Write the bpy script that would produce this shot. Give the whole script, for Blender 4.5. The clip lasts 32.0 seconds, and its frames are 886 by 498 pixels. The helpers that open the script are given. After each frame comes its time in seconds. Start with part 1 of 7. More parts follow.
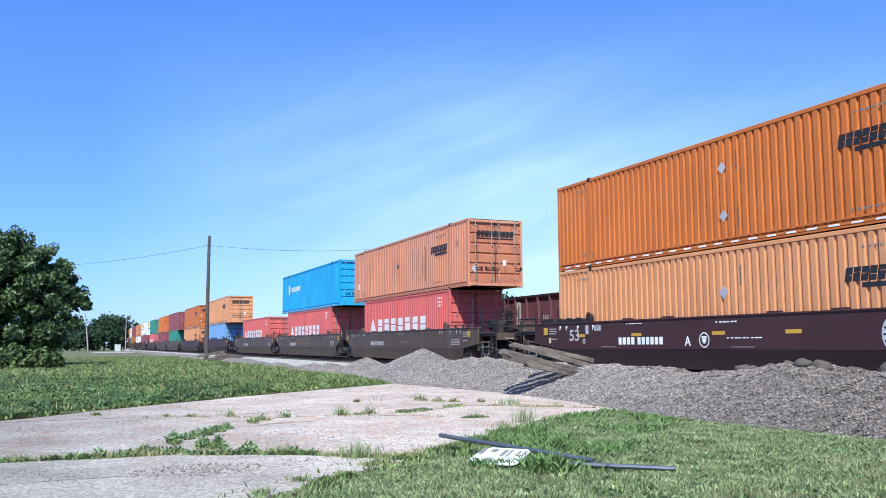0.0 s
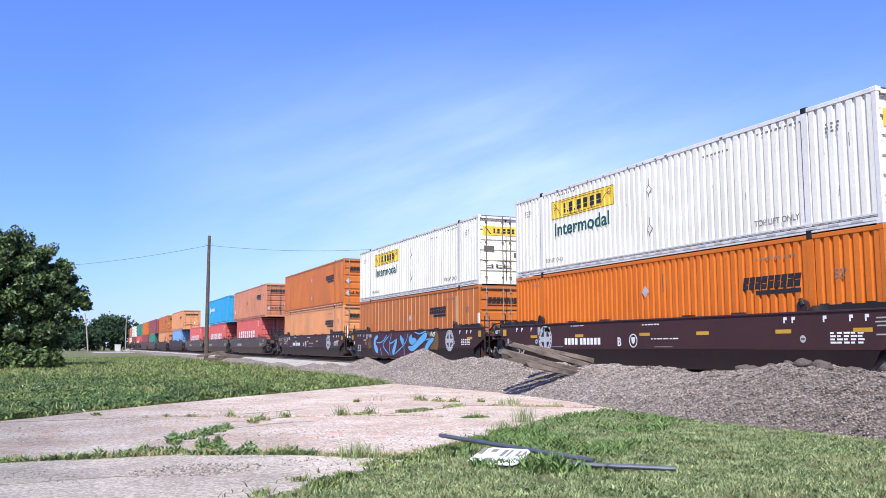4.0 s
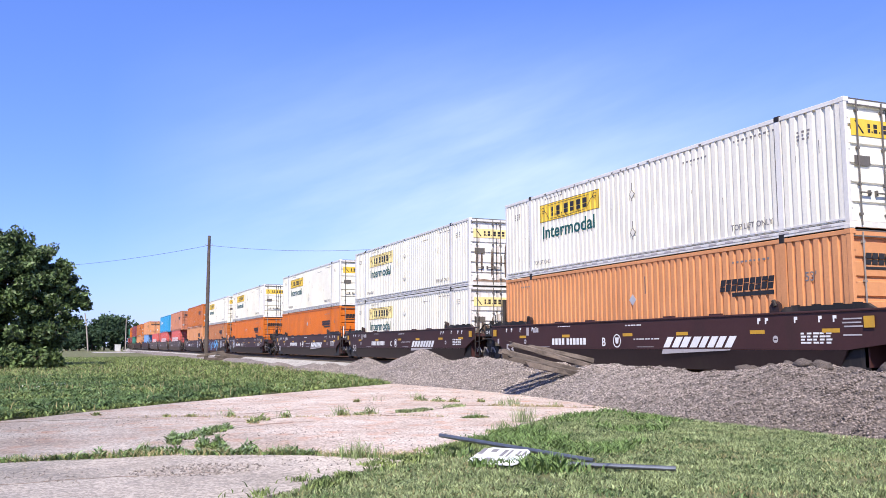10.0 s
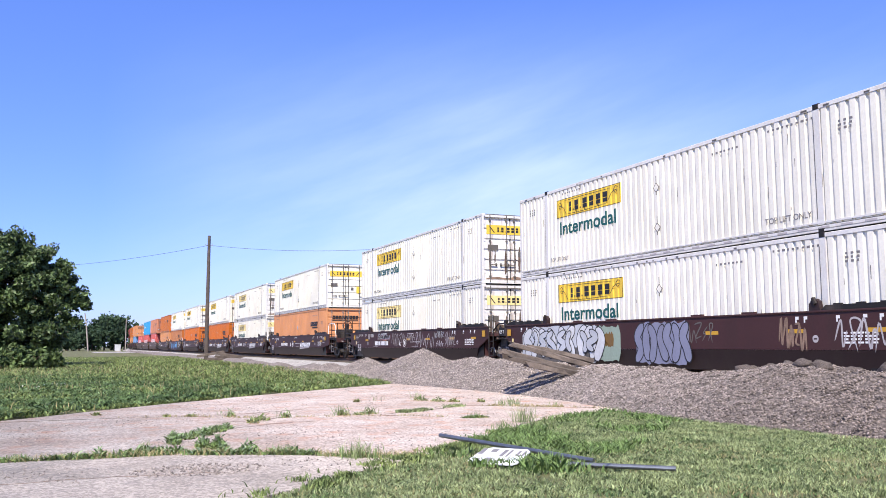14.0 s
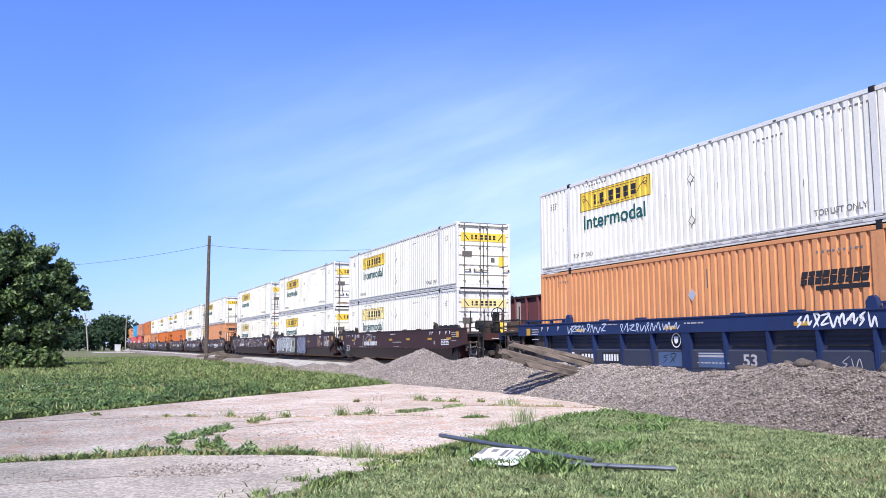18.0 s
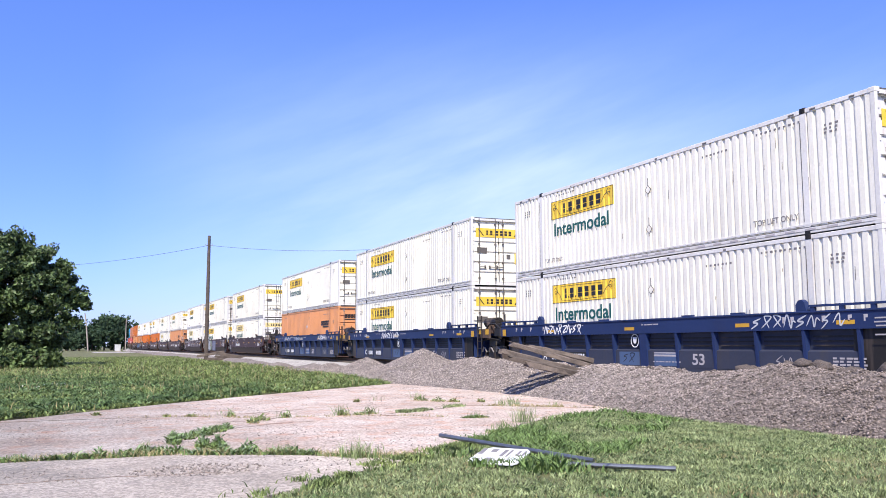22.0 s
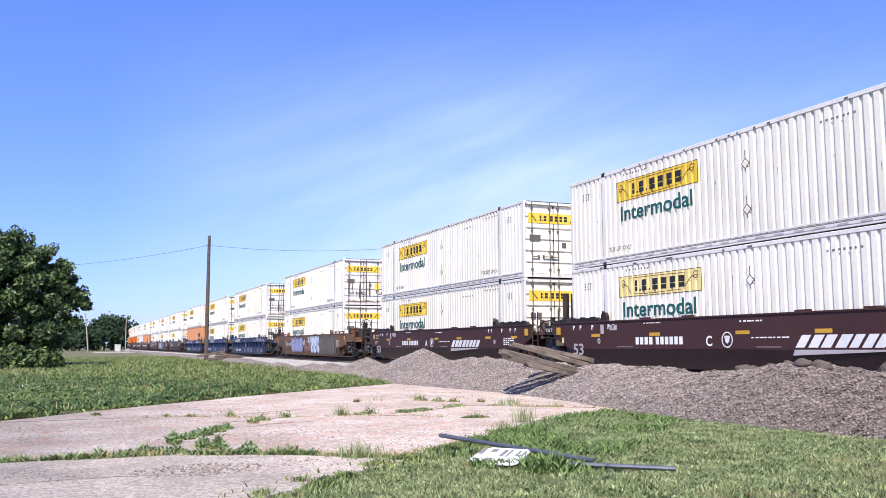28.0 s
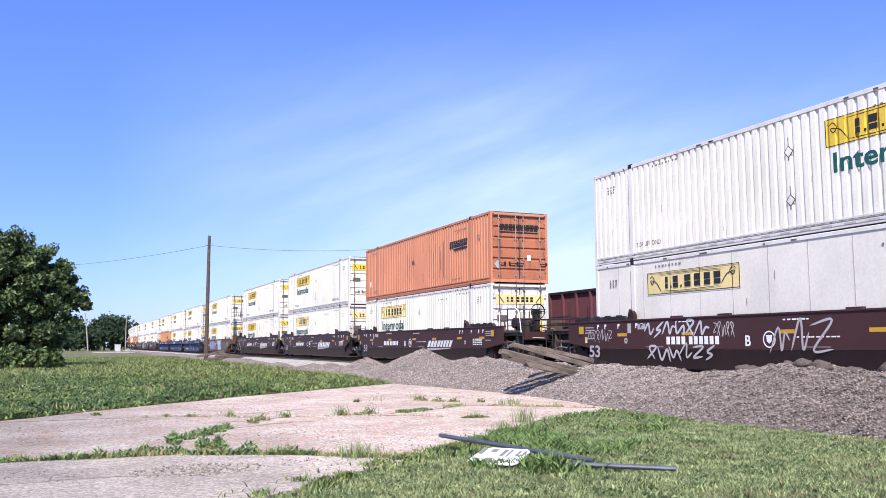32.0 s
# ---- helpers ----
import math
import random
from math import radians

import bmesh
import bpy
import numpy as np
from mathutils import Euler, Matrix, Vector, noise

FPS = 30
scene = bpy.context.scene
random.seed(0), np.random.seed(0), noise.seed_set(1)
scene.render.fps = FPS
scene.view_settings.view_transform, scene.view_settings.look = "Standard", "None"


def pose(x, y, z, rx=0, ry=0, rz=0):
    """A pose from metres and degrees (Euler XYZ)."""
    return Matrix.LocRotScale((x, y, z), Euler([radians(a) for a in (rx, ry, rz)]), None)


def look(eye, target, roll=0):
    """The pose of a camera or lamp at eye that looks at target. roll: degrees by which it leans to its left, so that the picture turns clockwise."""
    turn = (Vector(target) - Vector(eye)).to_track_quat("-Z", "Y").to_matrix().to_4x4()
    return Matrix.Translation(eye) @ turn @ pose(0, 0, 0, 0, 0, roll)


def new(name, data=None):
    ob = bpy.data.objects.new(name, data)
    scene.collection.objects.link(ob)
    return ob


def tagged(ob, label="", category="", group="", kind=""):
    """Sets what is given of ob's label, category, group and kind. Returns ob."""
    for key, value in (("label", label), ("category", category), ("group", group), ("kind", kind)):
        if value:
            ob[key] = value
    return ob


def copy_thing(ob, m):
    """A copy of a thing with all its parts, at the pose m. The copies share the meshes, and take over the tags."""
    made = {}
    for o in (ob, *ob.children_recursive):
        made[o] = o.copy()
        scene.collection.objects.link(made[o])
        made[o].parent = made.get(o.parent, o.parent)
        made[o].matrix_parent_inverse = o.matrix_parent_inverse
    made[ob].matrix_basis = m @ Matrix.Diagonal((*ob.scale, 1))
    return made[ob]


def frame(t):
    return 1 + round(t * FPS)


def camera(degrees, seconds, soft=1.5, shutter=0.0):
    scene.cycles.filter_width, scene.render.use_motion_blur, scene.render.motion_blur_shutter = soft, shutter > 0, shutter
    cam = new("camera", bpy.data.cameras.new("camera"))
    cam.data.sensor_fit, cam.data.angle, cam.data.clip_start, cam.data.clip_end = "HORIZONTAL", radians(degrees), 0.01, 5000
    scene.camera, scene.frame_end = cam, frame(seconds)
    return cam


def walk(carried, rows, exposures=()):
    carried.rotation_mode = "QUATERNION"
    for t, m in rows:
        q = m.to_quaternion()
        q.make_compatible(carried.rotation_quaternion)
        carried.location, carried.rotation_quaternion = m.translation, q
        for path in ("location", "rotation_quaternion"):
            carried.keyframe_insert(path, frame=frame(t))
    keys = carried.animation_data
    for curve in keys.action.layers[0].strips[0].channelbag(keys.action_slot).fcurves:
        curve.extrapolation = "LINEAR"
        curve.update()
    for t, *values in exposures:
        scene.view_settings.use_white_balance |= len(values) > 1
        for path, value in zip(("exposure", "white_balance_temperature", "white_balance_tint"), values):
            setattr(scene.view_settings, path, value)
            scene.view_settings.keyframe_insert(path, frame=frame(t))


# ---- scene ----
# ================= camera =================
EYE = Vector((0.0, 0.0, 1.4))
YAW, PITCH, ROLL = radians(22.91), radians(6.271), -0.216
AIM = Vector((math.sin(YAW) * math.cos(PITCH), math.cos(YAW) * math.cos(PITCH), math.sin(PITCH)))
cam = camera(53.85, 32.0, soft=0.7)
POSE = look(EYE, EYE + AIM * 10, ROLL)
walk(cam, [(0.0, POSE), (32.0, POSE)], exposures=[(0.0, 0.52, 5740.0, -3.0), (1.6, 0.52, 5850.0, -1.0), (2.6, 0.52, 5850.0, -1.0), (3.6, 0.54, 6150.0, 4.0), (5.4, 0.56, 6500.0, 10.0), (17.1, 0.56, 6520.0, 10.0), (17.9, 0.55, 6280.0, 7.0), (19.2, 0.55, 6300.0, 7.0), (20.2, 0.56, 6480.0, 10.0), (32.0, 0.56, 6500.0, 10.0)])

# ================= world and sun =================
SUN_EL, SUN_FROM = radians(48), Vector((-0.515, -0.857, 0))
world = bpy.data.worlds.new("sky")
scene.world = world
world.use_nodes = True
wn, wl = world.node_tree.nodes, world.node_tree.links
wn.clear()
w_out, w_bg = wn.new("ShaderNodeOutputWorld"), wn.new("ShaderNodeBackground")
sky = wn.new("ShaderNodeTexSky")
sky.sky_type, sky.sun_disc = "NISHITA", False
sky.sun_elevation, sky.sun_rotation = SUN_EL, math.atan2(SUN_FROM.x, SUN_FROM.y)
sky.air_density, sky.dust_density, sky.ozone_density = 1.0, 0.4, 3.0
# thin high veil of cloud, thickest low in the sky
w_co, w_map, w_cl, w_sep = wn.new("ShaderNodeTexCoord"), wn.new("ShaderNodeMapping"), wn.new("ShaderNodeTexNoise"), wn.new("ShaderNodeSeparateXYZ")
w_turn, w_tilt = wn.new("ShaderNodeMapping"), wn.new("ShaderNodeMapping")
w_turn.inputs["Rotation"].default_value = (0.0, 0.0, YAW)
w_tilt.inputs["Rotation"].default_value = (0.0, radians(19), 0.0)
w_map.inputs["Location"].default_value = (0.35, 0.2, 0.1)
w_map.inputs["Scale"].default_value = (1.4, 1.4, 7.0)
w_cl.inputs["Scale"].default_value, w_cl.inputs["Detail"].default_value, w_cl.inputs["Roughness"].default_value = 1.9, 9, 0.56
w_low, w_veil, w_fac = wn.new("ShaderNodeMapRange"), wn.new("ShaderNodeMapRange"), wn.new("ShaderNodeMath")
for node, vals in ((w_low, (0.05, 0.40, 1.18, 0.0)), (w_veil, (0.34, 0.70, 0.40, 1.08))):
    for sock, val in zip(("From Min", "From Max", "To Min", "To Max"), vals):
        node.inputs[sock].default_value = val
w_low.interpolation_type = "SMOOTHSTEP"
w_fac.operation = "MULTIPLY"
w_mix = wn.new("ShaderNodeMix")
w_mix.data_type = "RGBA"
w_mix.inputs["B"].default_value = (5.3, 6.5, 7.9, 1)
wl.new(w_co.outputs["Generated"], w_turn.inputs["Vector"])
wl.new(w_turn.outputs["Vector"], w_tilt.inputs["Vector"])
wl.new(w_tilt.outputs["Vector"], w_map.inputs["Vector"])
wl.new(w_map.outputs["Vector"], w_cl.inputs["Vector"])
wl.new(w_co.outputs["Generated"], w_sep.inputs["Vector"])
wl.new(w_sep.outputs["Z"], w_low.inputs["Value"])
wl.new(w_cl.outputs["Fac"], w_veil.inputs["Value"])
wl.new(w_low.outputs["Result"], w_fac.inputs[0])
wl.new(w_veil.outputs["Result"], w_fac.inputs[1])
w_side, w_fac2 = wn.new("ShaderNodeMapRange"), wn.new("ShaderNodeMath")
for sock, val in zip(("From Min", "From Max", "To Min", "To Max"), (0.02, 0.42, 0.0, 1.12)):
    w_side.inputs[sock].default_value = val
w_fac2.operation = "MULTIPLY"
wl.new(w_sep.outputs["X"], w_side.inputs["Value"])
wl.new(w_fac.outputs["Value"], w_fac2.inputs[0])
wl.new(w_side.outputs["Result"], w_fac2.inputs[1])
w_right, w_fac3 = wn.new("ShaderNodeMapRange"), wn.new("ShaderNodeMath")
for sock, val in zip(("From Min", "From Max", "To Min", "To Max"), (0.42, 0.72, 1.0, 0.45)):
    w_right.inputs[sock].default_value = val
w_right.interpolation_type, w_fac3.operation = "SMOOTHSTEP", "MULTIPLY"
wl.new(w_sep.outputs["X"], w_right.inputs["Value"])
wl.new(w_fac2.outputs["Value"], w_fac3.inputs[0])
wl.new(w_right.outputs["Result"], w_fac3.inputs[1])
wl.new(w_fac3.outputs["Value"], w_mix.inputs["Factor"])
w_tint = wn.new("ShaderNodeMix")
w_tint.data_type, w_tint.blend_type = "RGBA", "MULTIPLY"
w_tint.inputs["Factor"].default_value = 1.0
w_rise, w_blue = wn.new("ShaderNodeMapRange"), wn.new("ShaderNodeMix")
w_rise.interpolation_type, w_blue.data_type = "SMOOTHSTEP", "RGBA"
w_rise.inputs["From Min"].default_value, w_rise.inputs["From Max"].default_value = 0.0, 0.45
w_blue.inputs["A"].default_value, w_blue.inputs["B"].default_value = (0.62, 0.725, 1.45, 1), (0.77, 0.91, 1.58, 1)
wl.new(w_sep.outputs["Z"], w_rise.inputs["Value"])
wl.new(w_rise.outputs["Result"], w_blue.inputs["Factor"])
wl.new(w_blue.outputs["Result"], w_tint.inputs["B"])
wl.new(sky.outputs["Color"], w_tint.inputs["A"])
wl.new(w_tint.outputs["Result"], w_mix.inputs["A"])
wl.new(w_mix.outputs["Result"], w_bg.inputs["Color"])
w_bg.inputs["Strength"].default_value = 0.103
wl.new(w_bg.outputs["Background"], w_out.inputs["Surface"])
sun = new("sun", bpy.data.lights.new("sun", "SUN"))
sun.data.energy, sun.data.angle, sun.data.color = 5.0, radians(0.5), (1.0, 0.91, 0.79)
SUN_DIR = Vector((SUN_FROM.normalized().x * math.cos(SUN_EL), SUN_FROM.normalized().y * math.cos(SUN_EL), math.sin(SUN_EL)))
sun.matrix_world = look(SUN_DIR * 60, (0, 0, 0))


# ================= materials =================
def mat(name, color, rough=0.6, metal=0.0, var=0.25, scale=3.0, fine=40.0, bump=0.15, streak=0.0, dirt=(0.12, 0.09, 0.07), dirt_amount=0.0,
        islands=0.0, objects=0.0, spec=0.4, second=None, fine_var=0.25):
    """A painted, mineral or plant surface: colour varied at two sizes, vertical streaks of dirt, fine relief."""
    m = bpy.data.materials.new(name)
    m.use_nodes = True
    n, l = m.node_tree.nodes, m.node_tree.links
    b = n["Principled BSDF"]
    b.inputs["Roughness"].default_value, b.inputs["Metallic"].default_value = rough, metal
    b.inputs["Specular IOR Level"].default_value = spec
    co = n.new("ShaderNodeTexCoord")

    def nz(sc, detail, stretch=None):
        t = n.new("ShaderNodeTexNoise")
        t.inputs["Scale"].default_value, t.inputs["Detail"].default_value, t.inputs["Roughness"].default_value = sc, detail, 0.6
        if stretch:
            mp = n.new("ShaderNodeMapping")
            mp.inputs["Scale"].default_value = stretch
            l.new(co.outputs["Object"], mp.inputs["Vector"])
            l.new(mp.outputs["Vector"], t.inputs["Vector"])
        else:
            l.new(co.outputs["Object"], t.inputs["Vector"])
        return t

    def ramp(src, lo, hi, p0=0.3, p1=0.7):
        r = n.new("ShaderNodeMapRange")
        r.inputs["From Min"].default_value, r.inputs["From Max"].default_value = p0, p1
        r.inputs["To Min"].default_value, r.inputs["To Max"].default_value = lo, hi
        l.new(src, r.inputs["Value"])
        return r.outputs["Result"]

    def mixc(f, a, bb, mode="MIX"):
        x = n.new("ShaderNodeMix")
        x.data_type, x.blend_type = "RGBA", mode
        for sock, val in (("Factor", f), ("A", a), ("B", bb)):
            if isinstance(val, (tuple, float, int)):
                x.inputs[sock].default_value = (*val, 1) if isinstance(val, tuple) else val
            else:
                l.new(val, x.inputs[sock])
        return x.outputs["Result"]

    big, small = nz(scale, 4), nz(fine, 3)
    dark = tuple(c * (1 - var) for c in color)
    col = mixc(ramp(big.outputs["Fac"], 0, 1), dark, second or tuple(min(1, c * (1 + var * 0.5)) for c in color))
    lo, hi = (0.42, 0.60) if fine_var > 0.5 else (0.3, 0.7)
    col = mixc(fine_var, col, mixc(ramp(small.outputs["Fac"], 0, 1, lo, hi), (0.35, 0.35, 0.35), (1.3, 1.3, 1.3)), "MULTIPLY")
    if dirt_amount:
        d = nz(streak or 2.0, 5, (1, 1, 0.12) if streak else None)
        col = mixc(ramp(d.outputs["Fac"], 0, dirt_amount, 0.52, 0.75), col, dirt)
    if islands:
        g = n.new("ShaderNodeNewGeometry")
        col = mixc(1.0, col, mixc(g.outputs["Random Per Island"], tuple([1 - islands] * 3), tuple([1 + islands] * 3)), "MULTIPLY")
    if objects:
        g = n.new("ShaderNodeObjectInfo")
        col = mixc(1.0, col, mixc(g.outputs["Random"], tuple([1 - objects] * 3), tuple([1 + objects] * 3)), "MULTIPLY")
    l.new(col, b.inputs["Base Color"])
    if bump:
        bp = n.new("ShaderNodeBump")
        bp.inputs["Strength"].default_value, bp.inputs["Distance"].default_value = bump, 0.02
        l.new(small.outputs["Fac"], bp.inputs["Height"])
        l.new(bp.outputs["Normal"], b.inputs["Normal"])
    return m


def paint(name, color, dirt_amount=0.35, rough=0.5, dirt=(0.16, 0.11, 0.08), var=0.12, objects=0.05, streak=2.5):
    return mat(name, color, rough=rough, var=var, scale=0.6, fine=14, bump=0.04, spec=0.25, streak=streak, dirt=dirt, dirt_amount=dirt_amount, objects=objects, fine_var=0.12)


M = {
    "white": paint("white_container_paint", (0.80, 0.77, 0.665), 0.16, dirt=(0.42, 0.37, 0.31)),
    "white_stain": paint("stained_white_door_paint", (0.70, 0.69, 0.66), 0.8, dirt=(0.30, 0.19, 0.12), streak=4.0),
    "white_frame": paint("white_frame_paint", (0.70, 0.685, 0.65), 0.35, dirt=(0.35, 0.28, 0.22)),
    "orange": paint("orange_container_paint", (0.60, 0.155, 0.018), 0.3, dirt=(0.40, 0.09, 0.02)),
    "orange_mid": paint("weathered_orange_paint", (0.52, 0.155, 0.034), 0.30, dirt=(0.36, 0.11, 0.035)),
    "orange_pale": paint("faded_pale_orange_paint", (0.64, 0.29, 0.128), 0.25, dirt=(0.42, 0.16, 0.07)),
    "salmon": paint("faded_salmon_orange_paint", (0.60, 0.25, 0.14), 0.5, dirt=(0.36, 0.14, 0.08)),
    "salmon_stain": paint("scorched_salmon_door_paint", (0.46, 0.17, 0.09), 0.95, dirt=(0.10, 0.055, 0.04), streak=4.0),
    "seam": paint("pale_aluminium_seam", (0.66, 0.40, 0.20), 0.15),
    "blue": paint("bright_blue_container_paint", (0.045, 0.34, 0.62), 0.2, dirt=(0.02, 0.14, 0.35)),
    "blue_grey": paint("grey_blue_container_paint", (0.20, 0.36, 0.62), 0.2, dirt=(0.1, 0.14, 0.3)),
    "red": paint("faded_red_container_paint", (0.62, 0.13, 0.115), 0.3, dirt=(0.28, 0.07, 0.05)),
    "maroon_box": paint("dull_maroon_container_paint", (0.26, 0.07, 0.08), 0.3),
    "green": paint("sea_green_container_paint", (0.05, 0.24, 0.18), 0.3),
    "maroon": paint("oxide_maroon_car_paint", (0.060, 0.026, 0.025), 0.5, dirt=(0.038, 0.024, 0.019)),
    "maroon_low": paint("darker_maroon_car_paint", (0.034, 0.020, 0.020), 0.6, dirt=(0.040, 0.030, 0.025)),
    "hopper": paint("chalky_maroon_hopper_paint", (0.150, 0.058, 0.070), 0.6, dirt=(0.11, 0.06, 0.052)),
    "navy": paint("navy_blue_car_paint", (0.018, 0.034, 0.105), 0.4, dirt=(0.03, 0.035, 0.08)),
    "panel_blue": paint("faded_blue_panel_paint", (0.075, 0.12, 0.22), 0.5, dirt=(0.08, 0.09, 0.12)),
    "navy_low": paint("dusty_dark_blue_panel_paint", (0.042, 0.048, 0.075), 0.6, dirt=(0.06, 0.055, 0.055)),
    "ochre": paint("weathered_ochre_car_paint", (0.165, 0.080, 0.038), 0.95, dirt=(0.060, 0.042, 0.034)),
    "brown": paint("sooty_brown_car_paint", (0.095, 0.062, 0.048), 0.7, dirt=(0.15, 0.12, 0.098)),
    "black": paint("grimy_black_steel", (0.020, 0.018, 0.017), 0.85, dirt=(0.10, 0.078, 0.064)),
    "truck": paint("dusty_cast_steel", (0.050, 0.046, 0.044), 0.9, dirt=(0.15, 0.14, 0.135)),
    "steel": mat("worn_steel", (0.34, 0.31, 0.28), rough=0.5, metal=0.3, scale=2, fine=30),
    "galv": mat("galvanised_pipe", (0.21, 0.225, 0.24), rough=0.36, metal=0.75, scale=3, fine=60, bump=0.05),
    "rail": mat("rusty_rail_steel", (0.20, 0.11, 0.07), rough=0.5, metal=0.5, scale=3, fine=40),
    "yellow": paint("yellow_reflector", (0.58, 0.33, 0.04), 0.3),
    "logo_yellow": paint("yellow_logo_panel", (0.78, 0.54, 0.07), 0.15),
    "logo_pale": paint("bleached_yellow_logo_panel", (0.80, 0.66, 0.30), 0.15),
    "mark": paint("white_stencil_paint", (0.80, 0.80, 0.78), 0.1),
    "wheel": mat("dark_rusty_wheel_steel", (0.034, 0.026, 0.022), rough=0.65, metal=0.2, scale=3, fine=20),
    "mark_grey": paint("grey_stencil_paint", (0.45, 0.42, 0.42), 0.2),
    "ink": paint("black_stencil_paint", (0.025, 0.025, 0.028), 0.1),
    "ink_thin": paint("thin_grey_stencil_paint", (0.20, 0.19, 0.19), 0.1),
    "ink_green": paint("dark_green_lettering_paint", (0.015, 0.10, 0.095), 0.1),
    "placard": paint("grey_placard", (0.42, 0.43, 0.46), 0.2),
    "rust": mat("brown_rust_stain", (0.26, 0.175, 0.125), rough=0.85, var=0.4, scale=4, fine=20),
    "rust_dark": mat("dark_rust_stain", (0.125, 0.085, 0.066), rough=0.85, var=0.4, scale=4, fine=20),
    "spray_blue": paint("light_blue_spray_paint", (0.15, 0.42, 0.72), 0.1),
    "spray_red": paint("dark_crimson_spray_paint", (0.080, 0.018, 0.030), 0.6),
    "spray_silver": paint("silver_spray_paint", (0.50, 0.52, 0.54), 0.2),
    "spray_lilac": paint("lilac_spray_paint", (0.240, 0.251, 0.337), 0.3),
    "spray_pale": paint("pale_sky_blue_spray_paint", (0.55, 0.63, 0.76), 0.15),
    "spray_ochre": paint("ochre_spray_paint", (0.20, 0.115, 0.035), 0.7),
    "spray_mauve": paint("dusty_mauve_spray_paint", (0.33, 0.17, 0.19), 0.4),
    "spray_white": paint("dull_white_spray_paint", (0.62, 0.63, 0.63), 0.25),
    "spray_violet": paint("pale_violet_spray_paint", (0.34, 0.36, 0.58), 0.25),
    "spray_dun": paint("dun_grey_spray_paint", (0.15, 0.125, 0.10), 0.4),
    "ink_brown": paint("dark_brown_spray_paint", (0.045, 0.032, 0.026), 0.2),
    "spray_green": paint("pale_green_spray_paint", (0.30, 0.38, 0.30), 0.2),
    "spray_grey": paint("dark_grey_spray_paint", (0.12, 0.11, 0.10), 0.2),
    "crack": mat("dark_joint_dirt", (0.24, 0.18, 0.14), rough=0.95, var=0.3, scale=3, fine=30),
    "concrete": mat("weathered_pinkish_concrete", (0.61, 0.475, 0.385), rough=0.92, var=0.28, scale=0.6, fine=26, bump=0.5, second=(0.66, 0.575, 0.50), dirt=(0.47, 0.26, 0.17), dirt_amount=1.0, fine_var=0.62),
    "concrete_grey": mat("weathered_grey_concrete", (0.53, 0.455, 0.375), rough=0.92, var=0.25, scale=0.4, second=(0.66, 0.575, 0.49), fine=30, bump=0.6, dirt=(0.22, 0.20, 0.19), dirt_amount=0.6, fine_var=0.6),
    "ground": mat("soil_with_short_grass", (0.16, 0.185, 0.068), rough=0.95, var=0.45, scale=0.4, fine=25, bump=0.5, second=(0.21, 0.205, 0.095), fine_var=0.6),
    "gravel": mat("brown_grey_ballast_bed", (0.250, 0.216, 0.195), rough=0.95, var=0.3, scale=1.2, fine=22, bump=0.9, fine_var=0.8),
    "stone": mat("brown_grey_ballast_stone", (0.330, 0.286, 0.258), rough=0.9, var=0.3, scale=3, fine=30, islands=0.6),
    "ballast": mat("pale_crushed_limestone", (0.44, 0.42, 0.39), rough=0.95, var=0.2, scale=1.0, fine=18, bump=0.8, fine_var=0.6),
    "grass": mat("lawn_grass", (0.190, 0.270, 0.108), rough=0.6, var=0.5, scale=2.6, fine=6, bump=0, islands=0.55, second=(0.320, 0.375, 0.180), spec=0.25),
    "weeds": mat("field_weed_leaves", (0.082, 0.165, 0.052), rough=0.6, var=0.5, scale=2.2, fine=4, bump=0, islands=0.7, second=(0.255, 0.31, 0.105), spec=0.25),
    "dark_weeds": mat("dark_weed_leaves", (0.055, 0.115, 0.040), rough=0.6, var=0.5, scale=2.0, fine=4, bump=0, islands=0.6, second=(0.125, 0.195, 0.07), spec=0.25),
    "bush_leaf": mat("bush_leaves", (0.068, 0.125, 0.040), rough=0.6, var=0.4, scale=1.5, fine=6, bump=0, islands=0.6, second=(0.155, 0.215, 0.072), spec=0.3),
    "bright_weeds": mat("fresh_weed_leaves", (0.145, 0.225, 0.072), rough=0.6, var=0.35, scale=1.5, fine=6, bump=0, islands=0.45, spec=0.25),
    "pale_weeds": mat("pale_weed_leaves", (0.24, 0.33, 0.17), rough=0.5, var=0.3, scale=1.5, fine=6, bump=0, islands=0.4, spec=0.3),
    "dry": mat("dry_grass_stems", (0.36, 0.31, 0.16), rough=0.8, var=0.3, scale=2, fine=8, bump=0, islands=0.35, spec=0.2),
    "flower": mat("white_clover_flowers", (0.70, 0.70, 0.62), rough=0.8, var=0.1, scale=2, fine=8, bump=0),
    "leaf": mat("tree_leaves", (0.036, 0.072, 0.024), rough=0.5, var=0.4, scale=0.7, fine=3, bump=0, islands=0.7, second=(0.130, 0.190, 0.066), spec=0.4),
    "leaf_far": mat("distant_tree_leaves", (0.046, 0.082, 0.042), rough=0.7, var=0.4, scale=0.3, fine=2, bump=0, islands=0.45, spec=0.2),
    "bark": mat("grey_brown_bark", (0.13, 0.10, 0.075), rough=0.9, var=0.4, scale=4, fine=30, bump=0.8),
    "pole": mat("weathered_pole_wood", (0.10, 0.08, 0.068), rough=0.9, var=0.35, scale=3, fine=30, bump=0.5, streak=6, dirt_amount=0.5),
    "tie": mat("weathered_sleeper_wood", (0.085, 0.070, 0.058), rough=0.9, var=0.4, scale=2.5, fine=24, bump=0.8, streak=5, dirt_amount=0.6, dirt=(0.07, 0.055, 0.045), objects=0.2),
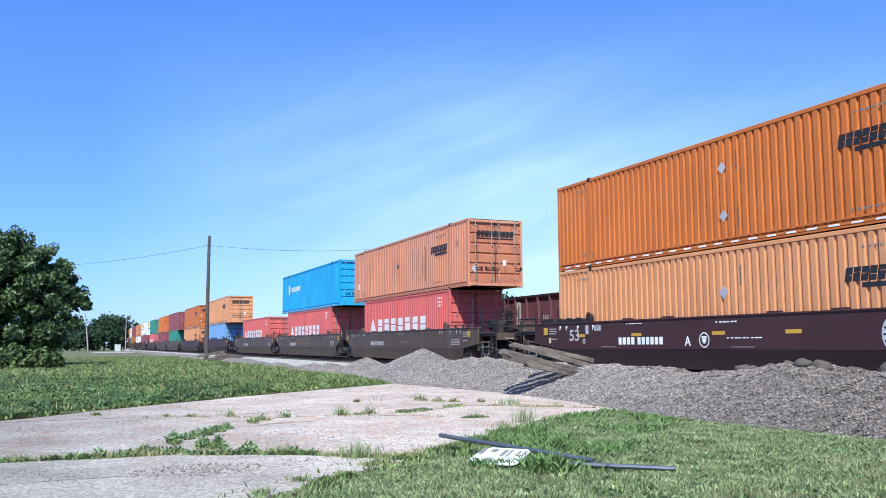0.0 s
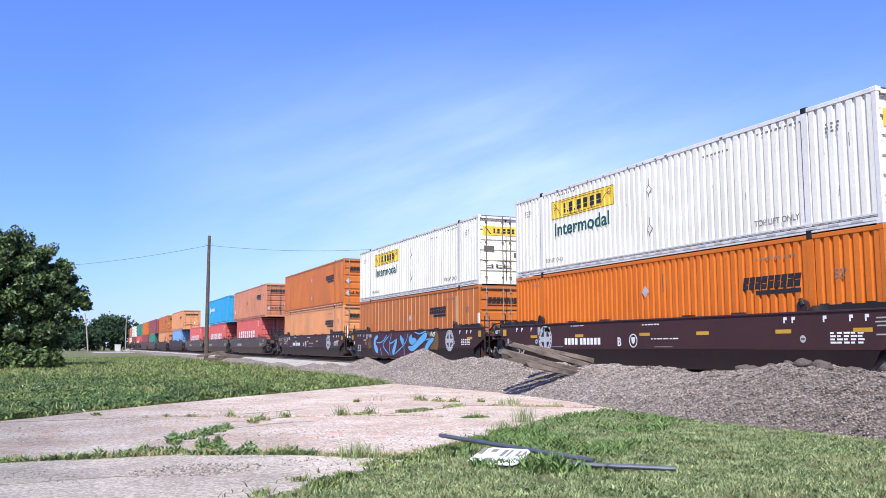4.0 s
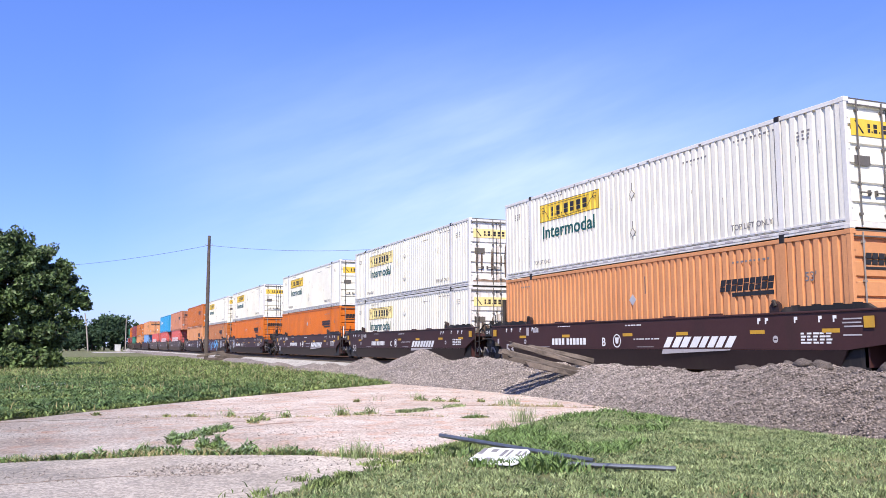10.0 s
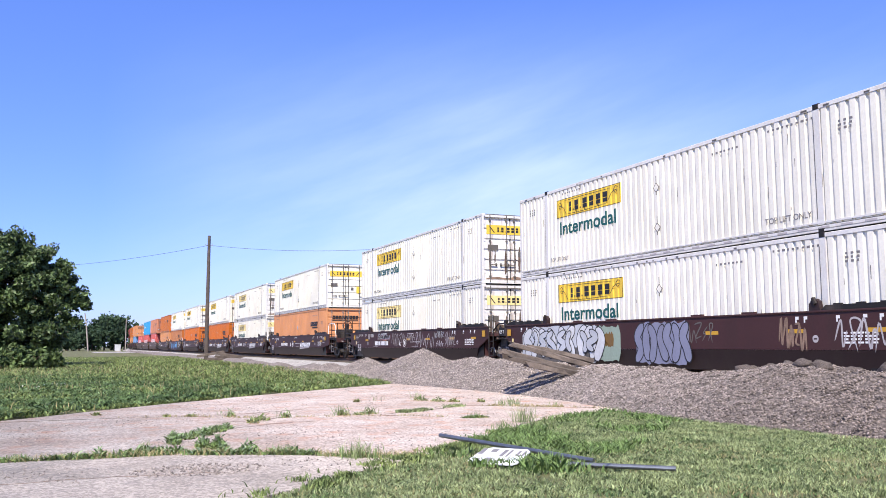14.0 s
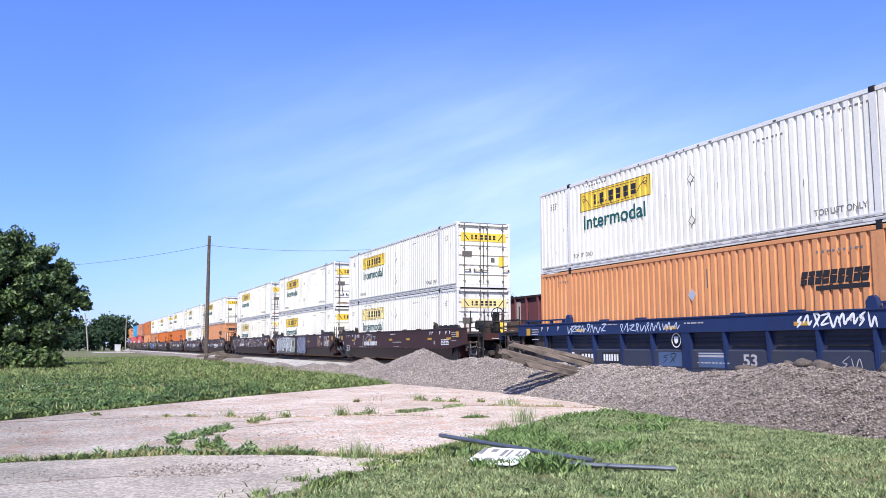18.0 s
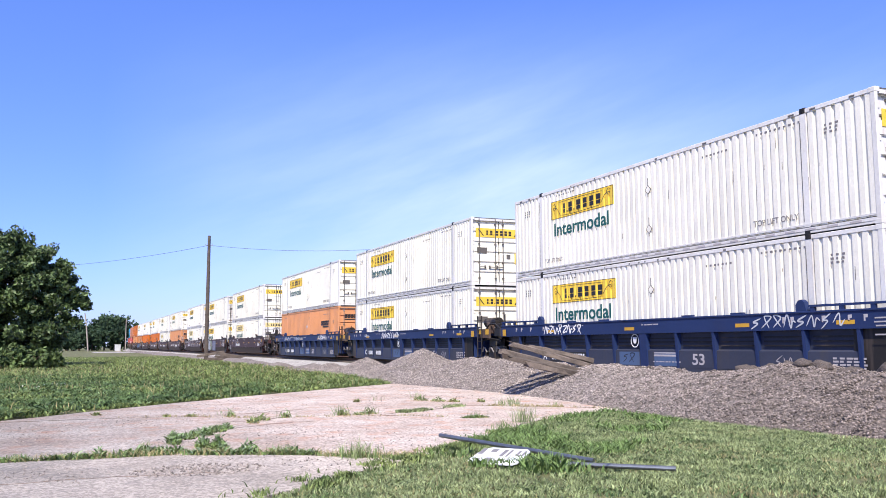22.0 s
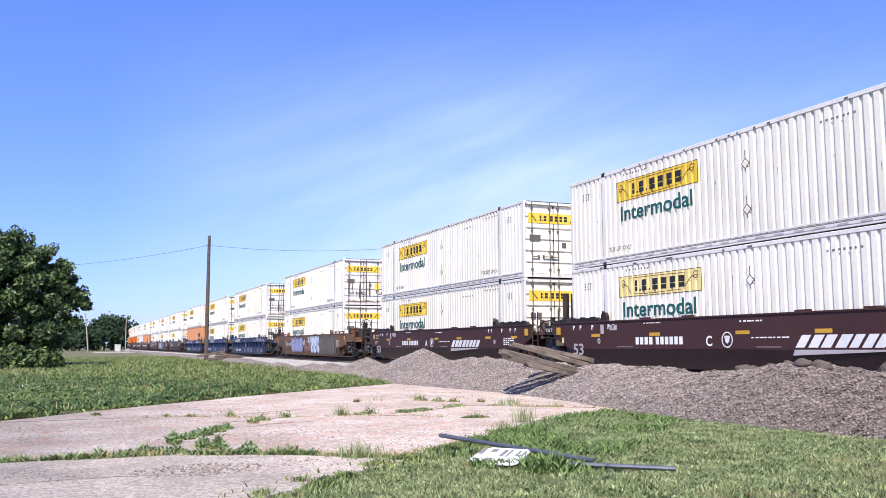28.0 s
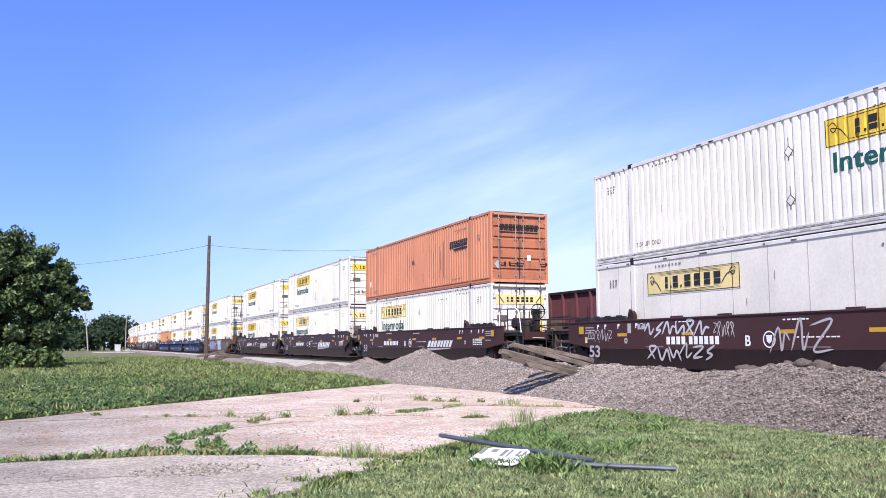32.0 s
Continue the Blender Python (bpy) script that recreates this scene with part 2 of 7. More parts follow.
    "old_tie": mat("sun_bleached_sleeper_wood", (0.145, 0.118, 0.098), rough=0.9, var=0.45, scale=2.5, fine=24, bump=0.9, streak=5, dirt_amount=0.6, dirt=(0.10, 0.08, 0.065), objects=0.3),
    "pole_pale": mat("bleached_pole_wood", (0.38, 0.34, 0.30), rough=0.9, var=0.2, scale=3, fine=20),
    "pebble": mat("grey_pebbles", (0.30, 0.26, 0.23), rough=0.9, var=0.2, scale=3, fine=30, islands=0.6),
    "brick": mat("sooty_brick", (0.07, 0.052, 0.048), rough=0.9, var=0.3, scale=2, fine=20),
    "sign": paint("scuffed_white_sign_sheet", (0.72, 0.74, 0.76), 0.2),
    "wire": mat("dull_wire", (0.13, 0.15, 0.19), rough=0.6, metal=0.3),
    "cabinet": paint("pale_grey_cabinet_paint", (0.55, 0.56, 0.55), 0.3),
}


def grime_and_shade(m, x0, x1, tone, axis="X"):
    """Old grime on concrete and painted shade on stone, fading out in ragged blotches from x0 to x1 along an axis."""
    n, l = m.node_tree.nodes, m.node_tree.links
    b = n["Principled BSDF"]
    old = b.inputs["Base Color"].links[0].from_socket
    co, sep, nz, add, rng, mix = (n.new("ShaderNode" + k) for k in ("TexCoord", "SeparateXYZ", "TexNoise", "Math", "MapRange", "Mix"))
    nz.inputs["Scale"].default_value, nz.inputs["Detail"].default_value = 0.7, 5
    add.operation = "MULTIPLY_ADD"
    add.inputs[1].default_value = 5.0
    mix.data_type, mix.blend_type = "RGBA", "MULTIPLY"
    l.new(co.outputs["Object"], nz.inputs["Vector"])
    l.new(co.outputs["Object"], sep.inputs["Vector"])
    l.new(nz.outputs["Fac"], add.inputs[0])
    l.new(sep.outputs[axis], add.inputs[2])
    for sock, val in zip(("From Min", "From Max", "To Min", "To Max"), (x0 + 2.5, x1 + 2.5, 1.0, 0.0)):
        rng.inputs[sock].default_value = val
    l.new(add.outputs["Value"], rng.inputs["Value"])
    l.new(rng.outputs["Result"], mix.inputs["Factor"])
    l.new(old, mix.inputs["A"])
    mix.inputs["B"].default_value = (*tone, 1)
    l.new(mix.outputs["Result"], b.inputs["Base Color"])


grime_and_shade(M["concrete"], -0.6, 4.0, (0.60, 0.63, 0.64))
grime_and_shade(M["concrete_grey"], -1.2, 2.6, (0.54, 0.565, 0.58))
# near end of the heap: shade mixed into the stone and gravel colours
grime_and_shade(M["stone"], 10.5, 19.0, (0.64, 0.61, 0.59), "Y")
grime_and_shade(M["gravel"], 10.5, 19.0, (0.64, 0.61, 0.59), "Y")

# ================= mesh helpers =================
def box(bm, x0, x1, y0, y1, z0, z1):
    v = [bm.verts.new((x, y, z)) for z in (z0, z1) for x, y in ((x0, y0), (x1, y0), (x1, y1), (x0, y1))]
    for q in ((3, 2, 1, 0), (4, 5, 6, 7), (0, 1, 5, 4), (1, 2, 6, 5), (2, 3, 7, 6), (3, 0, 4, 7)):
        bm.faces.new([v[i] for i in q])


def tube(bm, pts, r, seg=8, r1=None):
    """A round bar along the points, closed at its ends."""
    pts = [Vector(p) for p in pts]
    rings = []
    for i, p in enumerate(pts):
        d = (pts[min(i + 1, len(pts) - 1)] - pts[max(i - 1, 0)]).normalized()
        a = d.cross(Vector((0, 0, 1)) if abs(d.z) < 0.9 else Vector((1, 0, 0))).normalized()
        b = d.cross(a)
        rr = r if r1 is None else r + (r1 - r) * i / (len(pts) - 1)
        rings.append([bm.verts.new(p + (a * math.cos(2 * math.pi * k / seg) + b * math.sin(2 * math.pi * k / seg)) * rr) for k in range(seg)])
    for a, b in zip(rings, rings[1:]):
        for k in range(seg):
            bm.faces.new((a[k], a[(k + 1) % seg], b[(k + 1) % seg], b[k]))
    bm.faces.new(rings[0][::-1])
    bm.faces.new(rings[-1])


def prism(bm, pts, axis, a0, a1):
    """A polygon of (u, v) drawn out along an axis: x takes (y, z), y takes (x, z), z takes (x, y)."""
    def at(u, v, a):
        return {"x": (a, u, v), "y": (u, a, v), "z": (u, v, a)}[axis]
    lo = [bm.verts.new(at(u, v, a0)) for u, v in pts]
    hi = [bm.verts.new(at(u, v, a1)) for u, v in pts]
    bm.faces.new(lo[::-1])
    bm.faces.new(hi)
    for i in range(len(pts)):
        j = (i + 1) % len(pts)
        bm.faces.new((lo[i], lo[j], hi[j], hi[i]))


def curve_points(pts, steps=6):
    """A smooth line through the points."""
    p = [Vector((*q, 0)) for q in pts]
    p = [p[0] * 2 - p[1]] + p + [p[-1] * 2 - p[-2]]
    out = []
    for a, b, c, d in zip(p, p[1:], p[2:], p[3:]):
        for i in range(steps):
            t = i / steps
            out.append(0.5 * (2 * b + (c - a) * t + (2 * a - 5 * b + 4 * c - d) * t * t + (3 * b - a - 3 * c + d) * t ** 3))
    return out + [p[-2]]


def ribbon(bm, pts, w0, w1, x, thick=0.0012, grow=0.0, blunt=6.0, rise=0.0):
    """A flat curved stroke in the y-z plane through (y, z) points, its half width going from w0 to w1, its ends rounded off."""
    line = curve_points(pts)
    n = len(line)
    rows = []
    for i, p in enumerate(line):
        d = line[min(i + 1, n - 1)] - line[max(i - 1, 0)]
        t = i / (n - 1)
        half = (w0 + (w1 - w0) * t) * math.sqrt(max(0.02, 1 - abs(2 * t - 1) ** blunt)) + grow
        nn = Vector((-d.y, d.x, 0)).normalized() * half
        if grow and i in (0, n - 1):
            p = p + d.normalized() * (grow if i else -grow)
        rows.append([bm.verts.new((xx - rise * i, q.x, q.y)) for xx in (x, x + thick) for q in (p + nn, p - nn)])
    for a, b in zip(rows, rows[1:]):
        for k, j in ((0, 1), (1, 3), (3, 2), (2, 0)):
            bm.faces.new((a[k], a[j], b[j], b[k]))
    for r in (rows[0], rows[-1]):
        bm.faces.new((r[0], r[1], r[3], r[2]))


def finish(name, bm, material, bevel=0.0):
    bmesh.ops.recalc_face_normals(bm, faces=bm.faces)
    if bevel:
        bmesh.ops.bevel(bm, geom=bm.edges[:], offset=bevel, segments=1, affect="EDGES", profile=0.5)
    me = bpy.data.meshes.new(name)
    bm.to_mesh(me)
    bm.free()
    me.materials.append(M[material])
    return me


def part(name, bm, material, parent, label="", bevel=0.0):
    """Links a bmesh (or a ready mesh) as one mesh object under a thing or a part."""
    me = bm if isinstance(bm, bpy.types.Mesh) else finish(name, bm, material, bevel)
    ob = new(name, me)
    ob.parent = parent
    return tagged(ob, label, kind="stuff") if name in ("logo_shape", "panel_seam", "scuff", "streak", "spring", "guide_block", "wordmark") else tagged(ob, label)


def thing(name, label, category, group="", at=None):
    ob = tagged(new(name), label, category, group)
    ob.empty_display_size = 0.2
    if at:
        ob.matrix_basis = at
    return ob


def B(*boxes):
    bm = bmesh.new()
    for b in boxes:
        box(bm, *b)
    return bm


def mesh_np(name, verts, faces, material):
    me = bpy.data.meshes.new(name)
    verts, faces = np.asarray(verts, np.float32), np.asarray(faces, np.int32)
    k = faces.shape[1]
    me.vertices.add(len(verts))
    me.vertices.foreach_set("co", verts.ravel())
    me.loops.add(faces.size)
    me.loops.foreach_set("vertex_index", faces.ravel())
    me.polygons.add(len(faces))
    me.polygons.foreach_set("loop_start", np.arange(0, faces.size, k, dtype=np.int32))
    me.polygons.foreach_set("loop_total", np.full(len(faces), k, np.int32))
    me.update(calc_edges=True)
    me.validate()
    me.materials.append(M[material])
    return me


TEXTS = {}


def lettering(text, size, material, width=None):
    """Flat lettering in the built-in font, in the x-z plane reading along +x, from its lower left corner."""
    key = (text, size, material, width)
    if key not in TEXTS:
        cu = bpy.data.curves.new("lettering", "FONT")
        cu.body, cu.size, cu.extrude, cu.offset = text, size, 0.002, size * (0.018 if size > 0.3 else 0.004)
        ob = new("lettering", cu)
        me = bpy.data.meshes.new_from_object(ob.evaluated_get(bpy.context.evaluated_depsgraph_get()))
        bpy.data.objects.remove(ob)
        bpy.data.curves.remove(cu)
        xs = [v.co.x for v in me.vertices]
        k = width / (max(xs) - min(xs)) if width else 1
        me.transform(Matrix.Diagonal((k, 1, 1, 1)) @ Matrix.Translation((-min(xs), 0, 0)))
        me.transform(Matrix.Rotation(radians(90), 4, "X"))
        me.materials.clear()
        me.materials.append(M[material])
        me.name = "lettering"
        TEXTS[key] = me
    return TEXTS[key]


# the train's line: straight, then a wide curve to the right far away
TRACK_X, CURVE_FROM, CURVE_R, RAIL_Z = 16.5, 230.0, 1800.0, 0.60


def line_at(s, side=0.0):
    """Place and heading (radians, turned right) on the track s metres along, shifted to the right by side."""
    if s <= CURVE_FROM:
        return Vector((TRACK_X + side, s, 0)), 0.0
    a = (s - CURVE_FROM) / CURVE_R
    r = CURVE_R - side
    return Vector((TRACK_X + CURVE_R - r * math.cos(a), CURVE_FROM + r * math.sin(a), 0)), a


# ================= containers =================
def ribbed(y0, y1, x, z0, z1, pitch=0.262, depth=0.044, back=0.045, proud=0.0, phase0=None):
    """A wall sheet along y with upright folds, its outside towards -x."""
    base = y0 if phase0 is None else phase0
    prof = []
    k = math.floor((y0 - base) / pitch)
    y = base + k * pitch
    while y < y1 + pitch:
        for a, d in ((0.0, 0), (0.55, 0), (0.60, 1), (0.94, 1)):
            prof.append((y + a * pitch, depth * d))
        y += pitch

    def depth_at(q):
        for (ya, da), (yb, db) in zip(prof, prof[1:]):
            if ya <= q <= yb:
                return da + (db - da) * (q - ya) / max(yb - ya, 1e-6)
        return 0.0
    cut = [(y0, depth_at(y0))] + [p for p in prof if y0 < p[0] < y1] + [(y1, depth_at(y1))]
    bm = bmesh.new()
    outline = [(x - proud + d, q) for q, d in cut] + [(x - proud + back + depth, y1), (x - proud + back + depth, y0)]
    lo = [bm.verts.new((a, q, z0)) for a, q in outline]
    hi = [bm.verts.new((a, q, z1)) for a, q in outline]
    n = len(outline)
    for i in range(n):
        j = (i + 1) % n
        bm.faces.new((lo[i], lo[j], hi[j], hi[i]))
    m = len(cut)
    inner = [(bm.verts.new((x - proud + back + depth, q, z0)), bm.verts.new((x - proud + back + depth, q, z1))) for q, _ in cut[1:-1]]
    # caps in strips
    bl = [lo[n - 1]] + [v[0] for v in inner] + [lo[n - 2]]
    bh = [hi[n - 1]] + [v[1] for v in inner] + [hi[n - 2]]
    for i in range(m - 1):
        bm.faces.new((lo[i], lo[i + 1], bl[i + 1], bl[i]))
        bm.faces.new((hi[i + 1], hi[i], bh[i], bh[i + 1]))
    return bm


def flat_side(y0, y1, x, z0, z1):
    return B((x, x + 0.05, y0, y1, z0, z1))


def word_shapes(bm, y0, y1, z0, z1, x, n, slant=0.0, gap=0.22, slot=0.035):
    """A row of n plain blocks from y0 down to y1 (read from the -x side), in place of a brand's word."""
    w = (y1 - y0) / n
    for i in range(n):
        a, b = y0 + w * i, y0 + w * (i + 1 - gap)
        cut = 0.42 + 0.10 * ((i * 5) % 3)
        for f0, f1 in ((0.0, cut - slot), (cut + slot, 1.0)) if slot else ((0.0, 1.0),):
            q0, q1, s0, s1 = z0 + (z1 - z0) * f0, z0 + (z1 - z0) * f1, slant * f0, slant * f1
            prism(bm, [(a + s0, q0), (b + s0, q0), (b + s1, q1), (a + s1, q1)], "x", x, x + 0.003)


def marks(bm, y0, n, z, x, w=0.09, h=0.05, gap=0.06, rows=1):
    for r in range(rows):
        for i in range(n):
            a = y0 - i * (w + gap)
            box(bm, x, x + 0.003, a - w * (0.6 + 0.4 * ((i * 7 + r * 3) % 5) / 4), a, z - r * h * 1.7, z - r * h * 1.7 + h)


def side_text(text, size, material, parent, x, y, z, width=None, label=""):
    ob = part("lettering", lettering(text, size, material, width), material, parent, label or "lettering that reads " + text)
    ob.matrix_basis = pose(x, y, z, 0, 0, -90)
    return ob


def diamond(name, parent, x, y, z, r, material, label):
    bm = bmesh.new()
    prism(bm, [(y - r, z), (y, z - r), (y + r, z), (y, z + r)], "x", x, x + 0.006)
    return part(name, bm, material, parent, label)


SPECS = {
    # kind: wall, frame, door, style, length, height, label
    "white": ("white", "white_frame", "white", "ribbed", 16.154, 2.896, "white ribbed 53 foot steel container with yellow logo panel"),
    "white_stained": ("white", "white_frame", "white_stain", "ribbed", 16.154, 2.896, "white ribbed container, rust-stained doors, yellow logo panel"),
    "white_faded": ("white", "white_frame", "white_stain", "ribbed", 16.154, 2.896, "white ribbed container with a bleached logo and stained doors"),
    "white_plain": ("white", "white_frame", "white", "panel", 16.154, 2.896, "smooth white panelled container with a small bleached logo"),
    "white_mid": ("white", "white_frame", "white", "ribbed", 16.154, 2.896, "white ribbed container with its logo panel amidships"),
    "orange": ("orange", "orange", "orange", "ribbed", 16.154, 2.896, "bright orange ribbed 53 foot steel container"),
    "orange_mid": ("orange_mid", "orange_mid", "orange_mid", "ribbed", 16.154, 2.896, "weathered orange ribbed container with dark grey placards"),
    "orange_pale": ("orange_pale", "orange_pale", "orange_pale", "ribbed", 16.154, 2.896, "sun-bleached pale orange ribbed container"),
    "salmon": ("salmon", "salmon", "salmon_stain", "ribbed", 16.154, 2.896, "faded salmon-orange ribbed container with scorched stained doors"),
    "orange_panel": ("orange_mid", "orange_mid", "orange_mid", "panel", 16.154, 2.896, "orange sheet-and-post container with pale upright seams"),
    "blue": ("blue", "blue", "blue", "ribbed", 16.154, 2.896, "bright blue ribbed container with white emblem"),
    "blue_grey": ("blue_grey", "blue_grey", "blue_grey", "ribbed", 12.192, 2.896, "grey-blue ribbed 40 foot container"),
    "red": ("red", "red", "red", "ribbed", 12.192, 2.896, "faded red ribbed 40 foot container with white lettering shapes"),
    "maroon": ("maroon_box", "maroon_box", "maroon_box", "ribbed", 16.154, 2.896, "dull maroon ribbed container"),
    "green": ("green", "green", "green", "ribbed", 12.192, 2.896, "sea-green ribbed 40 foot container"),
}
BUILT = {}


def door_leaf(x0, x1, z0, z1, y):
    """A door with level folds; outside towards -y."""
    bm = bmesh.new()
    n, prof = 6, []
    step = (z1 - z0) / n
    for i in range(n):
        z = z0 + i * step
        prof += [(y, z), (y, z + step * 0.70), (y + 0.045, z + step * 0.73), (y + 0.045, z + step * 0.93)]
    prof += [(y, z1), (y + 0.075, z1), (y + 0.075, z0)]
    prism(bm, prof, "x", x0, x1)
    return bm


def container(kind, m):
    """A shipping container standing on z = 0 of its own space, its doors towards -y."""
    if kind in BUILT:
        return copy_thing(BUILT[kind], m)
    wall, frame_m, door_m, style, length, H, label = SPECS[kind]
    hl, hw = length / 2, 1.295
    c = thing("shipping_container", label, "container", "containers on the train", m)
    BUILT[kind] = c
    long_box = length > 15
    sx = -hw + 0.012
    zs0, zs1 = 0.17, H - 0.10
    posts = (-6.1, 6.1) if long_box else ()
    cuts = [-hl + 0.12] + [q for p in posts for q in (p - 0.09, p + 0.09)] + [hl - 0.12]
    for side in (1, -1):
        bms = [ribbed(cuts[i], cuts[i + 1], sx, zs0, zs1) if style == "ribbed" else flat_side(cuts[i], cuts[i + 1], sx + 0.012, zs0, zs1) for i in range(0, len(cuts), 2)]
        me = bpy.data.meshes.new("side_wall")
        allb = bmesh.new()
        for b in bms:
            t = bpy.data.meshes.new("piece")
            b.to_mesh(t)
            b.free()
            allb.from_mesh(t)
            bpy.data.meshes.remove(t)
        wall_me = finish("side_wall", allb, wall)
        ob = part("side_wall", wall_me, wall, c)
        if side < 0:
            ob.matrix_basis = pose(0, 0, 0, 0, 0, 180)
    part("roof", B((-hw + 0.06, hw - 0.06, -hl + 0.06, hl - 0.06, H - 0.05, H - 0.02)), wall, c)
    part("floor", B((-hw + 0.05, hw - 0.05, -hl + 0.06, hl - 0.06, 0.10, 0.16)), "black", c)
    part("front_wall", B((-hw + 0.1, hw - 0.1, hl - 0.08, hl - 0.03, 0.16, H - 0.1)), wall, c)
    for s in (-1, 1):
        x0, x1 = (-hw, -hw + 0.09) if s < 0 else (hw - 0.09, hw)
        part("top_rail", B((x0, x1, -hl + 0.1, hl - 0.1, H - 0.11, H - 0.01)), frame_m, c, bevel=0.008)
        part("bottom_rail", B((x0 - 0.004 * (s < 0), x1 + 0.004 * (s > 0), -hl + 0.1, hl - 0.1, 0.022, 0.062), (x0 - 0.004 * (s < 0), x1 + 0.004 * (s > 0), -hl + 0.1, hl - 0.1, 0.082, 0.15), (x0 + 0.02 * (s < 0), x1 - 0.02 * (s > 0), -hl + 0.1, hl - 0.1, 0.055, 0.09), (x0, x1, -hl + 0.1, hl - 0.1, 0.20, 0.24)), frame_m, c)
        for y0 in (-hl, hl - 0.13):
            part("corner_post", B((x0, x1, y0, y0 + 0.13, 0.1, H - 0.1)), frame_m, c, bevel=0.01)
        for p in posts:
            part("side_post", B((x0 + 0.003, x1, p - 0.09, p + 0.09, 0.17, H - 0.11)), frame_m, c)
        for p in (-hl + 0.085, hl - 0.085) + posts:
            for z0, z1 in ((0, 0.115), (H - 0.115, H)):
                xx = (-hw - 0.006, -hw + 0.15) if s < 0 else (hw - 0.15, hw + 0.006)
                part("corner_casting", B((xx[0], xx[1], p - 0.09, p + 0.09, z0, z1 + (0.02 if z1 == H and p in posts else 0))), "black" if p in posts else frame_m, c, "dark steel casting" if p in posts else "", bevel=0.012)
    part("end_header", B((-hw + 0.08, hw - 0.08, -hl + 0.02, -hl + 0.12, H - 0.14, H - 0.015)), frame_m, c)
    # lower strip seals the door gap; upper one is an added dark outline
    part("header_seal", B((-hw + 0.09, hw - 0.09, -hl + 0.012, -hl + 0.03, H - 0.165, H - 0.135), (-hw + 0.09, hw - 0.09, -hl + 0.012, -hl + 0.03, H - 0.035, H - 0.012)), "spray_grey", c, "dark seal strip over the doors and an added dark outline strip")
    part("end_sill", B((-hw + 0.08, hw - 0.08, -hl + 0.02, -hl + 0.12, 0.04, 0.17)), frame_m, c)
    yd = -hl + 0.045
    for x0, x1 in ((-hw + 0.10, -0.012), (0.012, hw - 0.10)):
        leaf = door_leaf(x0, x1, 0.18, H - 0.15, yd)
        hx = x0 if x0 < 0 else x1
        for z in (0.45, 1.05, 1.75, H - 0.45):
            box(leaf, hx - 0.05, hx + 0.05, yd - 0.02, yd + 0.01, z, z + 0.11)
        d = part("door", leaf, door_m, c)
        for f in ((0.22, 0.86) if x0 < 0 else (0.14, 0.78)):
            x = x0 + (x1 - x0) * f
            bm = bmesh.new()
            tube(bm, [(x, yd - 0.045, 0.08), (x, yd - 0.045, H - 0.06)], 0.019, 8)
            for z in (0.30, 0.95, 1.75, H - 0.30):
                box(bm, x - 0.04, x + 0.04, yd - 0.06, yd, z, z + 0.05)
            part("lock_rod", bm, "steel" if wall != "white" else "spray_grey", d)
            hs = -1 if f > 0.5 and x0 < 0 or f < 0.5 and x0 > 0 else 1
            ha, hb = sorted((x - 0.02 * hs, x + 0.30 * hs))
            part("handle", B((ha, hb, yd - 0.085, yd - 0.055, 0.78, 0.81), (min(x + 0.25 * hs, x + 0.30 * hs), max(x + 0.25 * hs, x + 0.30 * hs), yd - 0.06, yd, 0.74, 0.86)), "spray_grey" if wall == "white" else "ink", d)
    part("door_gasket", B((-0.014, 0.014, yd - 0.008, yd + 0.01, 0.2, H - 0.17)), "ink", c, "dark rubber door gasket")
    # reflective tape along the bottom rail
    bm = bmesh.new()
    y = -hl + 0.5
    while y < hl - 0.6:
        box(bm, -hw - 0.008, -hw - 0.003, y, y + 0.30, 0.085, 0.13)
        y += 0.62
    if long_box and kind != "salmon":
        tagged(part("reflective_tape", bm, "mark" if wall != "white" else "mark_grey", c, "row of short reflective tape strips"), kind="stuff")
    else:
        bm.free()
    xf = sx - 0.005
    if wall == "white":
        ly0, ly1, lz0, lz1 = (5.37, 1.58, 1.85, 2.47) if kind != "white_mid" else (-1.3, -5.1, 1.85, 2.47)
        pale = kind in ("white_faded", "white_plain")
        panel_bm = ribbed(ly1, ly0, sx, lz0, lz1, proud=0.006, back=0.003, phase0=cuts[2]) if style == "ribbed" else B((sx + 0.006, sx + 0.02, ly1, ly0, lz0, lz1))
        lp = part("logo_panel", panel_bm, "logo_pale" if pale else "logo_yellow", c, "bleached yellow logo panel" if pale else "yellow logo panel with dark blocks")
        xl = sx - 0.010
        bm = bmesh.new()
        for a, b, z0, z1 in ((ly0, ly1, lz0, lz0 + 0.015), (ly0, ly1, lz1 - 0.015, lz1), (ly0, ly0 - 0.02, lz0, lz1), (ly1 + 0.02, ly1, lz0, lz1)):
            box(bm, xl, xl + 0.003, b, a, z0, z1)
        curl = [(0.10, 0.46), (0.22, 0.52), (0.32, 0.40), (0.22, 0.30), (0.16, 0.40), (0.40, 0.34), (0.56, 0.16), (0.62, 0.08)]
        ribbon(bm, [(ly0 - a, lz0 + b) for a, b in curl], 0.011, 0.011, xl, 0.003)
        ribbon(bm, [(ly1 + a * 1.1, lz0 + 0.08 + b * 0.9) for a, b in curl], 0.011, 0.011, xl, 0.003)
        ribbon(bm, [(ly0 - 0.62, lz0 + 0.08), (ly0 - 1.6, lz0 + 0.06), (ly1 + 0.7, lz0 + 0.09)], 0.008, 0.008, xl, 0.003)
        ribbon(bm, [(ly0 - 0.5, lz1 - 0.07), (ly0 - 1.8, lz1 - 0.07), (ly1 + 0.55, lz1 - 0.09)], 0.008, 0.008, xl, 0.003)
        part("logo_outline", bm, "ink", lp)
        bm = bmesh.new()
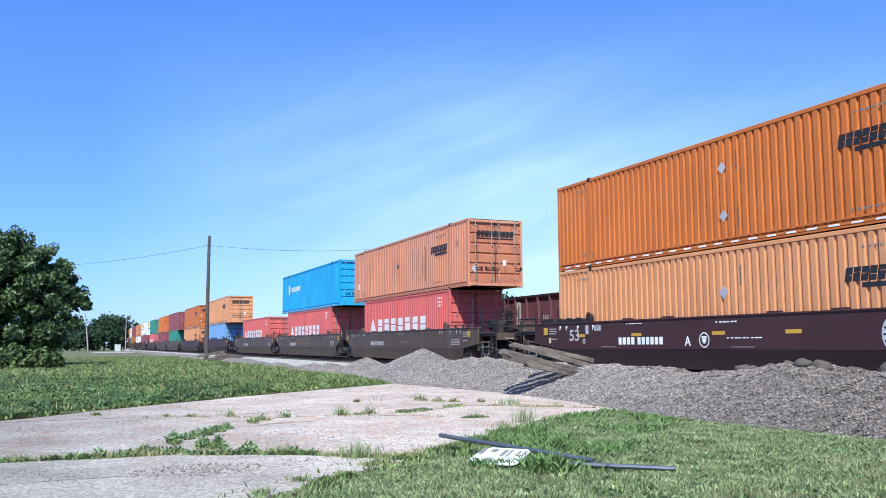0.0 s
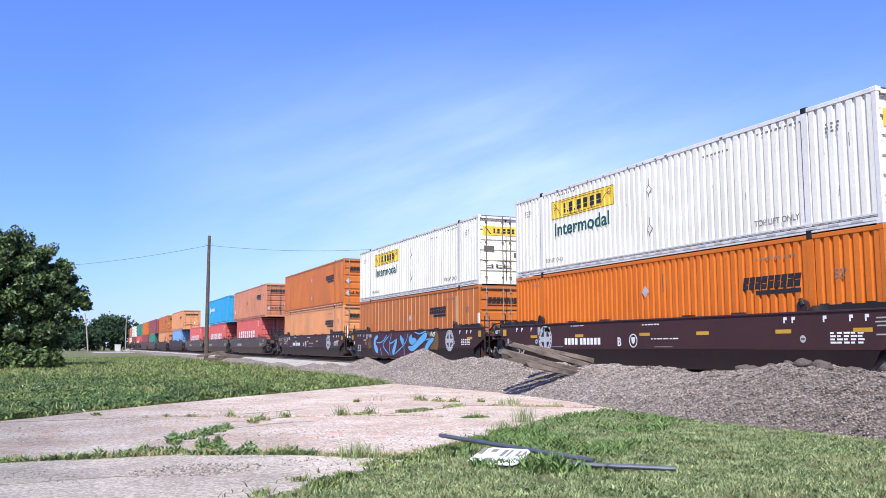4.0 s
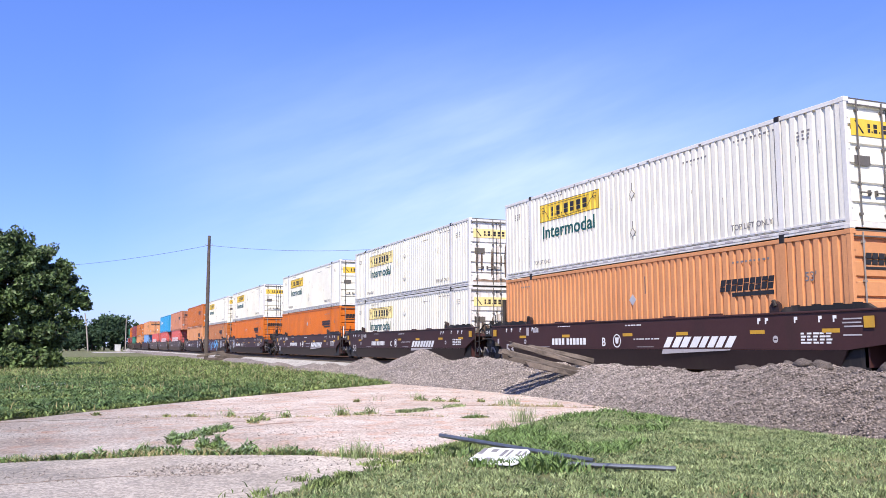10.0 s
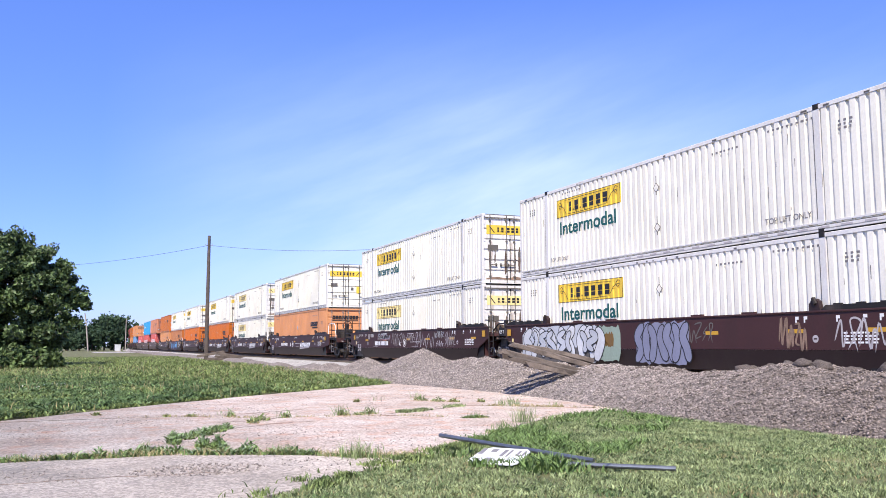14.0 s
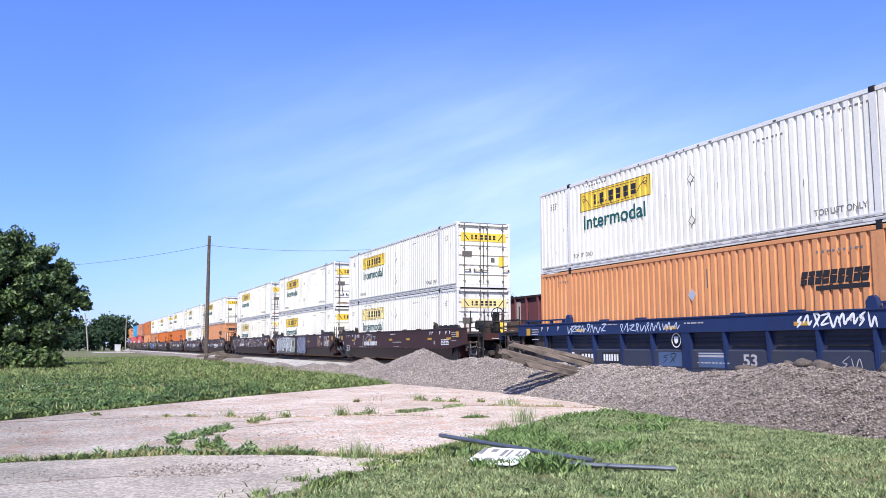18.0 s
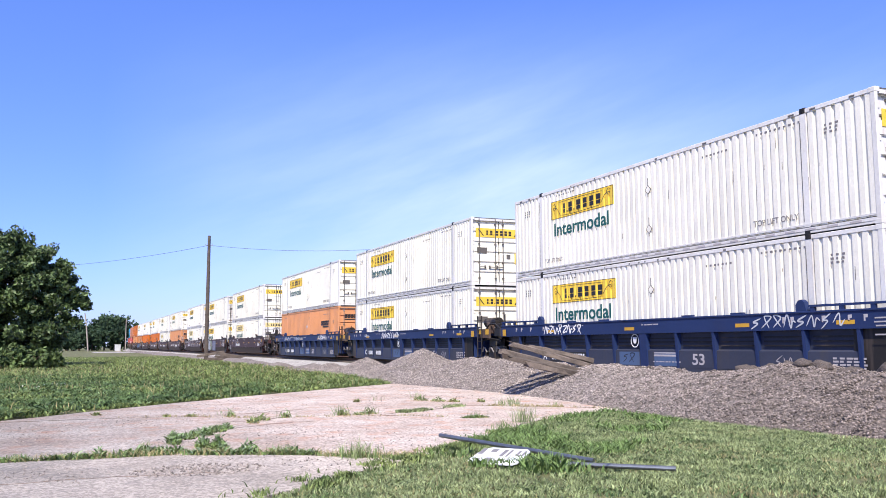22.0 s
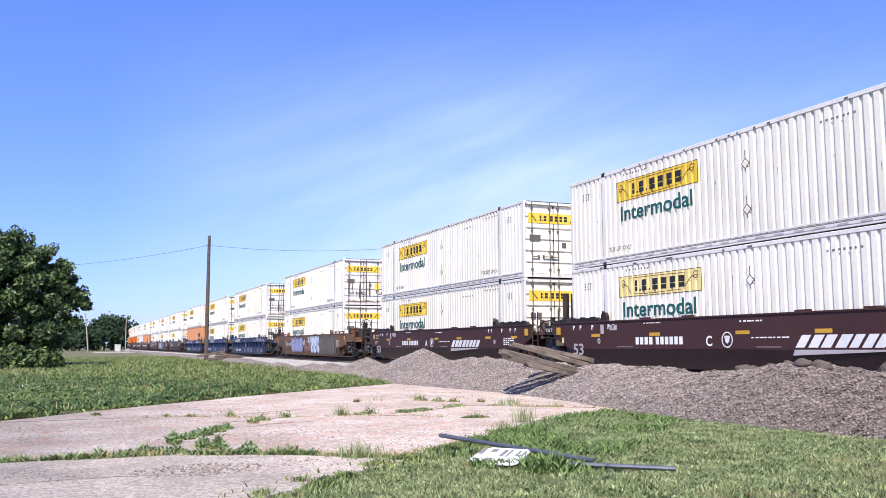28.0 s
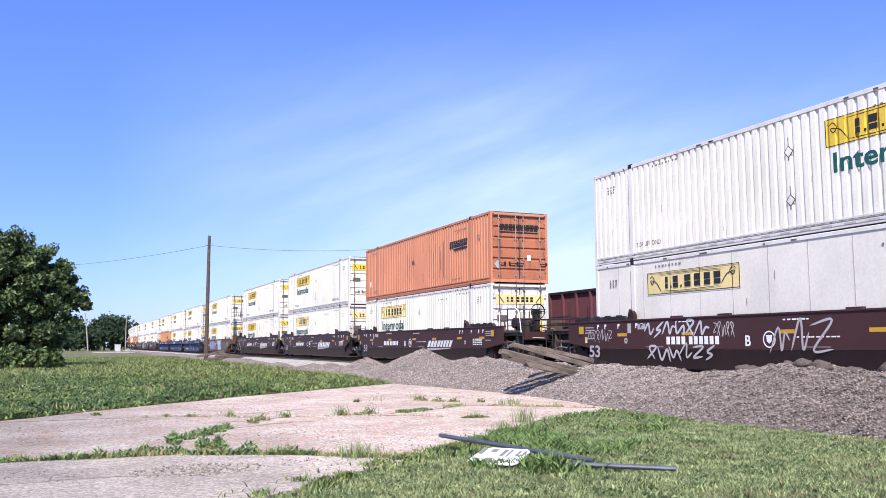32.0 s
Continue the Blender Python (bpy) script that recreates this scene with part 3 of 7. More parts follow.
        word = [(0.06, 0.20), (0.28, 0.34), (0.40, 0.66), (0.72, 0.78), (0.90, 1.20), (1.30, 1.58), (1.70, 1.98), (2.08, 2.38)]
        for a, b in word:
            q = ly0 - 0.75 - a
            r = ly0 - 0.75 - b
            if b - a < 0.1:
                box(bm, xl, xl + 0.003, r, q, lz0 + 0.15, lz0 + 0.21)
            else:
                r += (q - r) * 0.16
                box(bm, xl, xl + 0.003, r, q, lz0 + 0.15, lz0 + 0.275)
                box(bm, xl, xl + 0.003, r, q, lz0 + 0.30, lz1 - 0.15)
        part("logo_shape", bm, "ink", lp)
        if kind != "white_plain":
            side_text("Intermodal", 0.62, "ink_green", c, sx - 0.004, ly0 - 0.18, 1.27, 3.35, "dark green lettering that reads Intermodal")
            for z in (0.85, 2.0):
                diamond("placard_holder", c, xf, -0.2, z, 0.15, "spray_grey", "empty placard holder")
                part("strap", B((xf, xf + 0.005, -0.21, -0.19, z + 0.15, z + 0.34)), "spray_grey", c)
                diamond("placard_face", c, xf - 0.002, -0.2, z, 0.118, "white", "")
                part("placard_latch", B((xf - 0.004, xf, -0.215, -0.185, z - 0.21, z - 0.13)), "spray_grey", c)
        else:
            bm = bmesh.new()
            for i in range(1, 13):
                yy = -hl + length * i / 13
                box(bm, sx + 0.006, sx + 0.02, yy - 0.012, yy + 0.012, zs0 + 0.07, zs1)
            part("panel_seam", bm, "mark_grey", c, "thin upright panel seams")
        if door_m == "white_stain":
            rs = random.Random(len(kind))
            for q in (-0.92, -0.70, -0.22, 0.22, 0.42, 0.88):
                bm = bmesh.new()
                a, b, wd = rs.uniform(0.30, 0.95), rs.uniform(1.30, 2.0), rs.uniform(0.025, 0.065)
                prism(bm, [(q - wd * 0.6, a), (q + wd * 0.5, a + 0.08), (q + wd, (a + b) / 2), (q + wd * 0.5, b), (q - wd * 0.4, b - 0.12), (q - wd, (a + b) / 2 - 0.1)], "y", yd - 0.008, yd - 0.003)
                part("rust_streak", bm, "rust_dark", c, "dark rust streak beside a lock rod")
            bm = bmesh.new()
            prism(bm, [(-1.1, 0.20), (1.1, 0.20), (1.1, 0.28), (0.7, 0.25), (0.3, 0.33), (-0.2, 0.26), (-0.6, 0.31), (-1.1, 0.25)], "y", yd - 0.007, yd - 0.002)
            part("rust_streak", bm, "rust", c, "brown rust along the foot of the doors")
        # end logo band
        be = part("end_logo_panel", B((-1.08, 1.10, yd - 0.014, yd - 0.002, 2.06, 2.44)), "logo_pale" if pale else "logo_yellow", c, "logo band across the doors")
        bm = bmesh.new()
        for a, b in word:
            q, r = -0.62 + a * 0.52, -0.62 + b * 0.52
            r -= (r - q) * (0.18 if b - a > 0.2 else 0)
            box(bm, q, r, yd - 0.018, yd - 0.015, 2.15, 2.19 if b - a < 0.1 else 2.235)
            if b - a > 0.1:
                box(bm, q, r, yd - 0.018, yd - 0.015, 2.255, 2.35)
        for s in (-1, 1):
            prism(bm, [(s * 0.98, 2.40), (s * 0.75, 2.12), (s * 0.70, 2.12), (s * 0.93, 2.40)], "y", yd - 0.018, yd - 0.015)
        part("logo_shape", bm, "ink", be)
        part("warning_label", B((0.74, 1.02, yd - 0.012, yd - 0.002, 0.98, 1.42)), "logo_yellow", c, "yellow warning label")
        part("data_plate", B((0.36, 0.54, yd - 0.012, yd - 0.002, 1.16, 1.36)), "spray_grey", c, "dark data plate")
        part("data_plate", B((-1.02, -0.56, yd - 0.012, yd - 0.002, 1.40, 1.62)), "spray_grey", c, "dark barred plate")
        bm = bmesh.new()
        marks(bm, 5.0, 8, H - 0.27, xf, rows=1)
        marks(bm, -4.6, 10, H - 0.30, xf)
        marks(bm, 7.3, 3, 2.35, xf, rows=3)
        marks(bm, -6.7, 3, 2.35, xf, rows=3)
        marks(bm, -2.6, 7, 2.45, xf)
        tagged(part("stencil", bm, "ink_thin", c, "rows of small grey stencil marks"), kind="stuff")
        rs2, bm = random.Random(7 + len(kind)), bmesh.new()
        for p in posts:
            box(bm, -hw - 0.003, -hw, p + 0.078, p + 0.092, 0.30, H - 0.3)
        for _ in range(16):
            y, z, hh = rs2.uniform(-7.8, 7.8), rs2.uniform(0.4, 2.3), rs2.uniform(0.06, 0.30)
            if abs(y + 0.2) > 0.5 and not ly1 - 0.2 < y < ly0 + 0.2:
                box(bm, xf, xf + 0.003, y - rs2.uniform(0.006, 0.014), y, z, z + hh)
        for _ in range(10):
            y, w = rs2.uniform(-7.6, 7.6), rs2.uniform(0.05, 0.20)
            box(bm, -hw - 0.006, -hw - 0.003, y, y + w, H - 0.09, H - 0.05)
        part("scuff", bm, "spray_grey", c, "small dark scuffs and seams")
        side_text("TOP LIFT ONLY", 0.20, "ink_thin", c, xf, -4.4, 0.38, 1.45)
        side_text("TOP LIFT ONLY", 0.20, "ink_thin", c, xf, 5.85, 0.38, 1.2)
    elif long_box and kind not in ("blue", "maroon"):
        bm = bmesh.new()
        ys, zs = (1.2, 0.1) if style == "panel" else (0.0, 0.0)
        word_shapes(bm, -3.90 + ys, -5.78 + ys, 1.76 + zs, 2.06 + zs, xf, 9, slant=-0.06, gap=0.14)
        box(bm, xf, xf + 0.003, -5.78 + ys, -4.35 + ys, 1.62 + zs, 1.72 + zs)
        part("logo_shape", bm, "ink", c, "black blocks and underline of a logo")
        bm = bmesh.new()
        for i in range(9):
            a = -0.88 + i * 0.195
            prism(bm, [(a, 2.14), (a + 0.165, 2.14), (a + 0.178, 2.24), (a + 0.013, 2.24)], "y", yd - 0.016, yd - 0.004)
            prism(bm, [(a + 0.017, 2.265), (a + 0.182, 2.265), (a + 0.20, 2.39), (a + 0.035, 2.39)], "y", yd - 0.016, yd - 0.004)
        box(bm, -0.88, 0.86, yd - 0.016, yd - 0.004, 2.04, 2.09)
        part("logo_shape", bm, "ink", c, "black blocks and underline of a logo")
        if kind == "orange":
            diamond("placard_holder", c, xf, 0.1, 1.95, 0.17, "placard", "grey placard")
        elif kind == "orange_mid":
            for z in (0.8, 2.05):
                diamond("placard_holder", c, xf, -0.2, z, 0.16, "placard", "grey placard")
        elif kind == "salmon":
            diamond("placard_holder", c, xf, 0.6, 1.55, 0.17, "spray_grey", "dark placard")
            part("label_sheet", B((xf, xf + 0.004, 7.1, 7.35, 0.75, 1.05)), "mark", c, "small white label")
            part("scuff", B(*[(xf, xf + 0.003, y - 0.03, y, 0.6 + 0.3 * (i % 2), 2.2 - 0.2 * (i % 3)) for i, y in enumerate((-1.5, -1.72, -2.0, -2.3, -2.75, -2.85, -3.2, 1.4, 1.1))]), "spray_grey", c, "dark upright scuffs")
        else:
            diamond("placard_holder", c, xf, -0.1, 1.75, 0.17, "placard", "grey placard")
        for x in (-0.98,):
            for z in ((0.75, 1.5) if kind == "orange_mid" else (0.75,)):
                bm = bmesh.new()
                prism(bm, [(x - 0.16, z), (x, z - 0.17), (x + 0.16, z), (x, z + 0.17)], "y", yd - 0.02, yd - 0.01)
                part("placard_holder", bm, "placard", c, "grey placard")
        part("data_plate", B((0.36, 0.52, yd - 0.012, yd - 0.002, 0.92, 1.16)), "mark", c, "white label")
        bm = bmesh.new()
        marks(bm, 6.9, 6, 2.52, xf)
        marks(bm, -4.4, 9, 2.45, xf)
        marks(bm, 6.6, 5, 0.42, xf)
        marks(bm, -4.2, 7, 0.36, xf)
        tagged(part("stencil", bm, "ink_thin" if kind != "salmon" else "spray_grey", c, "rows of small grey stencil marks"), kind="stuff")
        side_text("53'", 0.30, "ink_thin", c, xf, -6.75, 1.85)
        if style == "panel":
            part("repair_sheet", B((sx - 0.001, sx + 0.012, -5.95, -5.68, 0.45, 2.55)), "seam", c, "pale patched sheet")
            part("post_cover", B((-hw - 0.004, -hw + 0.03, -hl - 0.004, -hl + 0.125, 0.15, 1.75)), "mark", c, "white cover on the corner post")
            for i in range(1, 29):
                yy = -hl + length * i / 29
                part("seam", B((sx + 0.004, sx + 0.02, yy - 0.022, yy + 0.022, zs0 + 0.07, zs1)), "seam", c)
        bm = bmesh.new()
        for z in (0.46, 1.9):
            box(bm, xf, xf + 0.003, -0.75, -0.71, z, z + 0.5)
        part("streak", bm, "spray_grey", c, "dark upright streaks")
    elif kind == "red":
        bm = bmesh.new()
        word_shapes(bm, 3.7, -3.6, 1.16, 1.82, xf, 7, gap=0.36)
        part("logo_shape", bm, "mark", c, "white lettering blocks")
        bm = bmesh.new()
        prism(bm, [(5.0, 1.16), (4.1, 1.16), (4.35, 1.5), (4.5, 1.9), (4.8, 1.7)], "x", xf, xf + 0.003)
        part("emblem", bm, "mark", c, "white emblem")
        bm = bmesh.new()
        marks(bm, -4.7, 3, 2.5, xf, 0.12, 0.10, 0.06, 3)
        part("stencil", bm, "mark", c, "white stencil marks")
    elif kind == "blue":
        bm = bmesh.new()
        word_shapes(bm, 5.0, 2.2, 1.55, 1.9, xf, 6)
        prism(bm, [(5.8 + 0.38 * math.cos(q), 1.75 + 0.38 * math.sin(q)) for q in np.linspace(0.9, 5.4, 12)], "x", xf, xf + 0.003)
        part("emblem", bm, "mark", c, "white crescent emblem and lettering blocks")
    elif kind == "blue_grey":
        bm = bmesh.new()
        word_shapes(bm, 4.8, -0.5, 0.7, 1.4, xf, 5)
        part("logo_shape", bm, "navy", c, "dark blue lettering blocks")
    return c


# ================= well cars =================
def wheel_truck(parent, y):
    """A two-axle truck under a car: side frames, bolster, springs and wheelsets."""
    t = part("truck", B((-1.05, 1.05, -0.22, 0.22, 0.42, 0.72), (-0.35, 0.35, -0.3, 0.3, 0.72, 0.86)), "black", parent, "grimy cast steel truck")
    t.matrix_basis = pose(0, y, 0)
    for s in (-1, 1):
        bm = bmesh.new()
        prof = [(-1.12, 0.56), (-0.62, 0.60), (-0.42, 0.74), (0.42, 0.74), (0.62, 0.60), (1.12, 0.56), (1.12, 0.40), (0.66, 0.34), (0.38, 0.16), (-0.38, 0.16), (-0.66, 0.34), (-1.12, 0.40)]
        prism(bm, prof, "x", s * 1.02 - 0.07, s * 1.02 + 0.07)
        part("side_frame", bm, "truck", t, "dusty grey cast side frame")
        bm = bmesh.new()
        for q in (-0.16, 0, 0.16):
            tube(bm, [(s * 1.1, q, 0.24), (s * 1.1, q, 0.50)], 0.06, 8)
        part("spring", bm, "wheel", t, "rusty coil springs")
        for q in (-0.89, 0.89):
            bm = bmesh.new()
            tube(bm, [(s * 1.06, q, 0.46), (s * 1.16, q, 0.46)], 0.10, 10)
            part("axle_cap", bm, "wheel", t)
    for q in (-0.89, 0.89):
        bm = bmesh.new()
        tube(bm, [(-0.95, 0, 0), (0.95, 0, 0)], 0.075, 8)
        for s in (-1, 1):
            tube(bm, [(s * 0.70, 0, 0), (s * 0.73, 0, 0), (s * 0.735, 0, 0), (s * 0.84, 0, 0)], 0.46, 22)
            for k in range(5):
                a = 2 * math.pi * k / 5
                box(bm, s * 0.85 - 0.012, s * 0.85 + 0.012, 0.22 * math.cos(a) - 0.04, 0.22 * math.cos(a) + 0.04, 0.22 * math.sin(a) - 0.04, 0.22 * math.sin(a) + 0.04)
        w = part("wheelset", bm, "wheel", t, "dark rusty steel wheelset")
        w.matrix_basis = pose(0, q, 0.46)
    return t


def ladder(parent, x, y0, y1, z0, z1, n, material):
    bm = bmesh.new()
    for y in (y0, y1):
        tube(bm, [(x, y, z0), (x, y, z1)], 0.022, 6)
    ob = part("ladder", bm, material, parent)
    for i in range(n):
        z = z0 + (z1 - z0) * (i + 0.3) / n
        bm = bmesh.new()
        tube(bm, [(x, y0, z), (x, y1, z)], 0.016, 6)
        part("rung", bm, material, ob)
    return ob


def strokes(parent, seed, y0, y1, z0, z1, x, fill, line, n, halo=None):
    """Sprayed tags: overlapping rounded slabs of colour with looping outlines; no letters."""
    rnd = random.Random(seed)
    w = (y0 - y1) / n
    for i in range(n):
        cy = y0 - w * (i + 0.5)
        lean, ph = rnd.uniform(-0.5, 0.3), rnd.uniform(0, 6)
        def outline(k):
            pts = []
            for j in range(18):
                a = 2 * math.pi * j / 18
                r = 1 + 0.24 * math.sin(3 * a + ph) + 0.16 * math.sin(5 * a + 2 * ph)
                ca, sa = math.cos(a), math.sin(a)
                py = math.copysign(abs(ca) ** 0.6, ca) * w * 0.66 * r * k
                pz = max(-0.5, min(0.5, math.copysign(abs(sa) ** 0.6, sa) * 0.46 * r)) * (z1 - z0) * k
                pts.append((cy + py + lean * pz, (z0 + z1) / 2 + pz))
            return pts
        if halo:
            bm = bmesh.new()
            prism(bm, outline(1.12), "x", x - 0.0005 * i, x + 0.003)
            part("sprayed_tag", bm, halo, parent, "sprayed colour patch")
        bm = bmesh.new()
        prism(bm, outline(1.0), "x", x - 0.004 - 0.0005 * i, x + 0.003)
        part("sprayed_tag", bm, fill, parent, "sprayed tag of rounded shapes")
        bm = bmesh.new()
        for rep in range(3):
            q = outline(1.0 - 0.30 * rep)
            off = rnd.randrange(6)
            m = 18 if rep == 0 else 12
            xx = x - 0.0075 - 0.0005 * i
            for j in range(m):
                (ya, za), (yb, zb) = q[(j + off) % 18], q[(j + off + 1) % 18]
                d = Vector((yb - ya, zb - za))
                if d.length < 1e-4:
                    continue
                nn = Vector((-d.y, d.x)).normalized() * 0.021
                prism(bm, [(ya + nn.x, za + nn.y), (yb + nn.x, zb + nn.y), (yb - nn.x, zb - nn.y), (ya - nn.x, za - nn.y)], "x", xx, xx + 0.002)
        part("sprayed_line", bm, line, parent)


def sprayed(parent, pts, w0, w1, x, fill, line, edge=0.022):
    """One curved stroke of spray paint with a darker edge round it."""
    if line:
        bm = bmesh.new()
        ribbon(bm, pts, w0, w1, x, grow=edge, rise=0.00003)
        part("sprayed_line", bm, line, parent)
    bm = bmesh.new()
    ribbon(bm, pts, w0, w1, x - 0.0008, thick=0.0006, rise=0.00003)
    part("sprayed_tag", bm, fill, parent, "sprayed tag of curved strokes")


def patch(parent, seed, y0, y1, z0, z1, x, material):
    """A ragged sprayed patch of one colour."""
    rnd = random.Random(seed)
    bm, k = bmesh.new(), 16
    top = [(y0 + (y1 - y0) * i / k, z1 - rnd.uniform(0.0, 0.10) - (0.22 if i in (0, k) else 0)) for i in range(k + 1)]
    low = [(y0 + (y1 - y0) * i / k, z0 + rnd.uniform(0.0, 0.08) + (0.22 if i in (0, k) else 0)) for i in range(k + 1)]
    prism(bm, top + low[::-1], "x", x - 0.0006, x + 0.003)
    part("sprayed_tag", bm, material, parent, "sprayed colour patch")


def swoops(parent, y0, y1, z0, z1, x, fill, line):
    """Blue swooping blades and thin links with dark edges, each given across a unit box; no letters."""
    wide = (((0.10, 0.12), (0.045, 0.28), (0.04, 0.55), (0.10, 0.84)), ((0.43, 0.26), (0.40, 0.55), (0.36, 0.92)), ((0.48, 0.14), (0.51, 0.32), (0.54, 0.46)),
            ((0.67, 0.12), (0.64, 0.34), (0.74, 0.40)), ((0.61, 0.62), (0.68, 0.66), (0.78, 0.40), (0.89, 0.10)), ((0.98, 0.28), (0.90, 0.52), (0.84, 1.0)))
    thin = (((0.06, 0.42), (0.17, 0.38), (0.26, 0.08)), ((0.30, 0.10), (0.19, 0.52), (0.30, 0.96)), ((0.34, 0.02), (0.30, 0.5), (0.32, 0.98)), ((0.30, 0.46), (0.36, 0.40), (0.43, 0.24)),
            ((0.61, 0.0), (0.56, 0.45), (0.38, 0.94)), ((0.54, 0.5), (0.55, 1.0)), ((0.73, 0.62), (0.84, 0.36), (0.98, 0.26)), ((0.70, 0.0), (0.78, 0.08), (0.88, -0.02)), ((0.14, 0.62), (0.165, 0.97)))
    k = 0
    for group, w0, w1 in ((thin, 0.030, 0.034), (wide, 0.10, 0.20)):
        for pts in group:
            k += 1
            sprayed(parent, [(y0 + (y1 - y0) * u, z1 + (z0 - z1) * v) for u, v in pts], w0, w1, x - 0.002 - 0.0009 * k, fill, line, 0.03)


def bubbles(parent, seed, y0, y1, z0, z1, x, fill, line, n, fat=0.40):
    """A tag of fat bent strokes crowded side by side with dark edges; no letters."""
    rnd = random.Random(seed)
    w, h = (y0 - y1) / n, z1 - z0
    for i in range(n):
        c = y0 - w * (i + 0.5)
        k, lean = rnd.choice((-1, 1)) * w * 0.5, rnd.uniform(-0.3, 0.3) * w
        bends = rnd.choice(((0.9, -0.1, 0.2, 0.9), (-0.7, 0.6, -0.2, -0.6), (0.1, 0.7, 0.7, 0.1), (0.9, -0.5, 0.7, -0.5)))
        top, low = z1 - rnd.uniform(0.06, 0.14) * h, z0 + rnd.uniform(0.06, 0.14) * h
        pts = [(c + lean * (1 - 2 * j / 3) + k * b, top + (low - top) * j / 3) for j, b in enumerate(bends)]
        sprayed(parent, pts, w * fat * rnd.uniform(0.85, 1.1), w * fat * rnd.uniform(0.85, 1.15), x - 0.001 - 0.0016 * i, fill, line, 0.034)


def bars(parent, seed, y0, y1, z0, z1, x, fill, line, n):
    """A tag of tall straight-sided bars, notched and leaning, divided by dark edges; no letters."""
    rnd = random.Random(seed)
    w = (y0 - y1) / n
    for i in range(n):
        c, a, b = y0 - w * (i + 0.5), z0 + rnd.uniform(0, 0.10), z1 - rnd.uniform(0, 0.08)
        lean = -0.10 + rnd.uniform(-0.05, 0.05)
        sprayed(parent, [(c - lean, b), (c + rnd.uniform(-0.05, 0.05), (a + b) / 2), (c + lean, a)], w * 0.46, w * 0.42, x - 0.001 - 0.0014 * i, fill, line, 0.03)
        bm = bmesh.new()
        zz = a + (b - a) * rnd.uniform(0.35, 0.65)
        box(bm, x - 0.0036 - 0.0014 * i, x - 0.0030 - 0.0014 * i, c - w * 0.16, c + w * 0.10, zz - 0.14, zz + 0.06)
        part("sprayed_line", bm, line, parent)


def scrawl(parent, seed, y0, y1, z0, z1, x, material, n, w=0.016):
    """A quick scrawl: n hooked or looped thin strokes in a row; no letters."""
    rnd = random.Random(seed)
    bm = bmesh.new()
    step, h = (y0 - y1) / n, z1 - z0
    kinds = (((-0.4, 0.9), (-0.1, 0.15), (0.3, 0.7), (0.55, 0.05)), ((-0.5, 0.3), (0.0, 0.95), (0.15, 0.2), (0.5, 0.6)), ((0.4, 0.9), (-0.2, 0.6), (0.15, 0.45), (-0.4, 0.05)), ((-0.35, 0.15), (0.3, 0.85), (-0.25, 0.9), (0.3, 0.05)),
             ((-0.5, 0.85), (0.4, 0.9), (-0.3, 0.3), (0.5, 0.3)), ((-0.55, 0.1), (-0.2, 0.9), (0.1, 0.15), (0.3, 0.6), (0.6, 0.5)))
    for i in range(n):
        c, lean, g = y0 - step * (i + 0.5), rnd.uniform(-0.1, 0.25), rnd.uniform(0.8, 1.15)
        pts = [(c - step * 1.1 * g * (a + lean * (b - 0.5)) + rnd.uniform(-0.06, 0.06) * step, z0 + h * min(1.05, max(-0.05, b + rnd.uniform(-0.1, 0.1)))) for a, b in rnd.choice(kinds)]
        ribbon(bm, pts, w * rnd.uniform(0.8, 1.1), w * rnd.uniform(0.7, 1.0), x - 0.003 * (i % 2), rise=0.0001)
    part("sprayed_line", bm, material, parent, "thin scrawled spray lines")


CAR_LOOK = {
    "plum": ("maroon", "maroon_low", "dark maroon steel well car"),
    "blue": ("navy", "navy_low", "navy blue ribbed well car"),
    "ochre": ("ochre", "ochre", "weathered ochre well car under spray tags"),
    "brown": ("brown", "brown", "sooty brown well car"),
}


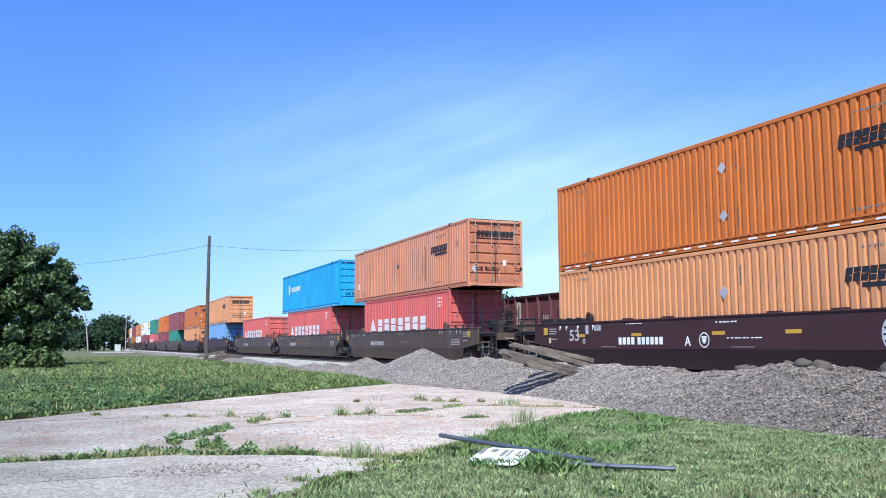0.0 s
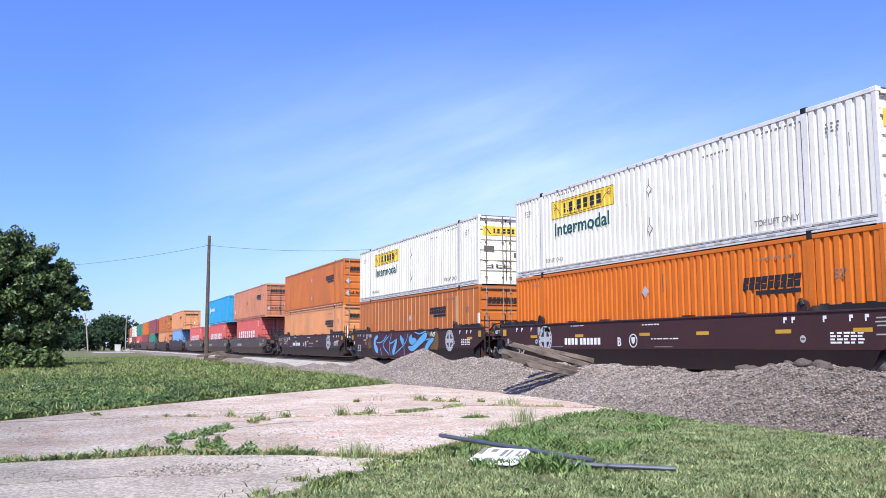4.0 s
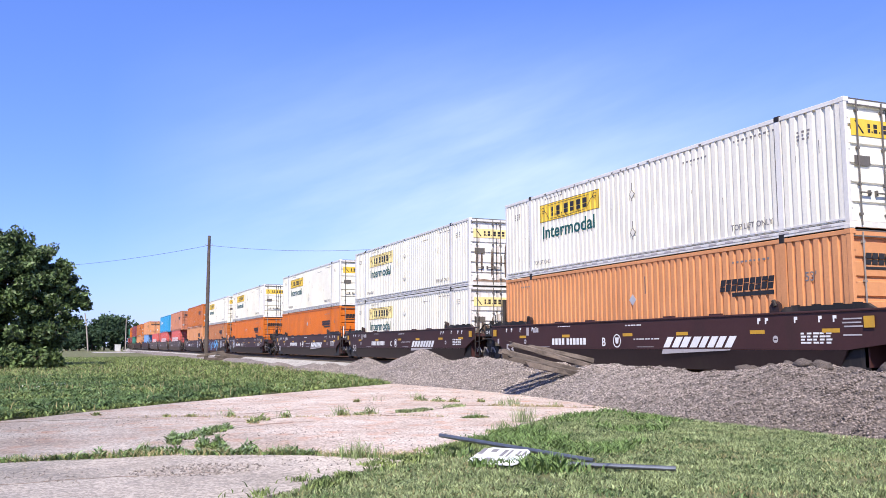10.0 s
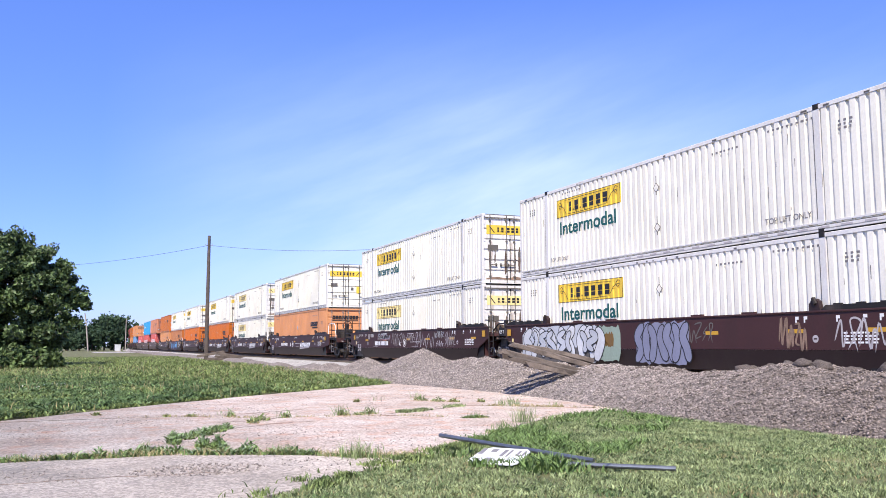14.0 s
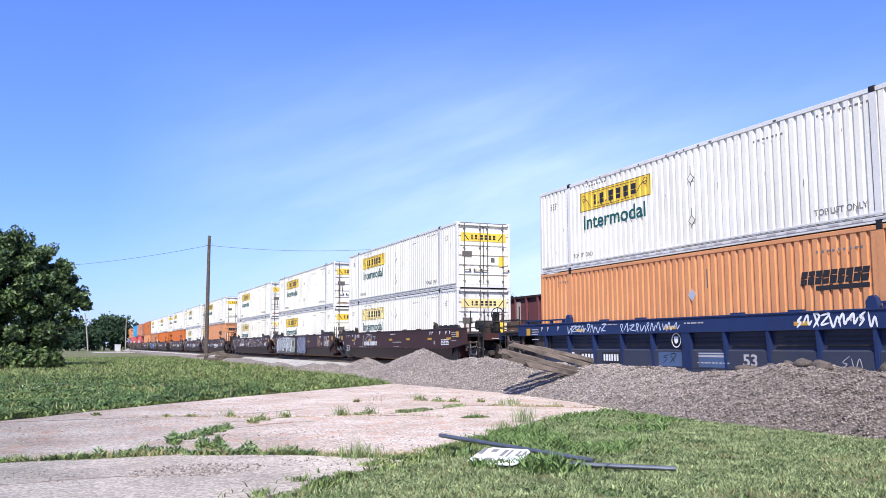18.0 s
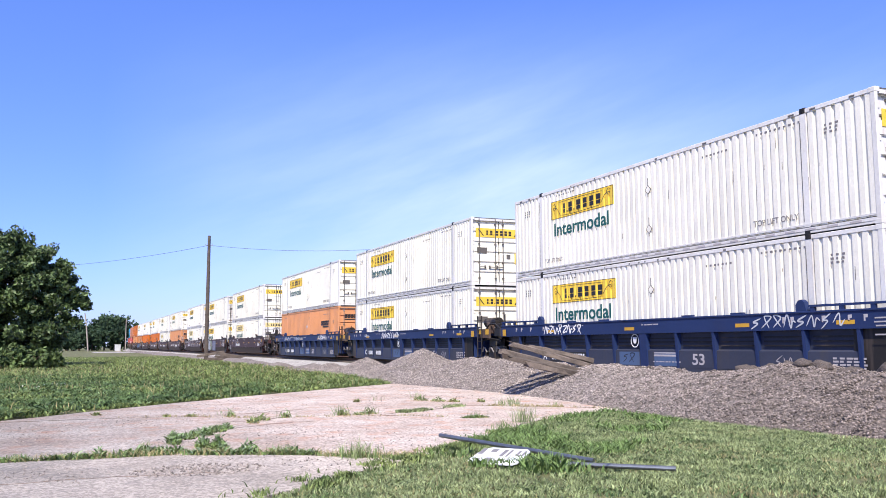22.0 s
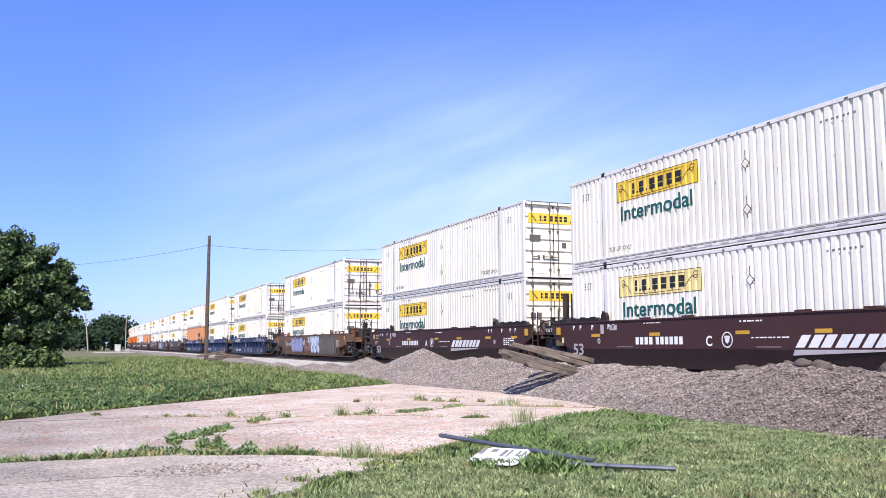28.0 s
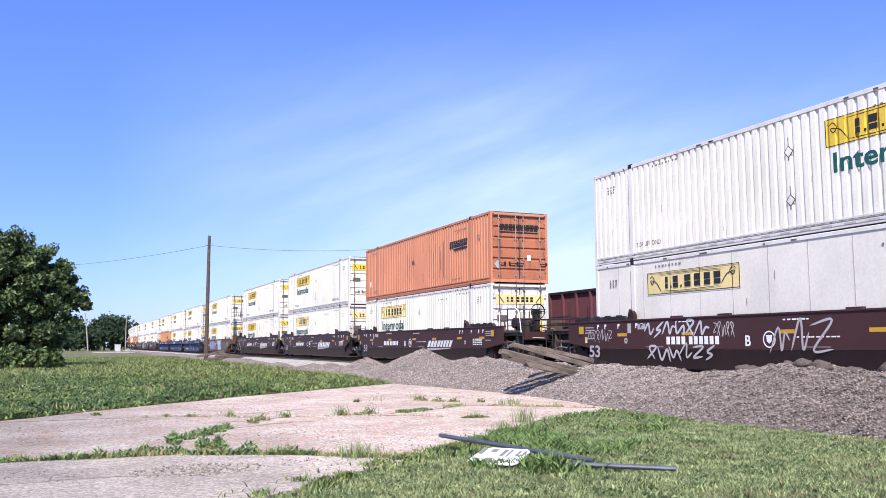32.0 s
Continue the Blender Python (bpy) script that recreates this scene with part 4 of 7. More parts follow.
def well_car(kind, m, far, near, pitch=19.48, letter="", number_y=4.3, wordmark=False, emblem=None, tags=(), posts=False, railing=False, detail=True, note="", spot53=None):
    """One well of a container car. z = 0 is the top of the rails; far (+y) and near (-y) ends are 'joint' or 'coupler'."""
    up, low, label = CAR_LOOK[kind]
    c = thing("well_car", label + note, "railway car", "well cars of the train", m)
    xs = -1.50
    end_y = 8.95
    for s in (-1, 1):
        bm = bmesh.new()
        (ny, nz), (fy, fz) = ((9.45, 0.84) if q == "coupler" else (end_y, 1.05) for q in (near, far))
        prism(bm, [(-ny, 1.47), (-ny, nz), (-8.0, 0.66), (8.0, 0.66), (fy, fz), (fy, 1.47)], "x", s * 1.50, s * 1.44) if kind != "blue" else prism(
            bm, [(-ny, 1.47), (-ny, 1.10), (fy, 1.10), (fy, 1.47)], "x", s * 1.50, s * 1.40)
        side = part("side_sill", bm, up, c)
        bm = bmesh.new()
        if kind != "blue":
            v = [(s * 1.497, -8.0, 0.655), (s * 1.497, 8.0, 0.655), (s * 1.36, 7.6, 0.14), (s * 1.36, -7.6, 0.14)]
            outer = [bm.verts.new(q) for q in v]
            inner = [bm.verts.new((q[0] - s * 0.05, q[1], q[2])) for q in v]
            bm.faces.new(outer)
            bm.faces.new(inner[::-1])
            for i in range(4):
                bm.faces.new((outer[i], inner[i], inner[(i + 1) % 4], outer[(i + 1) % 4]))
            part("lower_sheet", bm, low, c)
        else:
            prism(bm, [(-8.3, 1.10), (-7.7, 0.12), (7.7, 0.12), (8.3, 1.10)], "x", s * 1.34, s * 1.30)
            part("lower_sheet", bm, low, c)
            for i in range(11):
                y = -7.5 + 1.5 * i
                bm = bmesh.new()
                wide = 0.17 if i == 5 else 0.045
                prism(bm, [(s * 1.49, 1.10), (s * 1.43, 0.14), (s * 1.34, 0.14), (s * 1.34, 1.10)], "y", y - wide, y + wide)
                part("side_stake", bm, up, c)
                if i < 10 and s < 0:
                    bm = bmesh.new()
                    prism(bm, [(s * 1.42, 0.62), (s * 1.42, 0.16), (s * 1.34, 0.16), (s * 1.34, 0.66)], "y", y + wide + 0.004, y + 1.5 - (0.174 if i == 4 else 0.049))
                    part("skirt_panel", bm, low, c, "dusty grey-blue lower panel")
                    for z in (0.74, 0.84, 0.94):
                        part("louvre", B((min(s * 1.38, s * 1.34), max(s * 1.38, s * 1.34), y + wide + 0.01, y + 1.5 - 0.18, z, z + 0.035)), "black", c)
            part("bottom_chord", B((min(s * 1.42, s * 1.28), max(s * 1.42, s * 1.28), -7.7, 7.7, 0.06, 0.17)), low, c)
        part("top_chord", B((min(s * 1.525, s * 1.34), max(s * 1.525, s * 1.34), -ny, fy, 1.47, 1.515)), up, c, bevel=0.008)
        for e in (-1, 1):
            bm = bmesh.new()
            if kind == "plum":
                prism(bm, [(e * 6.15, 1.515), (e * 6.30, 1.63), (e * 8.55, 1.63), (e * 8.75, 1.515)], "x", s * 1.50, s * 1.40)
            else:
                box(bm, min(s * 1.50, s * 1.42), max(s * 1.50, s * 1.42), min(e * 6.2, e * 8.9), max(e * 6.2, e * 8.9), 1.60, 1.65)
                for q in (6.3, 7.1, 7.9, 8.8):
                    box(bm, min(s * 1.49, s * 1.43), max(s * 1.49, s * 1.43), e * q - 0.06, e * q + 0.06, 1.50, 1.605)
            part("guide_rail", bm, up if kind != "plum" else "black", c)
            bm = bmesh.new()
            prism(bm, [(e * 5.82, 1.515), (e * 5.82, 1.66), (e * 5.90, 1.76), (e * 6.00, 1.78), (e * 6.08, 1.72), (e * 6.14, 1.515)], "x", s * 1.49, s * 1.37)
            part("guide_flap", bm, low if kind == "plum" else up, c)
            if kind == "plum":
                part("guide_block", B(*[(min(s * 1.50, s * 1.42), max(s * 1.50, s * 1.42), e * q - 0.10, e * q + 0.10, 1.63, 1.66) for q in (6.6, 7.2, 7.8, 8.3)]), "black", c)
                bm = bmesh.new()
                tube(bm, [(s * 1.49, e * 5.95, 1.80), (s * 1.49, e * 6.02, 1.66)], 0.05, 8)
                part("flap_pin", bm, "wheel", c)
            for q in (2.0, 3.9):
                part("guide_flap", B((min(s * 1.49, s * 1.40), max(s * 1.49, s * 1.40), e * q - 0.22, e * q + 0.22, 1.515, 1.56)), up, c)
    # added black plates that keep the open corners beside the container dark
    for s in (-1, 1):
        for f in (-1, 1):
            part("end_gusset", B((min(s * 1.40, s * 1.34), max(s * 1.40, s * 1.34), min(f * 7.3, f * 8.45), max(f * 7.3, f * 8.45), 0.17, 1.40)), "black", c)
    part("well_floor", B((-1.35, 1.35, -8.2, 8.2, 0.16, 0.24), *[(-1.35, 1.35, q - 0.15, q + 0.15, 0.24, 0.345) for q in (-7.6, -5.9, 0, 5.9, 7.6)]), "black", c)
    for e, kind_end in ((1, far), (-1, near)):
        part("bulkhead", B((-1.40, 1.40, e * 8.42 - 0.05, e * 8.42 + 0.05, 0.30, 1.30)), up, c)
        tip = pitch / 2 - 0.06 if kind_end == "joint" else 11.25
        bm = bmesh.new()
        prism(bm, [(-1.42, e * 8.45), (1.42, e * 8.45), (1.42, e * 9.1), (0.55, e * tip), (-0.55, e * tip), (-1.42, e * 9.1)] if kind_end == "joint" else
              [(-1.42, e * 8.45), (1.42, e * 8.45), (1.42, e * 11.0), (-1.42, e * 11.0)], "z", 1.14, 1.24)
        part("end_platform", bm, up if kind_end == "joint" or kind == "ochre" else "black", c)
        part("centre_sill", B((-0.32, 0.32, min(e * 8.45, e * tip), max(e * 8.45, e * tip), 0.72, 1.14)), "black", c)
        for s in (-1, 1):
            q = e * (8.62 if kind != "ochre" else 9.2)
            part("reflector", B((s * 1.53 - 0.004, s * 1.53 + 0.004, q - 0.13, q + 0.13, 1.12, 1.36)), "yellow", c, "yellow end reflector")
        if kind_end == "coupler" and kind == "ochre":
            for s in (-1, 1):
                bm = bmesh.new()
                prism(bm, [(e * 9.455, 0.98), (e * 9.455, 1.47), (e * 10.7, 1.40), (e * 11.0, 1.30), (e * 11.0, 1.04), (e * 10.4, 0.98)], "x", s * 1.495, s * 1.45)
                part("end_sheet", bm, up, c)
            part("end_locker", B((-1.2, -0.75, min(e * 9.0, e * 9.6), max(e * 9.0, e * 9.6), 1.25, 1.85)), up, c, "rusty ochre locker", bevel=0.02)
        if kind_end == "coupler":
            wheel_truck(c, e * 9.85)
            bm = bmesh.new()
            tube(bm, [(0, e * 11.2, 0.87), (0, e * 11.72, 0.87)], 0.11, 8)
            box(bm, -0.17, 0.17, min(e * 11.6, e * 11.84), max(e * 11.6, e * 11.84), 0.72, 1.02)
            part("coupler", bm, "rail", c, "rusty knuckle coupler")
            part("end_beam", B((-1.45, 1.45, e * 11.05 - 0.08, e * 11.05 + 0.08, 0.98, 1.26)), up, c)
            bm = bmesh.new()
            tube(bm, [(0.1, e * 11.2, 0.85), (0.25, e * 11.5, 0.45), (0.2, e * 11.8, 0.55)], 0.025, 6)
            part("air_hose", bm, "ink", c)
            ladder(c, -1.46, e * 10.55, e * 11.0, 0.35, 1.30, 4, "black")
            for s in (-1, 1):
                bm = bmesh.new()
                tube(bm, [(s * 1.40, e * 9.0, 1.24), (s * 1.40, e * 9.0, 2.05), (s * 1.40, e * 9.2, 2.16), (s * 1.40, e * 10.3, 2.16), (s * 1.40, e * 10.6, 1.98), (s * 1.40, e * 10.75, 1.24)], 0.021, 8)
                if railing and e < 0 and s < 0:
                    part("handrail", bm, "mark", c, "white bent handrail")
                else:
                    bm.free()
                for q in (9.6, 10.9):
                    bm = bmesh.new()
                    tube(bm, [(s * 1.36, e * q, 1.24), (s * 1.36, e * q, 2.20)], 0.022, 6)
                    part("handrail_post", bm, "black", c)
            bm = bmesh.new()
            for z in (1.50, 1.72):
                tube(bm, [(-1.36, e * 9.6, z), (-1.36, e * 10.9, z), (1.36, e * 10.9, z)], 0.02, 6)
            part("end_railing", bm, "black", c)
            part("deck_grating", B(*[(-1.38, 1.38, e * 9.1 + e * i * 0.19 - 0.03, e * 9.1 + e * i * 0.19 + 0.03, 1.24, 1.27) for i in range(10)]), "black", c)
            if e < 0:
                bm = bmesh.new()
                tube(bm, [(-0.9, -9.2, 1.62), (0.1, -9.2, 1.62)], 0.20, 14)
                part("air_tank", bm, "black", c, "black air reservoir")
                for q in (-0.72, -0.09):
                    part("tank_bracket", B((q - 0.03, q + 0.03, -9.32, -9.08, 1.24, 1.55)), "black", c)
                bm = bmesh.new()
                n = 16
                ring = [(-0.62 + 0.28 * math.cos(2 * math.pi * k / n), -10.62, 2.02 + 0.28 * math.sin(2 * math.pi * k / n)) for k in range(n + 1)]
                tube(bm, ring, 0.022, 6)
                for k in range(4):
                    tube(bm, [(-0.62, -10.62, 2.02), ring[k * 4]], 0.014, 5)
                bw = part("brake_wheel", bm, "black", c, "black spoked brake wheel")
                part("brake_stand", B((-0.72, -0.52, -10.58, -10.36, 1.24, 2.12)), "black", c)
            for q, z in ((-1.0, 0.62), (-0.55, 0.5), (0.7, 0.58)):
                bm = bmesh.new()
                tube(bm, [(q, e * 9.0, z), (q, e * 10.3, z + 0.06), (q * 0.6, e * 11.0, z + 0.2)], 0.035, 6)
                part("brake_pipe", bm, "black", c)
            bm = bmesh.new()
            tube(bm, [(-1.36, e * 9.6, 0.40), (-1.36, e * 9.6, 0.95)], 0.02, 6)
            tube(bm, [(-1.36, e * 9.6, 0.42), (-1.36, e * 10.15, 0.42)], 0.02, 6)
            tube(bm, [(-1.36, e * 10.15, 0.40), (-1.36, e * 10.15, 0.95)], 0.02, 6)
            part("step_stirrup", bm, "steel", c, "bare steel step")
            bm = bmesh.new()
            tube(bm, [(-1.45, e * 11.02, 1.06), (-0.5, e * 11.3, 1.02), (0.15, e * 11.35, 0.95)], 0.022, 6)
            part("uncoupling_lever", bm, "steel", c)
            part("control_valve", B((-0.95, -0.55, e * 9.75 - 0.2, e * 9.75 + 0.2, 1.24, 1.66), (-0.5, -0.2, e * 9.9 - 0.14, e * 9.9 + 0.14, 1.24, 1.5)), "black", c, bevel=0.03)
            bm = bmesh.new()
            for q, z in ((8.18, 1.30), (8.16, 1.22), (8.20, 1.14), (8.17, 0.96)) if kind != "ochre" else ((9.2, 1.03),):
                box(bm, -1.506, -1.502, e * q - 0.24, e * q + 0.24, z, z + 0.03)
            tagged(part("stencil", bm, "mark_grey", c, "rows of thin white stencil lines"), kind="stuff")
            bm = bmesh.new()
            tube(bm, [(-1.42, e * 9.3, 1.0), (-1.44, e * 9.75, 0.55), (-1.42, e * 10.2, 0.60), (-1.4, e * 10.5, 1.05)], 0.024, 6)
            part("brake_rod", bm, "black", c)
            part("gear_bracket", B((-1.42, -1.34, e * 9.25 - 0.05, e * 9.25 + 0.05, 0.55, 1.14), (-1.42, -1.34, e * 10.45 - 0.04, e * 10.45 + 0.04, 0.5, 1.14), (-1.40, -1.36, e * 9.85 - 0.62, e * 9.85 + 0.62, 0.86, 0.93)), "brown", c, "dusty brown bracket", bevel=0.01)
            part("walkway_plate", B((-1.46, -1.38, e * 9.9 - 0.75, e * 9.9 + 0.75, 1.25, 1.31)), "brown", c, "dusty brown walkway edge")
            bm = bmesh.new()
            tube(bm, [(-1.38, e * 9.15, 0.75), (-1.40, e * 9.5, 0.68), (-1.40, e * 10.2, 0.72), (-1.36, e * 10.9, 0.62)], 0.022, 6)
            part("air_pipe", bm, "steel", c, "pale steel air pipe")
            for q in (9.35, 10.35):
                bm = bmesh.new()
                tube(bm, [(-1.30, e * q, 0.3), (-1.30, e * q, 1.2)], 0.03, 6)
                part("hanger_post", bm, "brown", c)
            bm = bmesh.new()
            tube(bm, [(-0.4, e * 9.4, 1.3), (-0.5, e * 10.0, 1.55), (-0.2, e * 10.6, 1.4), (0.3, e * 10.9, 1.3)], 0.03, 6)
            part("air_hose", bm, "brown", c)
            part("hand_brake_box", B((0.25, 0.75, e * 9.9 - 0.2, e * 9.9 + 0.2, 1.24, 1.75)), "brown" if kind != "ochre" else up, c, bevel=0.03)
            part("valve_box", B((-1.2, -0.6, e * 10.2 - 0.3, e * 10.2 + 0.3, 0.62, 1.1)), "black", c)
        else:
            ladder(c, -1.47, e * 8.98, e * 9.36, 0.30, 1.95, 6, "black") if e < 0 else part("end_box", B((-1.50, -1.40, 8.955, 9.52, 1.12, 1.44)), "black", c)
            if kind == "blue" and e < 0:
                part("apron_plate", B((-1.42, -1.36, -9.95, -8.96, 1.06, 1.42)), "brown", c, "grimy apron plate at the joint")
                for q in (-9.15, -9.75):
                    part("reflector", B((-1.428, -1.421, q - 0.14, q + 0.14, 1.20, 1.40)), "yellow", c, "yellow end reflector")
                bm = bmesh.new()
                tube(bm, [(-0.95, -9.9, 1.68), (-0.95, -9.8, 1.68), (-0.95, -8.9, 1.68)], 0.20, 14)
                part("air_tank", bm, "black", c, "black air reservoir")
            bm = bmesh.new()
            tube(bm, [(-1.3, e * 9.0, 1.24), (-1.3, e * 9.0, 1.95)], 0.022, 6)
            part("grab_post", bm, "mark" if e < 0 and kind == "plum" else "black", c)
            if e < 0:
                wheel_truck(c, -pitch / 2)
                bm = bmesh.new()
                tube(bm, [(0, -pitch / 2, 0.72), (0, -pitch / 2, 1.22)], 0.38, 14)
                part("joint_pin", bm, "black", c)
                for q in (-0.5, 0.15, 0.75):
                    bm = bmesh.new()
                    tube(bm, [(-1.18, -pitch / 2 + q, 0.50), (-1.2, -pitch / 2 + q + 0.12, 0.66), (-1.17, -pitch / 2 + q + 0.34, 0.70), (-1.15, -pitch / 2 + q + 0.46, 0.52)], 0.028, 6)
                    part("brake_lever", bm, "steel", c, "bare steel brake lever")
                part("brake_cylinder", B((-0.9, -0.45, -9.4, -8.9, 0.75, 1.05)), "spray_grey", c)
                for q, z0, z1 in ((-0.42, 1.0, 1.62), (-0.12, 1.24, 1.74), (0.28, 1.24, 1.58), (0.62, 1.0, 1.68)):
                    part("joint_bracket", B((-1.22, -1.08, -pitch / 2 + q - 0.07, -pitch / 2 + q + 0.07, z0, z1)), "black" if q < 0.2 else "brown", c, bevel=0.02)
                bm = bmesh.new()
                tube(bm, [(-1.25, -pitch / 2 - 0.75, 1.35), (-1.28, -pitch / 2 - 0.2, 1.62), (-1.28, -pitch / 2 + 0.3, 1.60), (-1.25, -pitch / 2 + 0.8, 1.35)], 0.03, 6)
                part("air_hose", bm, "ink", c)
                bm = bmesh.new()
                tube(bm, [(-1.1, -8.6, 0.95), (-1.15, -9.5, 1.05), (-1.1, -10.4, 0.95)], 0.03, 6)
                part("air_hose", bm, "ink", c)
                if posts:
                    for x in (-0.22, 0.12):
                        part("brake_stand_post", B((x - 0.08, x + 0.08, -9.30, -9.12, 1.24, 2.62)), "black", c)
    if not detail:
        return c
    # stencils and plates on the near side
    x = xs - 0.004
    for y in ((6.4, 3.4, -0.1, -2.6, -5.4, -7.6) if kind != "blue" else (5.2, 0.6, -4.1, -7.2)):
        if emblem is not None and abs(y - emblem) < 0.7:
            continue
        part("reflector", B((x, x + 0.006, y - 0.24, y + 0.24, 1.03 if kind != "blue" else 1.20, 1.12 if kind != "blue" else 1.29)), "yellow" if kind != "brown" else "ochre", c, "yellow reflector strip" if kind != "brown" else "grimy reflector strip")
    bm = bmesh.new()
    for e in (1, -1):
        for q in ((5.45, 5.7, 6.6, 7.3, 7.7) if kind != "ochre" else (5.45,)):
            box(bm, x, x + 0.003, e * q - 0.01, e * q + 0.03, 1.26, 1.40)
            box(bm, x, x + 0.003, e * q - 0.07, e * q - 0.012, 1.33, 1.40)
    tagged(part("stencil", bm, "mark" if kind == "plum" else "mark_grey", c, "small pale stencil marks"), kind="stuff")
    bm = bmesh.new()
    marks(bm, 3.9, 6, 1.38, x, 0.12, 0.025, 0.02)
    marks(bm, 0.0, 6, 1.33, x, 0.12, 0.035, 0.02)
    xlow = x if kind != "blue" else -1.426
    marks(bm, -0.4, 9, 0.93 if kind != "blue" else 0.30, xlow, 0.12, 0.03, 0.02)
    marks(bm, -6.75, 5, 1.0 if kind != "blue" else 0.46, xlow, 0.16, 0.04, 0.02, 4)
    tagged(part("stencil", bm, "mark" if kind == "plum" else "mark_grey", c, "rows of small white stencil bars"), kind="stuff")
    if kind != "brown":
        z53, x53 = (0.41 if far == "coupler" else 0.47, x) if kind != "blue" else (0.28, -1.426)
        y53 = (8.2 if far == "coupler" else 7.72) if kind != "blue" else -0.4
        if spot53:
            y53, z53 = spot53
        side_text("53", 0.50 if kind != "blue" else 0.40, "mark_grey", c, x53, y53, z53, 0.60 if kind != "blue" else 0.48)
        if far == "joint" and kind == "plum":
            side_text("125 T", 0.17, "mark", c, x, 9.46, 1.22)
    bm = bmesh.new()
    word_shapes(bm, number_y, number_y - 0.86, 0.79, 1.0, x, 4, gap=0.30 if kind != "ochre" else 0.42, slot=0)
    word_shapes(bm, number_y - 0.95, number_y - 2.18, 0.79, 1.0, x, 6, gap=0.30 if kind != "ochre" else 0.42, slot=0)
    if kind == "ochre":
        part("number_plate", B((x + 0.0032, x + 0.006, number_y - 2.32, number_y + 0.08, 0.75, 1.03)), "ink", c, "black number panel")
    if kind != "blue":
        tagged(part("number_strip", bm, "mark" if kind == "plum" else "mark_grey", c, "white bars in place of the car number"), kind="stuff")
    else:
        bm.free()
        for q in (3.10, 4.40):
            part("number_plate", B((-1.4235, -1.4205, q, q + 0.98, 0.22, 0.56)), "ink", c, "black number panel")
        bm = bmesh.new()
        word_shapes(bm, 5.26, 4.50, 0.30, 0.50, -1.427, 4, gap=0.35, slot=0)
        word_shapes(bm, 4.0, 3.16, 0.30, 0.50, -1.427, 6, gap=0.35, slot=0)
        tagged(part("number_strip", bm, "mark", c, "white bars in place of the car number"), kind="stuff")
        for y in (0.75, -0.95):
            part("data_plate", B((-1.4235, -1.4205, y - 0.5, y + 0.5, 0.20, 0.58)), "panel_blue", c, "faded blue painted data panel")
        part("data_line", B((-1.427, -1.4236, -1.45, -0.45, 0.46, 0.51), (-1.427, -1.4236, -1.45, -0.45, 0.54, 0.57)), "mark_grey", c, "pale painted lines")
        scrawl(c, 60, 1.1, 0.45, 0.24, 0.55, -1.425, "ink", 2, 0.016)
        scrawl(c, 61, -5.0, -5.6, 0.2, 0.55, -1.425, "mark_grey", 2, 0.012)
    if kind == "plum":
        # small round marks, label and data panels
        bm = bmesh.new()
        for q, z in ((-0.9, 0.715), (4.9, 0.715)):
            box(bm, x, x + 0.003, q - 0.45, q + 0.35, z, z + 0.014)
        tagged(part("stencil", bm, "mark_grey", c, "thin pale stencil lines"), kind="stuff")
        for q in (6.22, -5.98):
            bm = bmesh.new()
            tube(bm, [(x, q, 0.90), (x + 0.003, q, 0.90)], 0.085, 14)
            part("round_mark", bm, "mark_grey", c, "small round pale mark")
            part("round_mark_bar", B((x - 0.002, x + 0.001, q - 0.05, q + 0.05, 0.885, 0.915)), "maroon_low", c)
        part("inspection_label", B((x, x + 0.004, 8.32, 8.44, 0.84, 1.02)), "logo_pale" if near == "joint" else "mark_grey", c, "small pale inspection label")
        part("data_plate", B((x, x + 0.004, 5.25, 5.62, 1.22, 1.38)), "mark_grey", c, "pale grey data panel")
        part("data_plate", B((x, x + 0.004, 5.95, 6.12, 1.12, 1.40)), "mark_grey", c, "pale grey data panel")
    if letter:
        side_text(letter, 0.36, "mark", c, xlow, 1.24 if kind == "plum" else 5.85, 0.75 if kind == "plum" else 0.30)
        bm = bmesh.new()
        n = 20
        for k in range(n):
            a, b = 2 * math.pi * k / n, 2 * math.pi * (k + 1) / n
            prism(bm, [(0.45 + 0.20 * math.cos(a), 0.9 + 0.20 * math.sin(a)), (0.45 + 0.20 * math.cos(b), 0.9 + 0.20 * math.sin(b)), (0.45 + 0.17 * math.cos(b), 0.9 + 0.17 * math.sin(b)), (0.45 + 0.17 * math.cos(a), 0.9 + 0.17 * math.sin(a))], "x", xlow, xlow + 0.003)
        prism(bm, [(0.55, 1.0), (0.35, 1.0), (0.38, 0.85), (0.45, 0.80), (0.52, 0.85)], "x", xlow, xlow + 0.003)
        bmesh.ops.remove_doubles(bm, verts=bm.verts[:], dist=0.0005)
        part("round_emblem", bm, "mark", c, "small round white emblem")
    if wordmark:
        bm = bmesh.new()
        for a, b in ((0, 0.66), (0.72, 1.42), (1.48, 2.06), (2.12, 2.72)):
            for f0, f1 in ((0.0, 0.40), (0.56, 0.98)):
                p, q = -1.78 - a - (b - a) * f0, -1.78 - a - (b - a) * f1
                prism(bm, [(p, 0.71), (q, 0.71), (q - 0.21, 0.99), (p - 0.21, 0.99)], "x", x, x + 0.003)
        part("wordmark", bm, "mark", c, "slanted white wordmark shapes")
        bm = bmesh.new()
        prism(bm, [(-1.70, 0.53), (-4.44, 0.64), (-4.46, 0.67), (-1.76, 0.66)], "x", x, x + 0.003)
        part("wordmark_swoosh", bm, "mark_grey", c, "grey tapering stripe under the wordmark")
